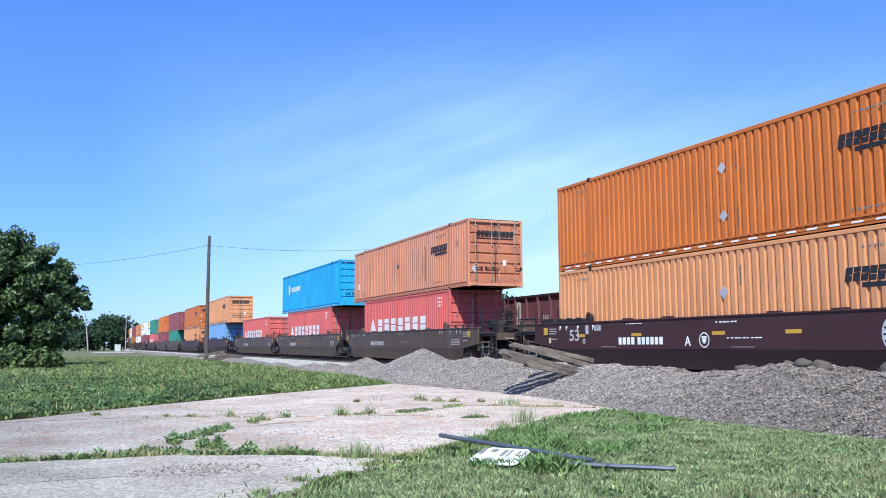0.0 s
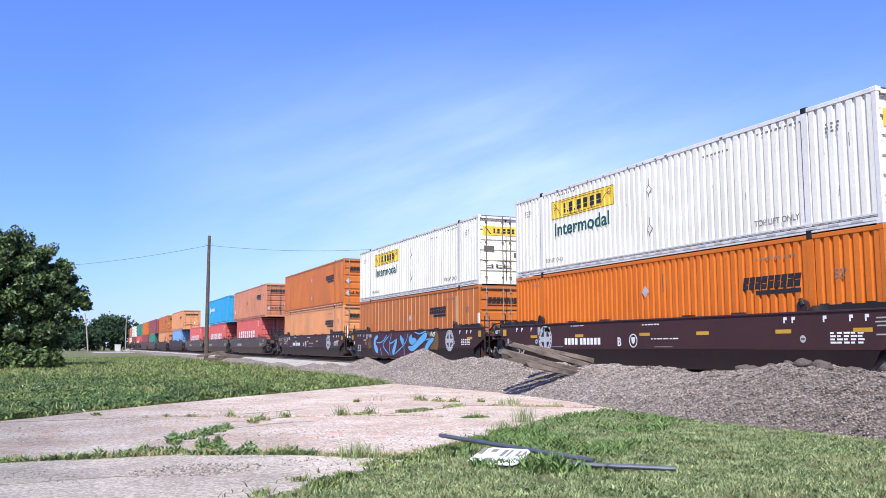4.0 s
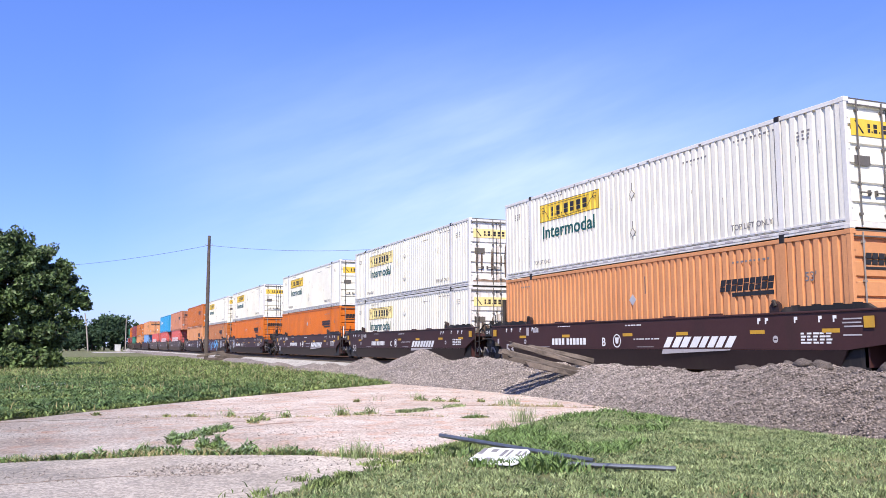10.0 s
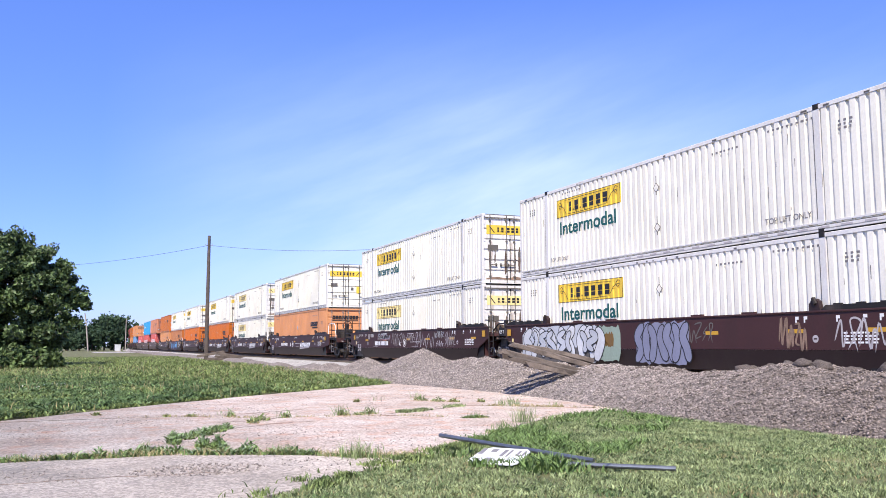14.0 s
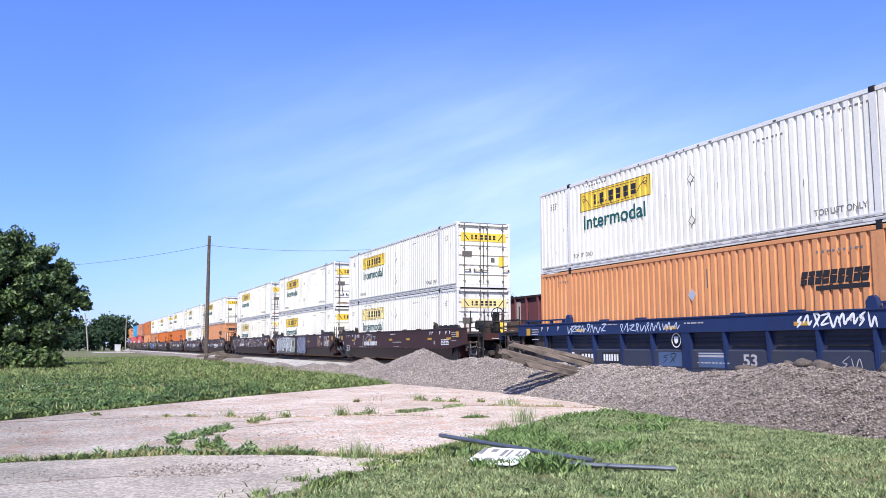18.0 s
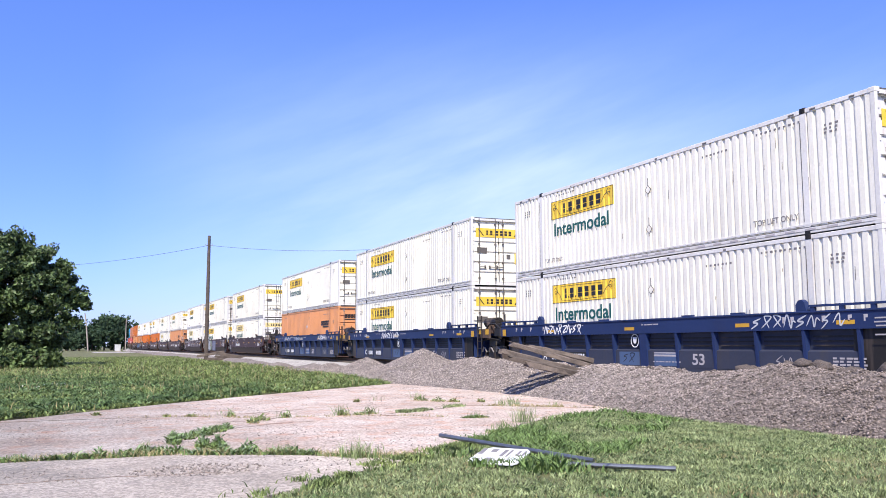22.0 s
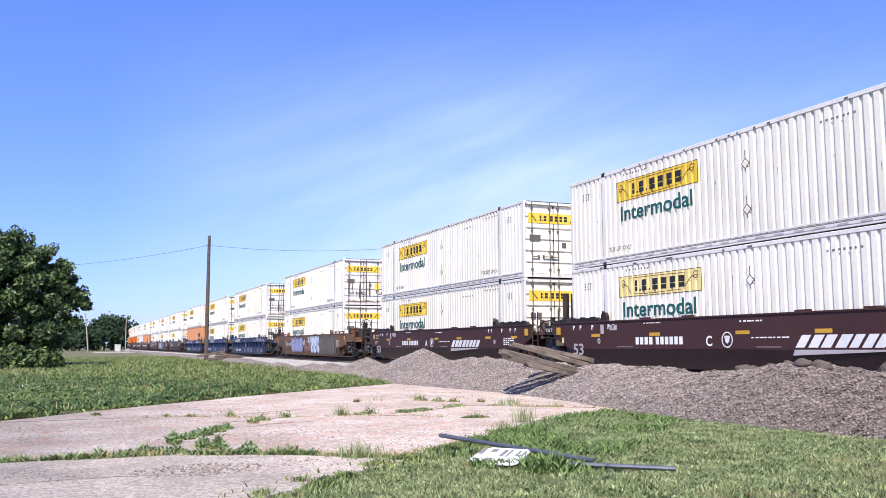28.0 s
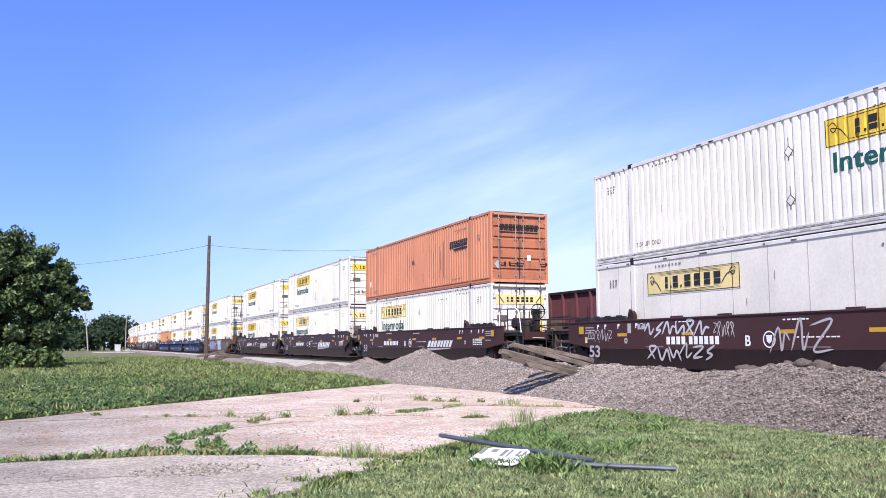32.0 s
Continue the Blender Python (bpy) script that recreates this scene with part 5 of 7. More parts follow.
    if emblem is not None:
        bm = bmesh.new()
        n = 28
        ez = 0.98
        for k in range(n):
            a, b = 2 * math.pi * k / n, 2 * math.pi * (k + 1) / n
            prism(bm, [(emblem + r * math.cos(q), ez + r * math.sin(q)) for r, q in ((0.455, a), (0.455, b), (0.30, b), (0.30, a))], "x", x, x + 0.003)
        box(bm, x, x + 0.003, emblem - 0.085, emblem + 0.085, ez - 0.302, ez + 0.302)
        for e in (-1, 1):
            box(bm, x, x + 0.0028, min(emblem + e * 0.087, emblem + e * 0.30), max(emblem + e * 0.087, emblem + e * 0.30), ez - 0.085, ez + 0.085)
        bmesh.ops.remove_doubles(bm, verts=bm.verts[:], dist=0.0005)
        part("round_emblem", bm, "spray_silver", c, "large round white cross emblem")
        bm = bmesh.new()
        for k in range(18):
            a = 2 * math.pi * k / 18
            u, v = emblem + 0.385 * math.cos(a), ez + 0.385 * math.sin(a)
            ca, sa = math.cos(a), math.sin(a)
            prism(bm, [(u + 0.03 * ca - 0.02 * sa, v + 0.03 * sa + 0.02 * ca), (u + 0.03 * ca + 0.02 * sa, v + 0.03 * sa - 0.02 * ca), (u - 0.03 * ca + 0.02 * sa, v - 0.03 * sa - 0.02 * ca), (u - 0.03 * ca - 0.02 * sa, v - 0.03 * sa + 0.02 * ca)], "x", x - 0.002, x + 0.001)
        tagged(part("emblem_bars", bm, "ink", c, "dark bars round the emblem"), kind="stuff")
    for fn, args in tags:
        fn(c, *args)
    return c


# ================= the train =================
# metres travelled along the line at each time
TRAVEL_T = tuple(range(33))
TRAVEL_S = (0.0, 10.5, 21.0, 31.5, 42.0, 52.5, 62.95, 73.7, 84.15, 94.8, 105.4, 115.9, 126.25, 136.75, 147.35, 157.75, 168.1, 178.4, 188.8, 199.6, 209.75, 220.15, 230.65, 241.1, 251.45, 261.8, 272.2, 282.6, 292.95, 303.3, 313.95, 324.25, 334.7)
# centre at the start, car kind, far end, near end, upper, lower, options
SX = -1.505
TRAIN = [
    (302.0, "plum", "joint", "coupler", "orange", "maroon", dict(detail=False)),
    (278.3, "brown", "coupler", "joint", "white", "green", dict(detail=False)),
    (258.8, "brown", "joint", "coupler", "maroon", "orange_mid", dict(detail=False)),
    (235.1, "plum", "coupler", "joint", "salmon", "white", dict(detail=False)),
    (215.6, "plum", "joint", "joint", "white", "maroon", dict(detail=False)),
    (192.0, "plum", "joint", "coupler", "green", "red", dict(detail=False)),
    (169.6, "brown", "coupler", "joint", "orange", "maroon", dict(detail=False)),
    (150.2, "brown", "joint", "coupler", "maroon", "green", dict(detail=False)),
    (126.7, "plum", "coupler", "coupler", "orange_mid", "orange_pale", dict(detail=False)),
    (103.0, "plum", "coupler", "coupler", "orange_pale", "blue_grey", dict(detail=False)),
    (79.9, "brown", "coupler", "joint", None, "red", dict()),
    (60.6, "brown", "joint", "joint", "blue", "red", dict(pitch=19.3, tags=[(strokes, (3, 2.2, -1.2, 0.72, 1.40, SX, "ochre", "spray_grey", 2))])),
    (41.35, "brown", "joint", "coupler", "salmon", "red", dict(pitch=19.3)),
    (17.76, "plum", "coupler", "joint", "orange_mid", "orange_pale", dict(letter="A", emblem=-5.4, spot53=(7.1, 0.92))),
    (-1.69, "plum", "joint", "joint", "white", "orange_panel", dict(letter="C", emblem=-5.5, note=" with light blue sprayed tags", tags=[
        (patch, (12, -2.4, -4.25, 0.55, 1.44, SX, "spray_ochre")), (patch, (11, 5.15, -3.3, 0.22, 1.46, SX - 0.001, "spray_red")), (swoops, (4.95, -3.95, 0.24, 1.42, SX - 0.002, "spray_blue", "ink")), (scrawl, (13, -3.4, -3.95, 1.16, 1.40, SX - 0.02, "mark", 2, 0.03)), (scrawl, (15, 5.9, 5.3, 0.5, 1.2, SX, "spray_ochre", 3, 0.03))])),
    (-21.13, "plum", "joint", "coupler", "white", "orange", dict(letter="B", emblem=5.6)),
    (-44.82, "plum", "coupler", "joint", "white", "orange", dict(letter="A", wordmark=True, posts=True, number_y=4.3)),
    (-64.18, "plum", "joint", "joint", "white_faded", "white_faded", dict(letter="C", wordmark=True, posts=True)),
    (-83.7, "plum", "joint", "coupler", "white", "orange_pale", dict(letter="B", wordmark=True, railing=True)),
    (-107.4, "plum", "coupler", "joint", "white_stained", "white_faded", dict(letter="A", spot53=(8.05, 0.50), number_y=5.0, note=" with scribbled spray lines", tags=[
        (patch, (5, 4.6, 2.5, 1.02, 1.36, SX, "spray_mauve")), (scrawl, (6, 4.5, 2.6, 1.04, 1.38, SX - 0.002, "spray_silver", 5, 0.022)), (scrawl, (8, 2.3, 0.1, 0.72, 1.38, SX, "mark_grey", 6)), (scrawl, (9, 0.1, -1.0, 0.95, 1.36, SX, "mark_grey", 4)), (scrawl, (16, -1.0, -3.3, 0.62, 1.42, SX, "mark_grey", 5, 0.020)), (scrawl, (14, -3.45, -4.5, 1.08, 1.40, SX, "spray_silver", 6)), (scrawl, (18, -3.6, -4.45, 0.68, 1.0, SX, "mark_grey", 3, 0.022)), (scrawl, (17, -4.6, -5.8, 0.66, 1.40, SX, "mark_grey", 5))])),
    (-126.84, "plum", "joint", "joint", "white_stained", "white", dict(letter="", note=" covered in silver and lilac spray tags", tags=[
        (patch, (24, 3.2, 1.45, 0.26, 1.40, SX, "spray_green")), (patch, (23, 7.6, 2.5, 0.2, 1.44, SX - 0.001, "spray_silver")), (patch, (28, 7.4, 2.4, 0.2, 0.72, SX - 0.0016, "spray_grey")), (bubbles, (21, 7.5, 2.2, 0.24, 1.44, SX - 0.003, "spray_white", "ink", 9, 0.30)), (bubbles, (29, 7.1, 2.6, 0.5, 1.30, SX - 0.022, "spray_silver", "ink", 7, 0.17)), (patch, (20, 2.3, 1.8, 0.7, 1.2, SX - 0.001, "spray_ochre")), (patch, (27, 0.65, -1.7, 0.22, 1.44, SX, "spray_lilac")), (bubbles, (22, 0.7, -1.75, 0.22, 1.46, SX - 0.002, "spray_lilac", "ink", 7, 0.40)), (scrawl, (25, -1.7, -2.7, 0.8, 1.34, SX, "spray_grey", 4, 0.02)), (scrawl, (26, -4.9, -5.7, 0.6, 1.36, SX, "rust", 5, 0.03)), (scrawl, (9, -6.5, -7.9, 0.6, 1.34, SX, "mark_grey", 4, 0.024))])),
    (-146.29, "plum", "joint", "coupler", "white", "white_faded", dict(note=" with a grey sprayed patch", tags=[(scrawl, (13, 4.6, 2.4, 0.6, 1.4, SX, "spray_silver", 5))])),
    (-169.80, "blue", "coupler", "joint", "white", "orange_pale", dict(pitch=19.98, letter="B", spot53=(-2.10, 0.26), tags=[(scrawl, (30, 6.0, 3.7, 1.14, 1.42, SX, "spray_pale", 8, 0.018)), (scrawl, (31, 3.0, 0.2, 1.13, 1.40, SX, "spray_pale", 11, 0.016)), (scrawl, (32, -3.9, -6.1, 1.12, 1.46, SX, "mark", 9, 0.030))])),
    (-189.66, "blue", "joint", "joint", "white", "white", dict(pitch=19.98, letter="C", spot53=(-4.10, 0.26), tags=[(scrawl, (33, 2.9, 0.2, 1.12, 1.46, SX, "mark", 9, 0.030)), (scrawl, (34, 5.8, 4.9, 1.24, 1.34, SX, "spray_pale", 5, 0.012))])),
    (-209.75, "blue", "joint", "coupler", "white_stained", "white", dict(pitch=19.98, letter="A", spot53=(-2.10, 0.26), tags=[(scrawl, (35, 5.6, 3.2, 1.12, 1.46, SX, "mark", 8, 0.026)), (scrawl, (36, -4.4, -7.2, 1.12, 1.46, SX, "spray_silver", 8, 0.02))])),
    (-233.11, "ochre", "coupler", "coupler", "white_stained", "white", dict(spot53=(-7.25, 0.72), number_y=6.45, tags=[
        (bubbles, (57, 8.75, 7.2, 0.72, 1.24, SX - 0.002, "spray_dun", "ink_brown", 8, 0.16)), (patch, (46, 5.0, 4.3, 0.9, 1.4, SX, "spray_mauve")), (patch, (40, 4.6, 1.1, 0.30, 1.36, SX - 0.001, "spray_lilac")), (bubbles, (41, 4.6, 1.2, 0.28, 1.42, SX - 0.002, "spray_violet", "navy", 8, 0.34)), (scrawl, (44, 1.2, 0.5, 0.78, 1.26, SX, "mark", 3, 0.028)), (scrawl, (45, 0.7, -1.0, 0.35, 0.85, SX, "spray_mauve", 4, 0.05)), (scrawl, (47, -0.3, -1.0, 0.95, 1.3, SX, "mark", 2, 0.035)), (bars, (42, -1.0, -3.35, 0.24, 1.46, SX, "spray_pale", "ink", 6)), (patch, (49, -3.3, -7.4, 0.22, 1.44, SX - 0.001, "spray_grey")), (bubbles, (43, -3.4, -7.2, 0.24, 1.44, SX - 0.004, "spray_dun", "ink_brown", 9, 0.36))])),
    (-256.55, "plum", "coupler", "joint", "white", "white", dict(letter="A", wordmark=True, posts=True)),
    (-276.05, "plum", "joint", "joint", "white", "white_faded", dict(letter="C", wordmark=True, posts=True)),
    (-295.54, "plum", "joint", "coupler", "salmon", "white_faded", dict(letter="B", wordmark=True, railing=True)),
    (-319.23, "plum", "coupler", "joint", "white_mid", "white_plain", dict(letter="B", note=" with white scribbled spray lines", tags=[
        (scrawl, (51, 5.3, 2.6, 0.98, 1.42, SX, "spray_silver", 6, 0.035)), (scrawl, (53, 5.2, 2.3, 0.32, 0.80, SX, "mark_grey", 6, 0.035)), (scrawl, (54, 2.4, 1.6, 0.95, 1.36, SX, "mark_grey", 5)), (scrawl, (55, 8.25, 6.9, 0.85, 1.26, SX, "mark_grey", 6)), (scrawl, (52, 0.4, -1.4, 0.4, 1.36, SX, "mark_grey", 3, 0.03)), (scrawl, (56, -4.0, -5.6, 0.5, 1.3, SX, "mark_grey", 5))])),
]


def on_line(s, z=0.0):
    p, a = line_at(s)
    return Matrix.Translation((p.x, p.y, RAIL_Z + z)) @ Matrix.Rotation(-a, 4, "Z")


MOVERS = []
for centre, car_kind, far_end, near_end, upper, lower, opts in TRAIN:
    MOVERS.append((well_car(car_kind, on_line(centre), far_end, near_end, **opts), centre, 0.0))
    floor_z = 0.35
    for box_kind in (lower, upper):
        if box_kind:
            MOVERS.append((container(box_kind, on_line(centre, floor_z)), centre, floor_z))
            floor_z += 2.90


# ================= ground, track, berm =================
def fbm(x, y, s, o=3):
    return noise.fractal(Vector((x * s, y * s, 3.7)), 1.0, 2.0, o)


def sheet(name, xs, ys, height, material):
    xs, ys = np.asarray(xs), np.asarray(ys)
    v = [(x, y, height(x, y)) for y in ys for x in xs]
    n = len(xs)
    f = [(j * n + i, j * n + i + 1, (j + 1) * n + i + 1, (j + 1) * n + i) for j in range(len(ys) - 1) for i in range(n - 1)]
    me = mesh_np(name, v, f, material)
    me.polygons.foreach_set("use_smooth", np.ones(len(f), bool))
    return new(name, me)


def ground_z(x, y):
    return 0.05 * fbm(x, y, 0.12) * min(1.0, max(0.0, (abs(y - 5) + abs(x)) / 60)) - 0.012


gx = np.concatenate([[-2500, -900, -300, -120, -70], np.arange(-45, 46, 3.0), [60, 80, 120, 300, 900, 2500]])
gy = np.concatenate([[-2500, -900, -380, -200, -90, -45], np.arange(-21, 121, 3.0), [150, 200, 300, 500, 900, 2500]])
tagged(sheet("ground", gx, gy, ground_z, "ground"), "flat ground of soil and short green grass", "ground", kind="structure")

LINE_S = list(np.arange(-340, 231, 10.0)) + list(np.arange(245, 760, 15.0))


def sweep(profile, material, name, side=0.0, close=True):
    """A profile of (offset to the right, height) drawn along the line."""
    v, f, n = [], [], len(profile)
    for s in LINE_S:
        for dx, z in profile:
            p, _ = line_at(s, side + dx)
            v.append((p.x, p.y, z))
    for i in range(len(LINE_S) - 1):
        for k in range(n if close else n - 1):
            a, b = i * n + k, i * n + (k + 1) % n
            f.append((a, a + n, b + n, b))
    return mesh_np(name, v, f, material)


FAR_SIDE = 5.05
tagged(new("ballast_bed", sweep([(-3.0, 0.0), (-1.75, 0.36), (1.75, 0.36), (2.5, 0.20), (3.3, 0.36), (6.8, 0.36), (8.2, 0.0)], "ballast", "ballast_bed", close=False)),
             "pale crushed limestone ballast under two tracks", "ballast", kind="structure")
for k, side in enumerate((0.0, FAR_SIDE)):
    track = tagged(new("railway_track"), "rusty steel rails on wooden sleepers in pale ballast", "track", kind="structure")
    for s in (-0.7525, 0.7525):
        part("rail", sweep([(s - 0.036, 0.60), (s + 0.036, 0.60), (s + 0.036, 0.565), (s + 0.01, 0.55), (s + 0.01, 0.47), (s + 0.07, 0.445), (s - 0.07, 0.445), (s - 0.01, 0.47), (s - 0.01, 0.55), (s - 0.036, 0.565)], "rail", "rail", side), "rail", track)
    v, f = [], []
    for s in np.arange(-40, 300, 0.6):
        p, a = line_at(s, side)
        d, r = Vector((math.sin(a), math.cos(a), 0)), Vector((math.cos(a), -math.sin(a), 0))
        o = len(v)
        for z in (0.30, 0.447):
            for sr, sd in ((-1.3, -0.115), (1.3, -0.115), (1.3, 0.115), (-1.3, 0.115)):
                q = p + r * sr + d * sd
                v.append((q.x, q.y, z))
        f += [(o + a, o + b, o + c, o + e) for a, b, c, e in ((3, 2, 1, 0), (4, 5, 6, 7), (0, 1, 5, 4), (1, 2, 6, 5), (2, 3, 7, 6), (3, 0, 4, 7))]
    tagged(part("sleepers", mesh_np("sleepers", v, f, "tie"), "tie", track, "weathered wooden sleepers"), kind="stuff")


def hump(x, y, cx, cy, rx, ry, h):
    d = ((x - cx) / rx) ** 2 + ((y - cy) / ry) ** 2
    return h * max(0.0, 1 - math.sqrt(d)) ** 0.9 if d < 1 else 0.0


def berm_z(x, y):
    """The long heap of spilled ballast between the old road and the track."""
    base = 11.0 + 0.35 * math.sin(y * 0.35) - max(0, 16 - y) * 0.02 + (max(0, y - 38) * 0.02)
    crest_h = 0.82 + 0.06 * fbm(0, y, 0.5) + 0.15 * math.exp(-((y - 27.6) / 2.6) ** 2) + 0.14 * math.exp(-((y - 13.2) / 1.3) ** 2) + 0.10 * math.exp(-((y - 10.6) / 1.0) ** 2) - 0.06 * math.exp(-((y - 16.4) / 0.9) ** 2)
    crest_h *= max(0.0, min(1.0, (58 - y) / 20)) * max(0.0, min(1.0, (y + 30) / 8))
    crest_h *= 1.0 - 0.42 * max(0.0, min(1.0, (y - 28.5) / 2.5))
    f = (x - base) / 2.0
    z = crest_h * max(0.0, min(1.0, f)) ** 0.85
    z *= max(0.0, min(1.0, (14.9 - x) / 1.3)) if x > 13.6 else 1.0
    z = max(z, hump(x, y, 12.75, 20.0, 1.25, 1.5, 0.95), hump(x, y, 13.1, 33.2, 2.3, 4.6, 1.28), hump(x, y, 13.2, 40.8, 1.5, 3.4, 0.84), hump(x, y, 12.8, 45.8, 1.2, 2.2, 0.5), hump(x, y, 13.0, 50.3, 1.3, 2.8, 0.42), hump(x, y, 12.6, 58, 1.0, 3.5, 0.35))
    if z > 0.02:
        z += 0.06 * fbm(x, y, 1.3, 4) + 0.045 * fbm(x, y, 4.0, 3)
    return z - 0.03


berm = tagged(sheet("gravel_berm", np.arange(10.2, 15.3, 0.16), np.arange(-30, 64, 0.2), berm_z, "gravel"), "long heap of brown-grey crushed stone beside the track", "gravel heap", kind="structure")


def scatter_stones(name, count, spots, rmin, rmax, material, label, seed):
    rng = np.random.default_rng(seed)
    octa_v = np.array([(1, 0, 0), (-1, 0, 0), (0, 1, 0), (0, -1, 0), (0, 0, 1), (0, 0, -1)], float)
    octa_f = np.array([(0, 2, 4), (2, 1, 4), (1, 3, 4), (3, 0, 4), (2, 0, 5), (1, 2, 5), (3, 1, 5), (0, 3, 5)])
    pos = spots(rng, count)
    n = len(pos)
    r = rng.uniform(rmin, rmax, (n, 1, 1)) * rng.uniform(0.6, 1.3, (n, 6, 1))
    a = rng.uniform(0, 6.28, n)
    v = octa_v[None] * r
    ca, sa = np.cos(a)[:, None], np.sin(a)[:, None]
    tilt = rng.uniform(-0.6, 0.6, n)[:, None]
    x, y, z = v[:, :, 0] * ca - v[:, :, 1] * sa, v[:, :, 0] * sa + v[:, :, 1] * ca, v[:, :, 2] * 0.7
    v = np.stack([x, y, z + tilt * x], -1) + pos[:, None, :]
    f = (octa_f[None] + 6 * np.arange(n)[:, None, None]).reshape(-1, 3)
    return tagged(new(name, mesh_np(name, v.reshape(-1, 3), f, material)), label, "gravel", kind="stuff")


def berm_spots(rng, count):
    y = 8 + 40 * rng.random(count) ** 1.5
    x = rng.uniform(10.3, 14.6, count)
    z = np.array([berm_z(a, b) for a, b in zip(x, y)])
    keep = z > 0.0
    return np.stack([x, y, z + 0.006], 1)[keep]


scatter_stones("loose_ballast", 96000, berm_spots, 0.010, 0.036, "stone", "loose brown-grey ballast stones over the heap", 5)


def lump_mesh(seed):
    """A rounded, uneven stone."""
    bm = bmesh.new()
    bmesh.ops.create_icosphere(bm, subdivisions=2, radius=1.0)
    for v in bm.verts:
        v.co *= 1 + 0.42 * noise.noise(v.co * 1.9 + Vector((seed * 5.1, 0, 0))) + 0.12 * noise.noise(v.co * 5.0 + Vector((0, seed * 3.3, 0)))
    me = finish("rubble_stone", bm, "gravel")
    me.polygons.foreach_set("use_smooth", np.ones(len(me.polygons), bool))
    return me


LUMPS = [lump_mesh(k) for k in range(4)]
rb = random.Random(12)
for k in range(30):
    y = 9.4 + 9.6 * (k / 30) + rb.uniform(-0.2, 0.2)
    x = 13.05 + rb.uniform(-0.12, 0.2)
    st = tagged(new("rubble_stone", LUMPS[k % 4]), "rounded brown-grey stone on top of the gravel heap", "stone", "stones on the heap")
    r = rb.uniform(0.10, 0.19) if y < 14.8 else rb.uniform(0.05, 0.09)
    st.matrix_basis = Matrix.Translation((x, y, berm_z(x, y) + r * 0.25)) @ Matrix.Rotation(rb.uniform(0, 6), 4, "Z") @ Matrix.Diagonal((r, r * 1.6, r * 0.72, 1))
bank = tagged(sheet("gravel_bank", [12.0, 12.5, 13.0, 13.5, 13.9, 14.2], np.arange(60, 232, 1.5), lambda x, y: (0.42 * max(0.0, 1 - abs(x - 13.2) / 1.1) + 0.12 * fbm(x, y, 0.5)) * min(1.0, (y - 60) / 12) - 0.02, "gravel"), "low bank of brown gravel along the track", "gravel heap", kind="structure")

# ================= the old road's concrete =================
pavement = tagged(new("pavement"), "old pinkish concrete road slabs with weedy joints", "pavement", kind="structure")


def slab(points, material, label, top=0.018):
    bm = bmesh.new()
    prism(bm, points, "z", -0.10, top)
    bmesh.ops.bevel(bm, geom=[e for e in bm.edges if all(v.co.z > 0 for v in e.verts)], offset=0.015, segments=1, affect="EDGES")
    return part("slab", bm, material, pavement, label)


def edge_between(p, q, n, wob, seed):
    """Points from p to q with a ragged, broken line."""
    rnd = random.Random(seed)
    p, q = Vector(p), Vector(q)
    side = Vector((-(q - p).y, (q - p).x)).normalized()
    return [tuple(p.lerp(q, i / n) + side * (rnd.uniform(-wob, wob) if 0 < i < n else 0)) for i in range(n)]


J1 = [(-12.0, 12.6), (-0.74, 11.9), (0.5, 11.82), (1.2, 11.85), (1.85, 11.5), (2.5, 11.25), (3.12, 10.8), (3.5, 10.5), (4.0, 10.28)]
J2 = [(-8.0, 17.6), (0.9, 18.2), (2.2, 17.9), (2.9, 17.3), (3.82, 17.05), (4.95, 16.7), (5.9, 16.5), (6.8, 15.66), (7.55, 14.98), (8.5, 14.75)]


def poly_edge(points, n, wob, seed):
    out = []
    for i, (a, b) in enumerate(zip(points, points[1:])):
        out += edge_between(a, b, n, wob, seed + i)
    return out + [tuple(points[-1])]


def shift(points, dx, dy):
    return [(x + dx, y + dy) for x, y in points]


j1 = poly_edge(J1, 4, 0.03, 1)
j2 = poly_edge(J2, 4, 0.03, 20)
right_low = poly_edge([(4.0, 10.26), (3.0, 9.45), (1.65, 8.20), (-3.0, 4.0)], 6, 0.06, 40)
right_mid = poly_edge([(4.06, 10.42), (5.05, 11.26), (6.36, 12.83), (7.95, 14.35), (8.5, 14.70)], 5, 0.08, 60)
right_top = poly_edge([(8.55, 14.85), (10.42, 15.81), (11.9, 16.6)], 5, 0.08, 80)
slab(shift(j1, 0, -0.05)[:-1] + right_low[1:] + [(-12.0, 4.0)], "concrete_grey", "grey weathered concrete road slab")
slab(shift(j1, 0.02, 0.06)[::-1] + [] + [(-12.0, 14.5)] + [(-8.0, 17.5)] + shift(j2, 0, -0.04)[1:-1] + right_mid[::-1][1:-1], "concrete", "pinkish weathered concrete road slab")
slab(shift(j2, 0.03, 0.05)[::-1] + [(-2.2, 17.63)] + poly_edge([(-1.18, 18.45), (2.21, 22.17), (5.71, 25.59), (10.79, 29.99), (12.2, 31.4)], 6, 0.06, 100) + [(12.6, 17.0)] + right_top[::-1][:-1], "concrete", "pinkish weathered concrete road slab")


def crack(points, wide, seed):
    """A dirt-filled crack along a ragged line."""
    bm = bmesh.new()
    rnd = random.Random(seed)
    line = poly_edge(points, 9, 0.05, seed)
    for (xa, ya), (xb, yb) in zip(line, line[1:]):
        d = Vector((yb - ya, xa - xb)).normalized() * wide * rnd.uniform(0.4, 1.2)
        prism(bm, [(xa + d.x, ya + d.y), (xb + d.x, yb + d.y), (xb - d.x, yb - d.y), (xa - d.x, ya - d.y)], "z", 0.012, 0.0215)
    return part("crack", bm, "crack", pavement, "dirt-filled crack in the concrete")


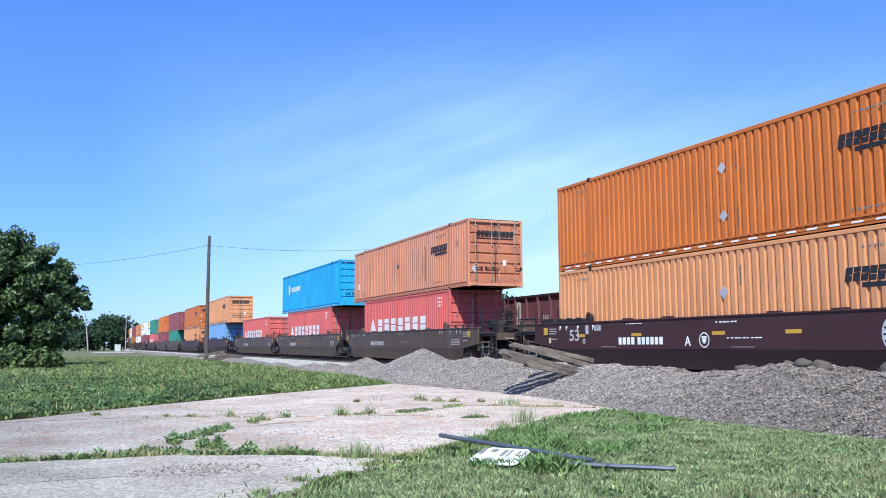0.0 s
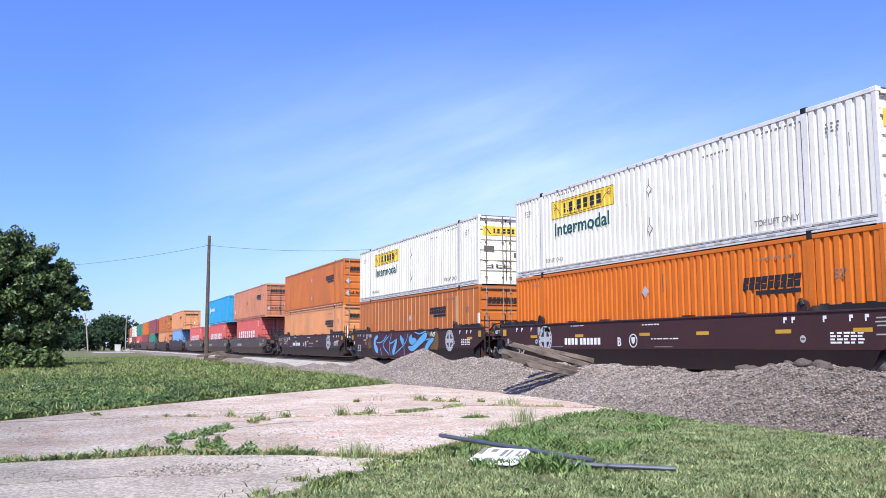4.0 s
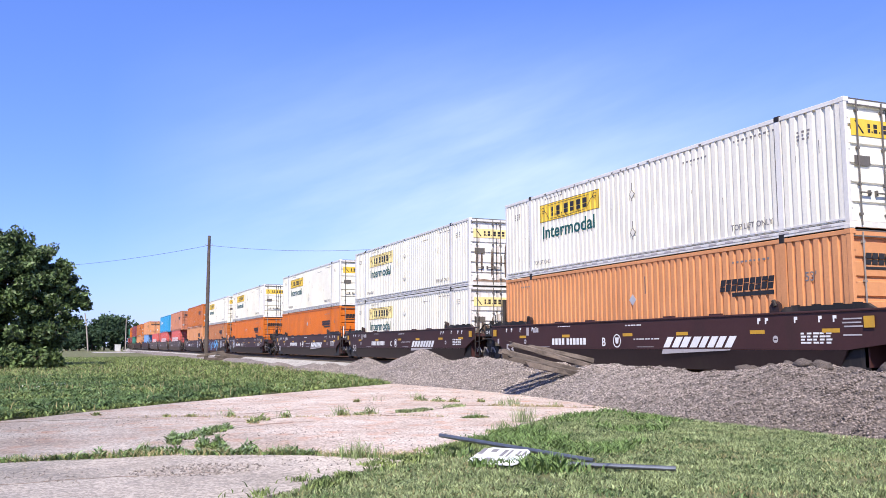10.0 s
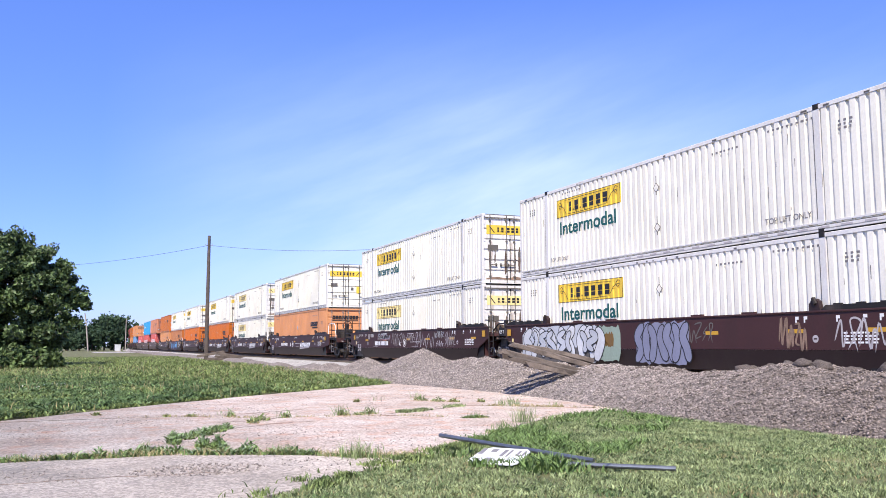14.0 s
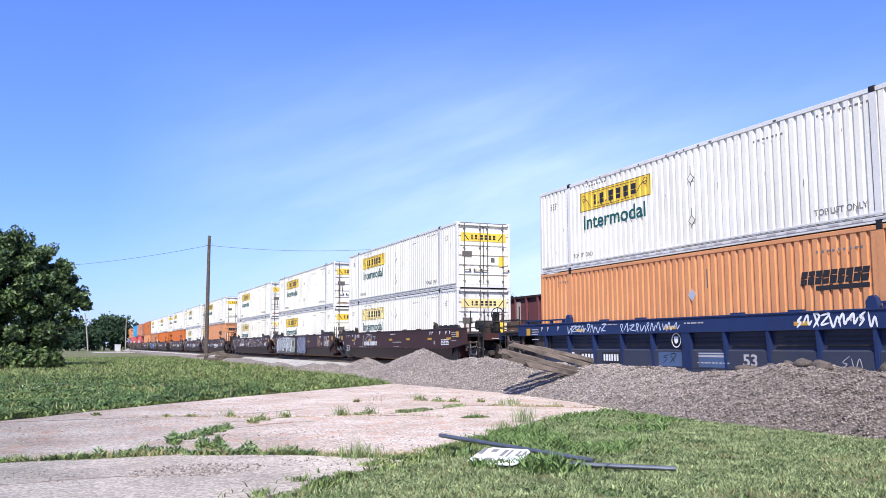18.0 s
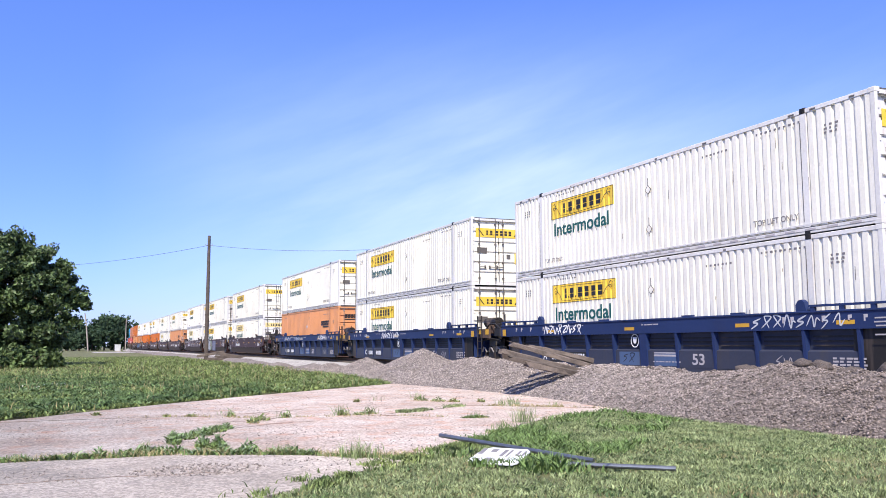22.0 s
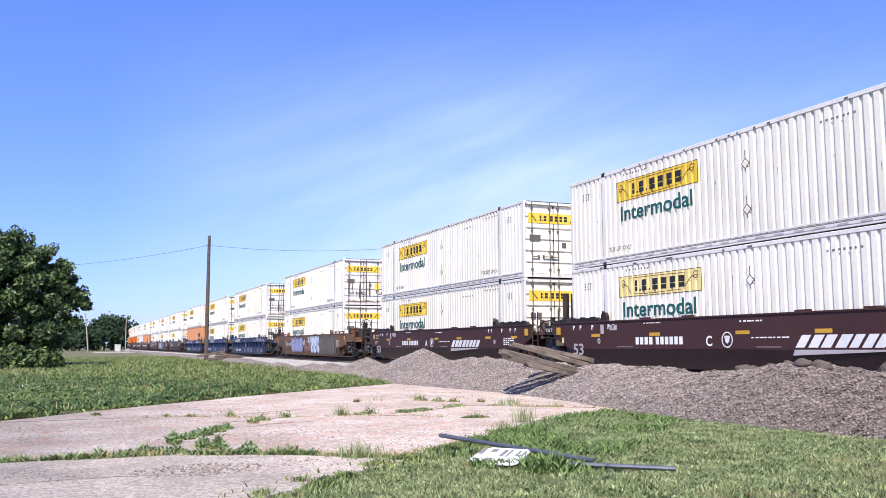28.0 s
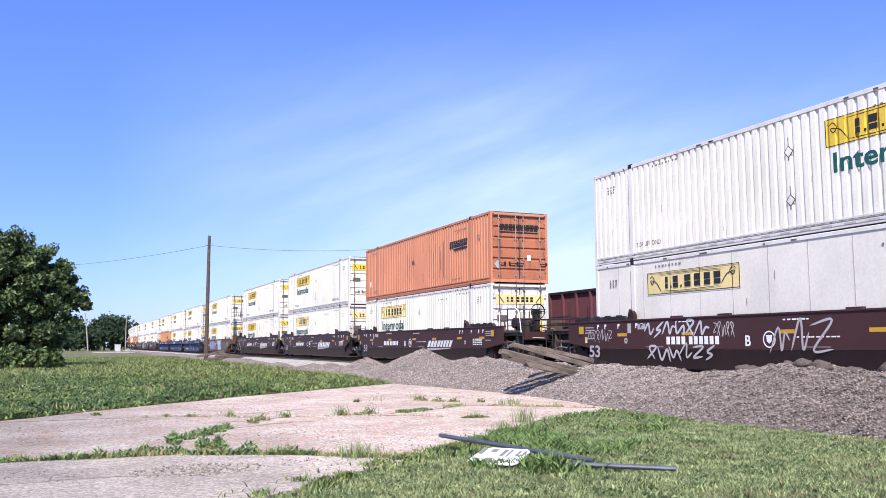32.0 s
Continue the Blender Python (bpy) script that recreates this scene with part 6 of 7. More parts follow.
crack([(2.36, 14.95), (3.35, 15.7), (4.2, 15.9)], 0.030, 302)
crack([(2.6, 16.35), (3.2, 16.5), (3.82, 17.0)], 0.024, 305)
crack([(3.2, 18.1), (4.0, 18.5), (4.75, 19.0)], 0.030, 303)
crack([(5.85, 16.9), (6.9, 17.4), (8.28, 18.45), (8.75, 18.2), (9.7, 17.35), (10.6, 16.55)], 0.040, 304)
crack([(1.3, 12.0), (1.4, 13.5), (1.83, 14.05), (2.5, 15.1)], 0.020, 306)
crack([(-1.6, 9.9), (0.2, 10.1), (1.6, 9.95)], 0.012, 307)


def slab_spots(rng, count):
    u, v = rng.uniform(-14, 0.5, count), rng.random(count) ** 1.3 * 22
    a = np.stack([1.65 + (v + u) * 0.7071 * 1.0, 8.2 + (v - u) * 0.7071, np.full(count, 0.022)], 1)
    k = (a[:, 0] - a[:, 1] < -6.7) & (a[:, 0] - a[:, 1] > -19.2) & (a[:, 0] < 11.2)
    k &= np.array([fbm(x, y, 0.6) > -0.05 + 0.25 * rng.random() for x, y, _ in a])
    return a[k]


scatter_stones("pebbles", 11000, slab_spots, 0.006, 0.018, "pebble", "small loose pebbles strewn over the concrete", 31)


def chip_spots(rng, count):
    a, d = rng.uniform(0, 6.283, count), rng.random(count) ** 0.7
    return np.stack([1.35 + 0.75 * d * np.cos(a), 10.25 + 0.5 * d * np.sin(a), np.full(count, 0.024)], 1)


scatter_stones("concrete_chips", 420, chip_spots, 0.008, 0.022, "pebble", "grey chips of broken concrete on the slab", 37)

# ================= grass and weeds =================
def blades(name, pos, height, width, material, label, seed, lean=0.45, fan=1):
    """Grass: three-cornered blades standing on the given spots."""
    rng = np.random.default_rng(seed)
    n = len(pos)
    a = rng.uniform(0, 6.283, n)
    w = rng.uniform(0.6, 1.3, n) * width
    h = rng.uniform(0.45, 1.15, n) * height
    dx, dy = np.cos(a), np.sin(a)
    lx, ly = rng.normal(0, lean, n) * h, rng.normal(0, lean, n) * h
    base0 = pos + np.stack([-dx * w / 2, -dy * w / 2, np.full(n, -0.01)], 1)
    base1 = pos + np.stack([dx * w / 2, dy * w / 2, np.full(n, -0.01)], 1)
    mid0 = pos + np.stack([-dx * w * 0.42 + lx * 0.4, -dy * w * 0.42 + ly * 0.4, h * 0.6], 1)
    mid1 = pos + np.stack([dx * w * 0.42 + lx * 0.4, dy * w * 0.42 + ly * 0.4, h * 0.6], 1)
    tip = pos + np.stack([lx, ly, h], 1)
    v = np.stack([base0, base1, mid1, mid0, tip], 1).reshape(-1, 3)
    o = 5 * np.arange(n)[:, None]
    f = np.concatenate([o + np.array([[0, 1, 2]]), o + np.array([[0, 2, 3]]), o + np.array([[3, 2, 4]])])
    return tagged(new(name, mesh_np(name, v, f, material)), label, "grass", kind="stuff")


def inside(x, y, poly):
    r = np.zeros(len(x), bool)
    for (x0, y0), (x1, y1) in zip(poly, poly[1:] + poly[:1]):
        c = (y0 > y) != (y1 > y)
        r ^= c & (x < (x1 - x0) * (y - y0) / ((y1 - y0) or 1e-9) + x0)
    return r


def spots_in(poly, n, seed, density=None):
    rng = np.random.default_rng(seed)
    xs, ys = [p[0] for p in poly], [p[1] for p in poly]
    x, y = rng.uniform(min(xs), max(xs), n), rng.uniform(min(ys), max(ys), n)
    k = inside(x, y, poly)
    x, y = x[k], y[k]
    if density:
        k = rng.random(len(x)) < np.array([density(a, b) for a, b in zip(x, y)])
        x, y = x[k], y[k]
    return np.stack([x, y, np.zeros(len(x))], 1)


PIPES = (((4.50, 10.72), (5.55, 8.72)), ((5.04, 8.75), (6.13, 7.98)))


def off_pipes(pos, near=0.16):
    """Leaves out the spots on which the pipes and the sign lie."""
    keep = np.hypot(pos[:, 0] - 4.66, pos[:, 1] - 9.42) > 0.42
    for a, b in PIPES:
        a, b = np.array(a), np.array(b)
        t = np.clip(((pos[:, :2] - a) @ (b - a)) / ((b - a) @ (b - a)), 0, 1)
        keep &= np.linalg.norm(pos[:, :2] - (a + t[:, None] * (b - a)), axis=1) > near
    return pos[keep]


LAWN = [(1.0, 7.4), (1.75, 8.25), (3.0, 9.4), (4.05, 10.35), (5.05, 11.20), (6.36, 12.75), (7.95, 14.28), (10.3, 15.70), (10.75, 14.5), (10.9, 12.5), (11.4, 10.8), (11.9, 9.0), (12.5, 6.0), (6.0, 6.0), (1.0, 6.0)]
lawn = spots_in(LAWN, 330000, 1, lambda x, y: 0.60 + 0.75 * fbm(x, y, 1.6))
blades("lawn", off_pipes(lawn, 0.05), 0.038, 0.012, "grass", "short patchy green lawn grass", 2, 0.95)
blades("lawn_clover", off_pipes(spots_in(LAWN, 85000, 33, lambda x, y: max(0.0, -0.1 + 1.9 * fbm(x, y, 1.9))), 0.05), 0.034, 0.020, "dark_weeds", "dark green clover patches in the lawn", 34, 1.2)
blades("lawn_dry_grass", spots_in(LAWN, 40000, 3, lambda x, y: 0.2 + 1.0 * fbm(x, y, 0.8)), 0.032, 0.010, "dry", "dry straw-coloured grass in the lawn", 4, 0.8)
blades("lawn_tufts", off_pipes(spots_in([(4.2, 10.5), (8.0, 14.4), (10.4, 15.8), (10.2, 13.2), (8.4, 11.2), (6.6, 9.6), (5.0, 9.4)], 30000, 5, lambda x, y: max(0, 0.42 + 1.6 * fbm(x, y, 0.8)))), 0.11, 0.024, "bright_weeds", "longer grass tufts at the lawn's edge", 6, 0.9)
NEAR_FIELD = [(-14, 17.4), (-2.2, 17.7), (-1.3, 18.5), (2.1, 22.3), (5.6, 25.7), (10.7, 30.2), (11.6, 33), (4, 36), (-14, 36)]
fs = spots_in(NEAR_FIELD, 330000, 7, lambda x, y: min(1.0, (22.0 / y) ** 1.2) * (0.66 + 0.9 * fbm(x, y, 0.9)))
fs[:, 2] = np.array([0.13 * max(0.0, fbm(x, y, 1.4)) for x, y, _ in fs])
blades("field_weeds", fs, 0.095, 0.034, "weeds", "rough green field of low broad-leaved weeds", 8, 1.1)
FAR_FIELD = [(-14, 35), (4, 35), (11.6, 32.4), (12.2, 44), (12.6, 60), (12.8, 120), (-40, 120), (-40, 60)]
fs = spots_in(FAR_FIELD, 300000, 27, lambda x, y: min(1.0, (36.0 / y) ** 1.6) * (0.75 + 0.5 * fbm(x, y, 0.3)))
blades("field_weeds", fs, 0.15, 0.055, "weeds", "rough green field of low weeds farther off", 28, 1.1)
fs = spots_in([(-14, 17.4), (-1.3, 18.6), (2.1, 22.4), (10.7, 30.3), (12, 38), (4, 50), (-14, 50)], 26000, 9, lambda x, y: max(0, 0.1 + 1.2 * fbm(x, y, 0.4)))
dw = spots_in([(-14, 17.4), (-2.2, 17.7), (-1.3, 18.5), (2.1, 22.3), (5.6, 25.7), (7, 30), (2, 44), (-14, 44)], 115000, 45, lambda x, y: max(0.0, 0.75 * (1 - (x + 3) / 9) + 1.1 * fbm(x, y, 0.45)) * min(1.0, (24.0 / y) ** 1.3))
dw[:, 2] = 0.07
blades("dark_weeds", dw, 0.085, 0.045, "dark_weeds", "dark green broad-leaved weeds in the field", 46, 1.3)
pw = spots_in(NEAR_FIELD, 15000, 41, lambda x, y: max(0, 0.15 + 1.3 * fbm(x, y, 0.9)))
pw[:, 2] = 0.06
blades("pale_weeds", pw, 0.06, 0.055, "pale_weeds", "pale broad weed leaves in the field", 42, 1.6)
blades("tall_weeds", fs, 0.20, 0.020, "bright_weeds", "taller fresh weeds in the field", 10, 0.7)
fs = spots_in([(-14, 17.4), (-1.3, 18.6), (2.1, 22.4), (10.7, 30.3), (12, 60), (-14, 60)], 9000, 21, lambda x, y: max(0, 0.2 + 1.0 * fbm(x, y, 0.5)))
blades("dry_stalks", fs, 0.32, 0.018, "dry", "dry brown stalks in the field", 22, 0.3)
fl = spots_in([(-8, 26), (-1, 26), (2, 32), (-4, 36), (-10, 34)], 1100, 11, lambda x, y: max(0, 0.1 + fbm(x, y, 0.5)))
fl[:, 2] = 0.2
blades("white_flowers", fl, 0.035, 0.04, "flower", "small white flowers over the field", 12, 1.2)


def strip_spots(points, n, spread, seed):
    rng = np.random.default_rng(seed)
    pts = [Vector(p) for p in points]
    seg = rng.integers(0, len(pts) - 1, n)
    f = rng.random(n)
    out = np.array([[*pts[s].lerp(pts[s + 1], t), 0.02] for s, t in zip(seg, f)])
    out[:, :2] += rng.normal(0, spread, (n, 2))
    keep = np.array([fbm(x, y, 2.3) + 0.35 * rng.random() > 0.12 for x, y, _ in out])
    return out[keep]


def clump_spots(x, y, rx, ry, h, n, seed):
    """Spots over a low mound, so that leaves stand one above the other."""
    rng = np.random.default_rng(seed)
    a, d = rng.uniform(0, 6.283, n), np.sqrt(rng.random(n))
    return np.stack([x + rx * d * np.cos(a), y + ry * d * np.sin(a), 0.02 + h * (1 - d ** 2) * rng.random(n)], 1)


def leaf_clump(x, y, rx, ry, h, n, seed, label="low clump of broad-leaved weeds in a concrete joint"):
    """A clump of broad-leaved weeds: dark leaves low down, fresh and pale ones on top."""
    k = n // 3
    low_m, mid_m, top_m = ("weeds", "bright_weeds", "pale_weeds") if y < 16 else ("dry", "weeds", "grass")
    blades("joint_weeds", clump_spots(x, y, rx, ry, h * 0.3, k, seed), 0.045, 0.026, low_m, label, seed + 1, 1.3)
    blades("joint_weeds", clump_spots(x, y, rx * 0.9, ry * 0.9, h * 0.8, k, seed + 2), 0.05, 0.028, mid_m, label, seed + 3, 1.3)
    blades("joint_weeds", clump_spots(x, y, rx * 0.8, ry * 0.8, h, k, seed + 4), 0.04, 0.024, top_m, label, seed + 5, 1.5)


JOINT_CLUMPS = ((-0.6, 11.95, 0.22, 0.10, 0.08), (-0.15, 11.90, 0.16, 0.08, 0.05), (0.12, 11.88, 0.20, 0.10, 0.08), (0.36, 11.92, 0.10, 0.08, 0.12), (0.66, 11.95, 0.22, 0.14, 0.07), (0.95, 12.05, 0.30, 0.22, 0.12), (1.25, 11.95, 0.26, 0.12, 0.09),
                (1.55, 11.75, 0.22, 0.10, 0.07), (1.85, 11.60, 0.20, 0.12, 0.09), (2.15, 11.55, 0.18, 0.14, 0.18), (2.45, 11.35, 0.14, 0.08, 0.08), (2.62, 11.25, 0.18, 0.10, 0.11), (2.85, 11.10, 0.16, 0.08, 0.07), (3.32, 10.62, 0.18, 0.10, 0.07),
                (1.38, 13.2, 0.10, 0.30, 0.20), (1.55, 13.70, 0.22, 0.16, 0.08), (1.85, 14.15, 0.26, 0.20, 0.12), (2.15, 14.65, 0.22, 0.24, 0.10), (2.40, 15.05, 0.14, 0.18, 0.10), (1.70, 12.5, 0.12, 0.22, 0.20), (1.88, 12.25, 0.12, 0.20, 0.22),
                (2.9, 17.6, 0.12, 0.14, 0.10), (3.05, 16.0, 0.12, 0.20, 0.14), (3.30, 16.45, 0.14, 0.14, 0.14), (3.84, 16.9, 0.08, 0.10, 0.14), (5.0, 16.95, 0.14, 0.12, 0.12), (5.3, 16.85, 0.12, 0.10, 0.06), (5.55, 17.0, 0.16, 0.12, 0.12),
                (8.1, 20.6, 0.16, 0.30, 0.14), (8.35, 20.1, 0.20, 0.30, 0.10), (8.6, 19.7, 0.14, 0.2, 0.10), (9.2, 19.4, 0.10, 0.16, 0.12), (0.49, 19.1, 0.10, 0.12, 0.06), (1.75, 18.1, 0.08, 0.1, 0.05), (2.21, 17.95, 0.12, 0.1, 0.05), (6.44, 20.7, 0.08, 0.12, 0.10), (7.1, 15.3, 0.30, 0.12, 0.04))
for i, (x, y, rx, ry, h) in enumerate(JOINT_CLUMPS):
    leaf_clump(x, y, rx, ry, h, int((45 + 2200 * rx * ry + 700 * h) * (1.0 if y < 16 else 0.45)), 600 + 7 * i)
blades("joint_weeds", strip_spots(J1[1:], 1100, 0.04, 13), 0.04, 0.014, "bright_weeds", "short green weeds growing in a concrete joint", 14, 0.9)
blades("joint_weeds", strip_spots([(6.2, 17.1), (6.9, 17.45), (8.28, 18.45)], 1500, 0.10, 17), 0.06, 0.02, "grass", "strip of grass across a road slab", 18, 0.8)
blades("joint_grass", strip_spots(J1[1:], 900, 0.08, 43), 0.10, 0.008, "dry", "dry straw among the joint weeds", 44, 0.8)
blades("joint_grass", strip_spots(J2[1:], 500, 0.05, 19), 0.05, 0.016, "dry", "thin dry grass in a concrete joint", 20, 0.6)
blades("joint_grass", strip_spots([(8.7, 18.2), (9.7, 17.35), (10.6, 16.55)], 600, 0.08, 23), 0.06, 0.016, "dry", "thin dry grass along a crack", 24, 0.8)
blades("lawn_edge", strip_spots([(1.55, 8.25), (2.35, 8.9), (3.35, 9.75), (4.1, 10.4), (5.05, 11.2), (6.36, 12.75)], 5200, 0.13, 71), 0.055, 0.016, "weeds", "ragged dark grass creeping over the slab's edge", 72, 0.8)


def tuft(x, y, h, n, seed, material="bright_weeds", spread=0.09):
    rng = np.random.default_rng(seed)
    pos = np.stack([x + rng.normal(0, spread, n), y + rng.normal(0, spread, n), np.full(n, 0.03)], 1)
    ob = blades("weed_tuft", pos, h * 0.68, 0.009, material, "tuft of upright grassy weeds", seed, 0.42)
    return tagged(ob, category="weed", kind="stuff")


for i, (x, y, h, n) in enumerate(((3.28, 10.52, 0.34, 110), (3.46, 10.46, 0.24, 60), (3.18, 10.6, 0.22, 60), (7.49, 14.05, 0.40, 190), (7.08, 15.2, 0.26, 40), (9.3, 17.95, 0.34, 90), (9.1, 18.1, 0.26, 60), (4.96, 17.0, 0.30, 70), (5.55, 17.05, 0.24, 50),
                                  (8.05, 20.7, 0.34, 60), (3.84, 16.9, 0.24, 40), (2.9, 17.7, 0.24, 30), (7.06, 20.9, 0.30, 20), (6.5, 12.85, 0.26, 60), (0.9, 12.2, 0.2, 50), (2.6, 11.35, 0.2, 60), (9.9, 17.2, 0.2, 30), (6.3, 12.5, 0.34, 40))):
    tuft(x, y, h, int(n * 0.6), 200 + i, "bright_weeds" if i % 3 else "grass")
blades("pipe_weeds", strip_spots([(4.28, 9.36), (4.5, 9.16), (4.8, 8.98)], 260, 0.05, 75), 0.10, 0.020, "bright_weeds", "grass blades over the fallen sign's edge", 76, 0.6)
blades("pipe_weeds", strip_spots([(4.75, 8.75), (5.0, 8.62), (5.15, 8.6)], 420, 0.12, 25), 0.17, 0.028, "bright_weeds", "leafy weeds round the fallen sign", 26, 0.7)


# ================= trees =================
def tree(name, label, x, y, lobes, trunk_h, trunk_r, leaf, count, seed, material="leaf", limbs=6, lean=0.0):
    """A tapered trunk with limbs and a crown of many separate leaves gathered in uneven lobes."""
    rng = np.random.default_rng(seed)
    t = thing(name, label, "tree", "trees", pose(x, y, -0.05))
    bm = bmesh.new()
    tube(bm, [(0, 0, 0), (0.08 * trunk_r, 0, trunk_h * 0.4), (lean * 0.5, 0.1, trunk_h * 0.75), (lean, 0.1, trunk_h)], trunk_r, 9, trunk_r * 0.45)
    for i in range(limbs):
        lx, ly, lz, lr = lobes[i % len(lobes)][:4]
        z0 = trunk_h * rng.uniform(0.45, 0.95)
        p0, p2 = Vector((lean * z0 / trunk_h, 0, z0)), Vector((lx, ly, lz))
        tube(bm, [p0, p0.lerp(p2, 0.5) + Vector((0, 0, 0.3)), p2], trunk_r * 0.32, 6, trunk_r * 0.08)
    part("trunk", bm, "bark", t)
    vol = np.array([l[3] ** 2 for l in lobes])
    which = rng.choice(len(lobes), count, p=vol / vol.sum())
    L = np.array([l[:4] for l in lobes], float)
    d = rng.normal(0, 1, (count, 3))
    d /= np.linalg.norm(d, axis=1)[:, None]
    rad = L[which, 3] * (0.62 + 0.46 * rng.random(count) ** 0.7)
    # clumps: leaves pulled towards twigs
    twigs = rng.normal(0, 1, (len(lobes) * 38, 3))
    twigs /= np.linalg.norm(twigs, axis=1)[:, None]
    pick = which * 38 + rng.integers(0, 38, count)
    d = d * 0.17 + twigs[pick] * 0.98
    rad *= 0.66 + 0.50 * (np.sin(pick * 12.9898) * 0.5 + 0.5)
    c = L[which, :3] + d * rad[:, None] * np.array([1, 1, 0.88])
    c = c[c[:, 2] > 0.15]
    n = len(c)
    u = rng.normal(0, 1, (n, 3))
    u /= np.linalg.norm(u, axis=1)[:, None]
    w = np.cross(u, rng.normal(0, 1, (n, 3)))
    w /= np.linalg.norm(w, axis=1)[:, None]
    s = leaf * rng.uniform(0.55, 1.25, (n, 1))
    v = np.stack([c - u * s, c + w * s * 0.5, c + u * s, c - w * s * 0.5], 1).reshape(-1, 3)
    f = np.arange(4 * n).reshape(-1, 4)
    part("crown", mesh_np("crown", v, f, material), material, t)
    return t


rt = random.Random(77)
# the large tree at the field's edge: lobes as (x, y, z, radius) round its trunk
BIG = [(0.0, 0, 8.0, 2.3), (-2.6, 0.5, 8.2, 2.7), (1.2, -0.3, 7.9, 2.0), (2.4, -0.4, 7.2, 1.9), (3.2, 0, 6.5, 1.7), (3.7, 0.4, 5.5, 1.6), (2.4, -1.2, 4.9, 2.4), (-0.6, -1.6, 6.0, 3.0), (-4.5, 0, 7.6, 3.2), (0.9, -1.7, 6.3, 2.0), (3.7, 0.2, 3.4, 1.5), (1.4, -1.4, 3.0, 2.5), (-3.0, -1.6, 3.8, 2.8), (5.3, 0.2, 4.95, 0.75), (4.7, 0.1, 5.1, 0.9), (5.7, 0.2, 4.55, 0.5), (2.2, 0.2, 1.8, 1.8), (3.4, 0.2, 2.0, 1.2)]
tree("broadleaf_tree", "large dense dark green broadleaf tree at the field's edge", -4.95, 72.0, BIG, 7.4, 0.45, 0.175, 84000, 1, limbs=10)
tree("broadleaf_tree", "tall dark green broadleaf tree beside a larger one", -13.0, 74.0, [(0, 0, 8.2, 3.0), (-3, 0, 7.0, 3.2), (2.6, -0.8, 7.2, 3.0), (0, -1.4, 4.6, 3.2), (3.0, -1, 4.4, 2.6), (-4, -1, 4, 3)], 8.5, 0.42, 0.22, 22000, 2)
for i, (x, y, r) in enumerate(((-7.2, 59.0, 1.1), (-5.0, 59.6, 0.85), (-3.4, 60.6, 0.9), (-2.2, 60.4, 0.9), (-1.3, 61.2, 0.7), (-9.2, 58.6, 1.2), (-11.4, 58.5, 1.3))):
    tree("bush", "pale green leafy bush below a large tree", x, y, [(0, 0, r * 0.75, r), (r * 0.7, 0.1, r * 0.6, r * 0.7), (-r * 0.7, 0, r * 0.6, r * 0.75)], r * 0.8, 0.07, 0.17, 1500, 30 + i, "bush_leaf", 3)
# woods far down the line
for i, (x, y, h) in enumerate(((2.0, 300, 13.5), (9.5, 306, 12.6), (16.0, 312, 11.6), (22.5, 318, 9.6), (-6.0, 296, 11.0), (5.5, 286, 7.5), (12.0, 290, 7.5), (-14, 300, 12), (29, 330, 10), (36, 345, 10), (44, 360, 9), (-1.5, 292, 8.5), (-9.5, 288, 7.5), (0.5, 280, 6), (6.5, 310, 11))):
    lob = [(rt.uniform(-2.6, 2.6), rt.uniform(-2, 2), h * rt.uniform(0.35, 0.78), h * rt.uniform(0.20, 0.30)) for _ in range(8)] + [(0, 0, h * 0.30, h * 0.32)]
    tree("distant_tree", "distant dark green tree of the wood beyond the track", x, y, lob, h * 0.7, 0.3, 0.55, 2200, 50 + i, "leaf_far", 5)
# trees behind the standing cars
for i, (x, y, h) in enumerate(((46, 100, 5.7), (44, 104, 5.2), (45.7, 89, 7.6), (50, 86, 7.2), (57, 58, 9.3), (60.5, 57.5, 8.6), (52, 84, 6.5))):
    lob = [(rt.uniform(-2.2, 2.2), rt.uniform(-2, 2), h * rt.uniform(0.35, 0.75), h * rt.uniform(0.20, 0.28)) for _ in range(7)]
    tree("roadside_tree", "green broadleaf tree behind the standing railway cars", x, y, lob, h * 0.7, 0.25, 0.40, 2600, 80 + i, "leaf_far", 5)


# ================= poles and wires =================
def utility_pole(x, y, h, r, lean_x=0.0, label="weathered wooden utility pole", wood="pole"):
    p = thing("utility_pole", label, "utility pole", "utility poles", pose(x, y, 0))
    bm = bmesh.new()
    tube(bm, [(0, 0, -0.3), (lean_x * 0.3, 0, h * 0.35), (lean_x * 0.6, 0, h * 0.7), (lean_x, 0, h)], r, 10, r * 0.68)
    part("shaft", bm, wood, p)
    for s in (-1, 1):
        bm = bmesh.new()
        tube(bm, [(lean_x * 0.96 + s * r * 0.5, 0, h - 0.95), (lean_x * 0.96 + s * (r + 0.12), 0, h - 0.95), (lean_x * 0.96 + s * (r + 0.12), 0, h - 0.80)], 0.03, 6)
        part("insulator", bm, "steel", p)
    return p


utility_pole(11.95, 87.3, 12.15, 0.21, 0.02, "tall weathered wooden utility pole beside the track")
utility_pole(33.8, 74.7, 12.0, 0.17, 0.0)
utility_pole(-7.6, 121.0, 12.0, 0.17, 0.0)
utility_pole(4.0, 262.0, 10.6, 0.21, -1.2, "leaning pale wooden pole far down the line", "pole_pale")
utility_pole(16.5 - 2.5, 268.0, 9.3, 0.15, 0.0, "distant wooden pole beside the track", "pole_pale")


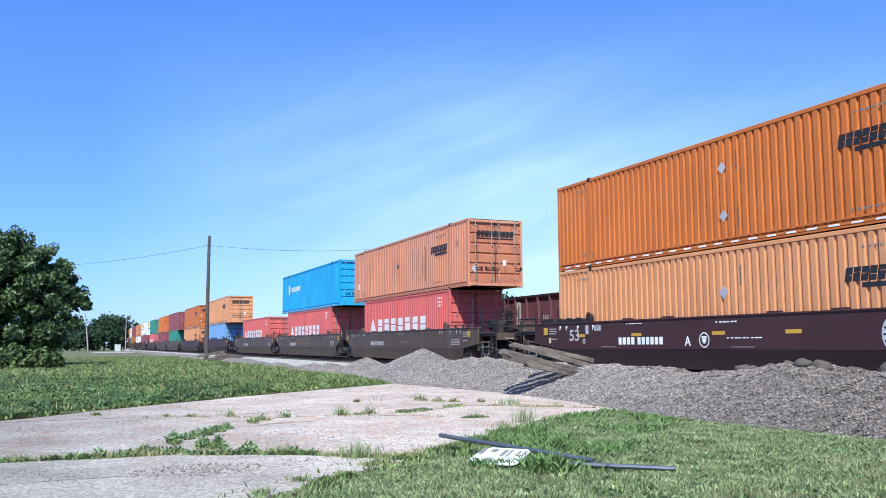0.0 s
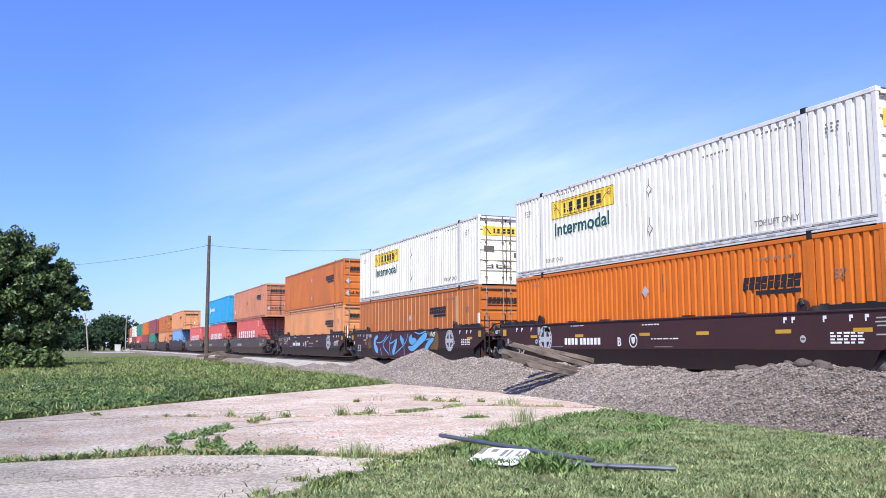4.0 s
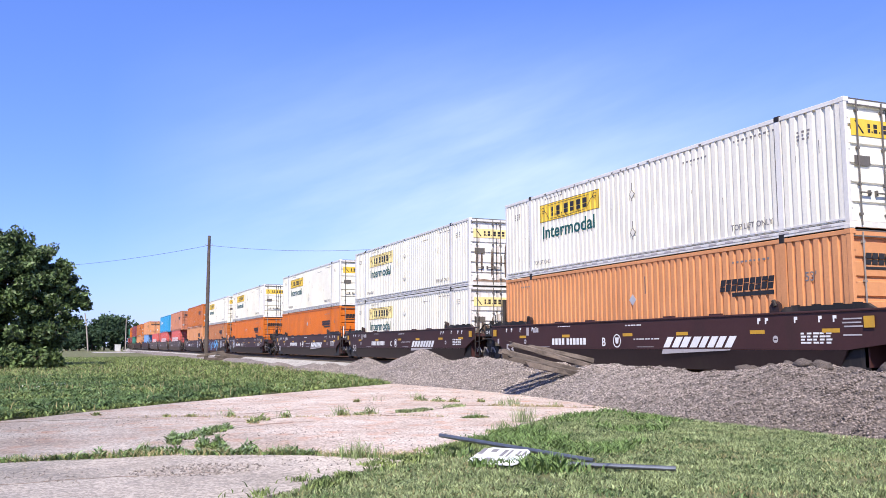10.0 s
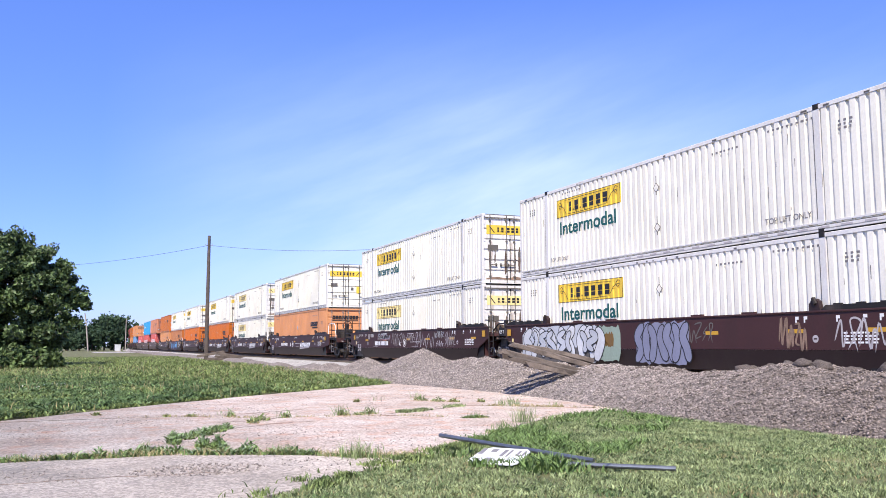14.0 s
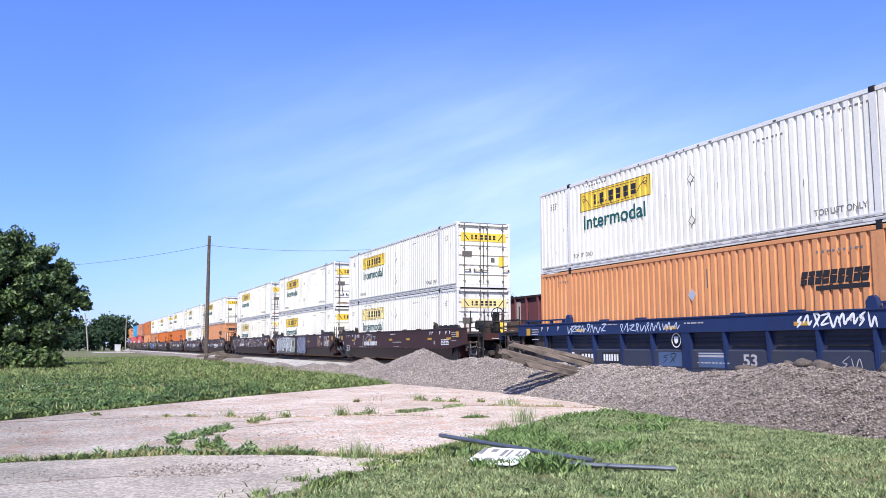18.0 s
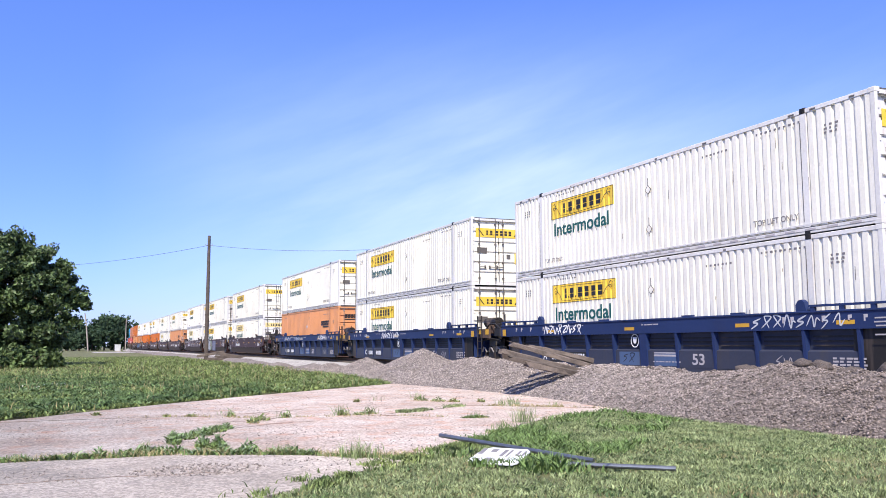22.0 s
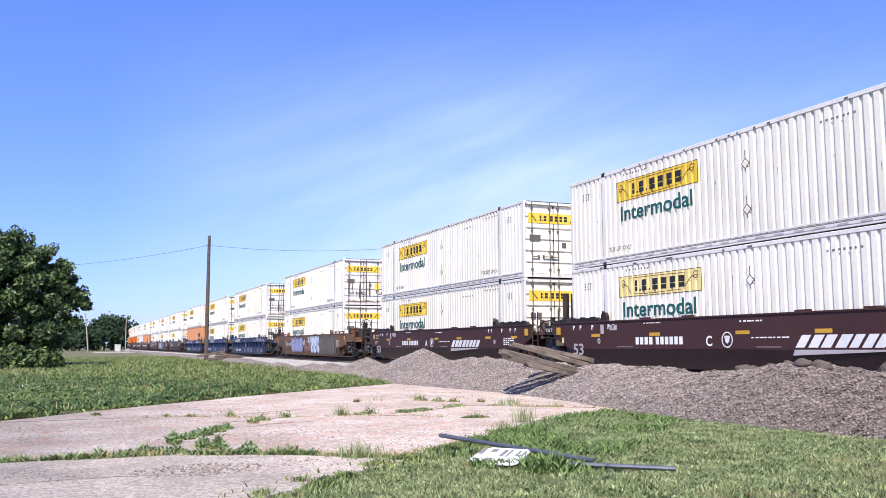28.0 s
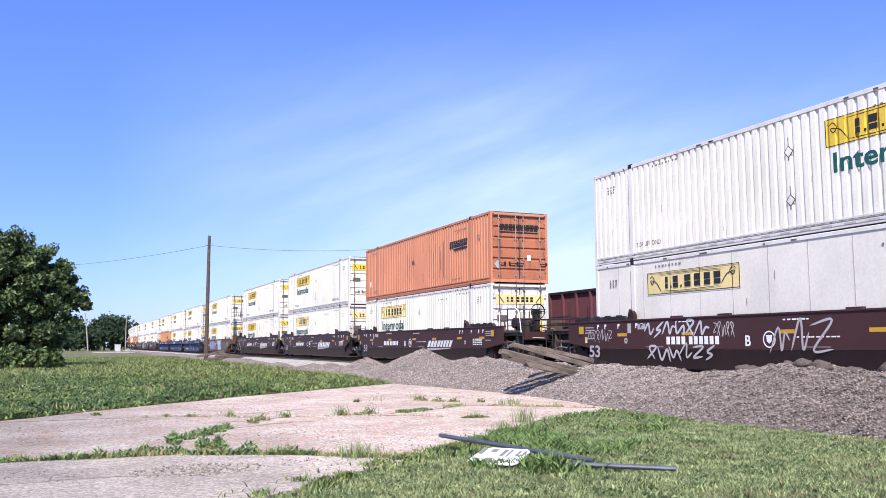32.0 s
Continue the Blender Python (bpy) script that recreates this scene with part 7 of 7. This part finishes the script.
def wire(a, b, sag):
    bm = bmesh.new()
    a, b = Vector(a), Vector(b)
    tube(bm, [a.lerp(b, i / 24) - Vector((0, 0, sag * 4 * (i / 24) * (1 - i / 24))) for i in range(25)], 0.019, 5)
    return tagged(new("overhead_wire", finish("overhead_wire", bm, "wire")), "thin sagging overhead wire between poles", "wire", "overhead wires")


wire((11.95, 87.3, 11.2), (33.8, 74.7, 11.2), 0.75)
wire((11.95, 87.3, 11.2), (-7.6, 121.0, 11.2), 0.55)

# ================= standing hopper cars on the second track =================


def hopper_car(y0, y1, height, m_label):
    c = thing("hopper_car", m_label, "railway car", "standing hopper cars", pose(TRACK_X + FAR_SIDE, (y0 + y1) / 2, RAIL_Z))
    hl = (y1 - y0) / 2
    for s in (-1, 1):
        bm = bmesh.new()
        prism(bm, [(-hl, height), (-hl, height - 0.42), (-hl + 1.3, 1.25), (hl, 1.25), (hl, height)] if s < 0 else [(-hl, height), (-hl, 1.25), (hl, 1.25), (hl, height)], "x", s * 1.52 - 0.03, s * 1.52 + 0.03)
        part("side_wall", bm, "hopper", c)
        part("top_rail", B((s * 1.56 - 0.09, s * 1.56 + 0.09, -hl - 0.05, hl + 0.05, height - 0.02, height + 0.10)), "maroon_low", c, bevel=0.01)
        part("side_sill", B((s * 1.52 - 0.07, s * 1.52 + 0.07, -hl - 0.6, hl + 0.6, 1.02, 1.27)), "hopper", c)
        n = int(2 * hl / 1.08)
        for i in range(n + 1):
            y = -hl + 2 * hl * i / n
            bm = bmesh.new()
            prism(bm, [(s * 1.55, 1.25), (s * 1.63, 1.25), (s * 1.67, height), (s * 1.55, height)], "y", y - 0.05, y + 0.05)
            part("side_stake", bm, "hopper", c)
        for y in (-hl + 0.3, hl - 0.3):
            ladder(c, s * 1.70, y - 0.22, y + 0.22, 0.9, height, 7, "hopper")
    for e in (-1, 1):
        bm = bmesh.new()
        prism(bm, [(e * hl, height), (e * (hl - 0.06), height), (e * (hl - 1.5), 1.1), (e * (hl - 1.4), 1.1)], "x", -1.5, 1.5)
        part("slope_sheet", bm, "hopper", c)
        for x in (-1.35, -0.45, 0.45, 1.35):
            part("end_post", B((x - 0.05, x + 0.05, e * hl - 0.05, e * hl + 0.05, 1.2, height)), "maroon_low", c)
        part("end_beam", B((-1.5, 1.5, e * (hl + 0.5) - 0.1, e * (hl + 0.5) + 0.1, 0.95, 1.25)), "hopper", c)
        wheel_truck(c, e * (hl - 1.1))
        bm = bmesh.new()
        tube(bm, [(0, e * (hl + 0.6), 0.87), (0, e * (hl + 1.0), 0.87)], 0.12, 8)
        part("coupler", bm, "rail", c)
    bm = bmesh.new()
    tube(bm, [(-1.5, -hl - 0.35, 1.2), (-1.5, -hl + 0.05, height - 0.5), (-1.45, -hl + 0.35, height - 0.1)], 0.035, 6)
    part("end_brace", bm, "steel", c, "pale bent steel brace")
    part("end_platform", B((-1.5, 1.5, -hl - 0.5, -hl + 1.3, 1.02, 1.08)), "black", c)
    part("grey_panel", B((-1.575, -1.555, hl - 1.55, hl - 0.95, 1.7, 2.85)), "mark_grey", c, "grey steel panel on the side")
    for q in (-2.2, 2.2):
        bm = bmesh.new()
        prism(bm, [(q - 1.8, 1.25), (q + 1.8, 1.25), (q + 0.5, 0.35), (q - 0.5, 0.35)], "x", -1.35, 1.35)
        part("hopper_bay", bm, "hopper", c)
    bm = bmesh.new()
    word_shapes(bm, 1.9, 1.1, 1.95, 2.15, -1.555, 4, gap=0.5)
    word_shapes(bm, 1.9, 0.9, 1.55, 1.72, -1.555, 6, gap=0.5)
    tagged(part("number_strip", bm, "mark_grey", c, "pale bars in place of a number"), kind="stuff")
    return c


hopper_car(27.9, 39.2, 3.02, "low chalky maroon ribbed open hopper car standing on the second track")
hopper_car(13.2, 26.9, 3.30, "chalky maroon ribbed open hopper car standing on the second track")

ch = thing("chimney", "dark sooty brick chimney with a flared cap", "chimney", at=pose(45.5, 39.1, 0))
part("shaft", B((-0.27, 0.27, -0.27, 0.27, -0.05, 8.5)), "brick", ch, bevel=0.03)
part("cap", B((-0.38, 0.38, -0.38, 0.38, 8.45, 8.62), (-0.28, 0.28, -0.28, 0.28, 8.62, 8.95)), "brick", ch, bevel=0.03)

# ================= heap of old sleepers on the berm =================


def old_sleeper(x, y, z, rz, ry, length, w=0.21, h=0.155, roll=0.0):
    bm = bmesh.new()
    rnd = random.Random(int(x * 1000 + y * 77))
    n = 8
    rings = []
    for i in range(n + 1):
        q = length * i / n
        k = 1 - (0.30 * rnd.random() if i in (0, n) else 0.06 * rnd.random())
        rings.append([bm.verts.new((q + (rnd.uniform(-0.12, 0.08) if i in (0, n) else 0), a * w / 2 * k + rnd.uniform(-0.014, 0.014), b * h / 2 * k + rnd.uniform(-0.014, 0.014))) for a, b in ((-1, -0.8), (-0.85, -1), (0.85, -1), (1, -0.8), (1, 0.8), (0.85, 1), (-0.85, 1), (-1, 0.8))])
    for a, b in zip(rings, rings[1:]):
        for k in range(8):
            bm.faces.new((a[k], a[(k + 1) % 8], b[(k + 1) % 8], b[k]))
    bm.faces.new(rings[0][::-1])
    bm.faces.new(rings[-1])
    me = finish("old_sleeper", bm, "old_tie")
    ob = tagged(new("old_sleeper", me), "weathered grey-brown wooden sleeper lying on the gravel heap", "railway sleeper", "heap of sleepers")
    ob.matrix_basis = pose(x, y, z, roll, ry, rz)
    return ob


def sleeper_from(a, b, roll, w=0.23, h=0.135):
    """A sleeper lying from a to b."""
    d = Vector(b) - Vector(a)
    return old_sleeper(*a, math.degrees(math.atan2(d.y, d.x)), -math.degrees(math.asin(d.z / d.length)), d.length, w, h, roll)


for (x, y, z), (dx, dy, dz), roll in (((11.19, 21.70, 1.42), (2.45, -0.42, -0.66), 5), ((10.82, 21.45, 1.21), (2.40, -0.30, -0.60), -4), ((10.92, 21.20, 1.03), (2.35, -0.38, -0.52), 9), ((11.35, 21.05, 0.87), (2.2, -0.20, -0.46), 3),
                                      ((12.04, 22.20, 1.34), (1.85, -0.45, -0.42), -8), ((11.05, 21.95, 1.10), (2.3, -0.15, -0.50), 12)):
    a, b = (x, y, z), (x + dx, y + dy, z + dz)
    sleeper_from(a, b, roll)
for x, y, z, rz, ry in ((10.7, 84.0, 0.42, 12, -9), (12.3, 82.5, 0.28, -8, 6), (12.0, 81.6, 0.45, 10, 5), (12.5, 83.0, 0.66, -14, 8), (11.2, 80.9, 0.22, 30, 2)):
    old_sleeper(x, y, z, rz, ry, 2.6, 0.28, 0.24)

# ================= fallen sign and its posts =================
fs_thing = thing("fallen_sign", "fallen white sign on a long galvanised pipe lying in the grass", "sign")


def lay(parent, name, a, b, r, material, label):
    bm = bmesh.new()
    tube(bm, [a, b], r, 12)
    return part(name, bm, material, parent, label)


lay(fs_thing, "pipe", (4.53, 10.85, 0.21), (5.55, 8.72, 0.075), 0.028, "galv", "long galvanised steel pipe")
bm = bmesh.new()
prism(bm, [(-0.26, -0.25), (0.26, -0.25), (0.315, -0.19), (0.315, 0.19), (0.26, 0.25), (-0.20, 0.25), (-0.29, 0.17), (-0.315, -0.19)], "z", -0.006, 0.006)
bmesh.ops.bevel(bm, geom=bm.verts[:], offset=0.002, segments=1)
SIGN_POSE = Matrix.Translation((4.64, 9.32, 0.105)) @ Matrix.Rotation(radians(-52), 4, "Z") @ Matrix.Rotation(radians(14), 4, "X")
plate = part("sign_plate", bm, "sign", fs_thing, "scuffed white sign plate with dark bars")
plate.matrix_basis = SIGN_POSE
bm = bmesh.new()
for x0, x1, y0, y1 in ((-0.29, -0.23, 0.02, 0.20), (-0.16, -0.08, 0.10, 0.20), (0.00, 0.05, -0.02, 0.20), (0.08, 0.11, -0.02, 0.20), (0.19, 0.22, 0.02, 0.18), (0.26, 0.29, 0.02, 0.18), (0.22, 0.26, 0.02, 0.06), (-0.28, -0.18, -0.16, -0.12), (-0.12, -0.04, -0.18, -0.08), (0.04, 0.12, -0.16, -0.10)):
    box(bm, x0, x1, y0, y1, 0.007, 0.0085)
part("worn_writing", bm, "ink_thin", plate, "grey bars of worn writing")
post2 = thing("loose_pipe", "galvanised steel pipe lying flat in the lawn", "pipe")
lay(post2, "pipe", (5.05, 8.84, 0.06), (6.10, 7.95, 0.05), 0.028, "galv", "")

# ================= far objects by the line =================
cab = thing("signal_cabinet", "pale grey trackside signal cabinet far down the line", "cabinet", at=pose(10.6, 238.0, 0))
part("body", B((-0.7, 0.7, -0.5, 0.5, 0.2, 1.75)), "cabinet", cab, bevel=0.05)
part("plinth", B((-0.8, 0.8, -0.6, 0.6, -0.1, 0.2)), "concrete_grey", cab)
part("roof", B((-0.8, 0.8, -0.6, 0.6, 1.75, 1.85)), "cabinet", cab)
tagged(sheet("gravel_road", np.linspace(4.0, 13.4, 12), np.linspace(188, 224, 8), lambda x, y: 0.06 + 0.03 * fbm(x, y, 0.4), "ballast"), "pale gravel crossing road far down the line", "road", kind="structure")


# ================= movement =================
def motions():
    times = [float(t) for t in range(33)]
    for ob, centre, z in MOVERS:
        walk(ob, [(t, on_line(centre + d, z)) for t, d in zip(times, TRAVEL_S)])
    # wheels roll with the way travelled; alike wheels share their keys
    turned = {}
    ticks = [k / FPS for k in range(32 * FPS + 1)]
    for ob, _, _ in MOVERS:
        for wheel in [o for o in ob.children_recursive if o.name.startswith("wheelset")]:
            q = round(wheel.location.y, 2)
            if q not in turned:
                walk(wheel, [(t, Matrix.Translation((0, q, 0.46)) @ Matrix.Rotation(-float(np.interp(t, TRAVEL_T, TRAVEL_S)) / 0.46, 4, "X")) for t in ticks])
                turned[q] = wheel.animation_data
            else:
                wheel.rotation_mode = "QUATERNION"
                wheel.animation_data_create()
                wheel.animation_data.action = turned[q].action
                wheel.animation_data.action_slot = turned[q].action_slot


motions()
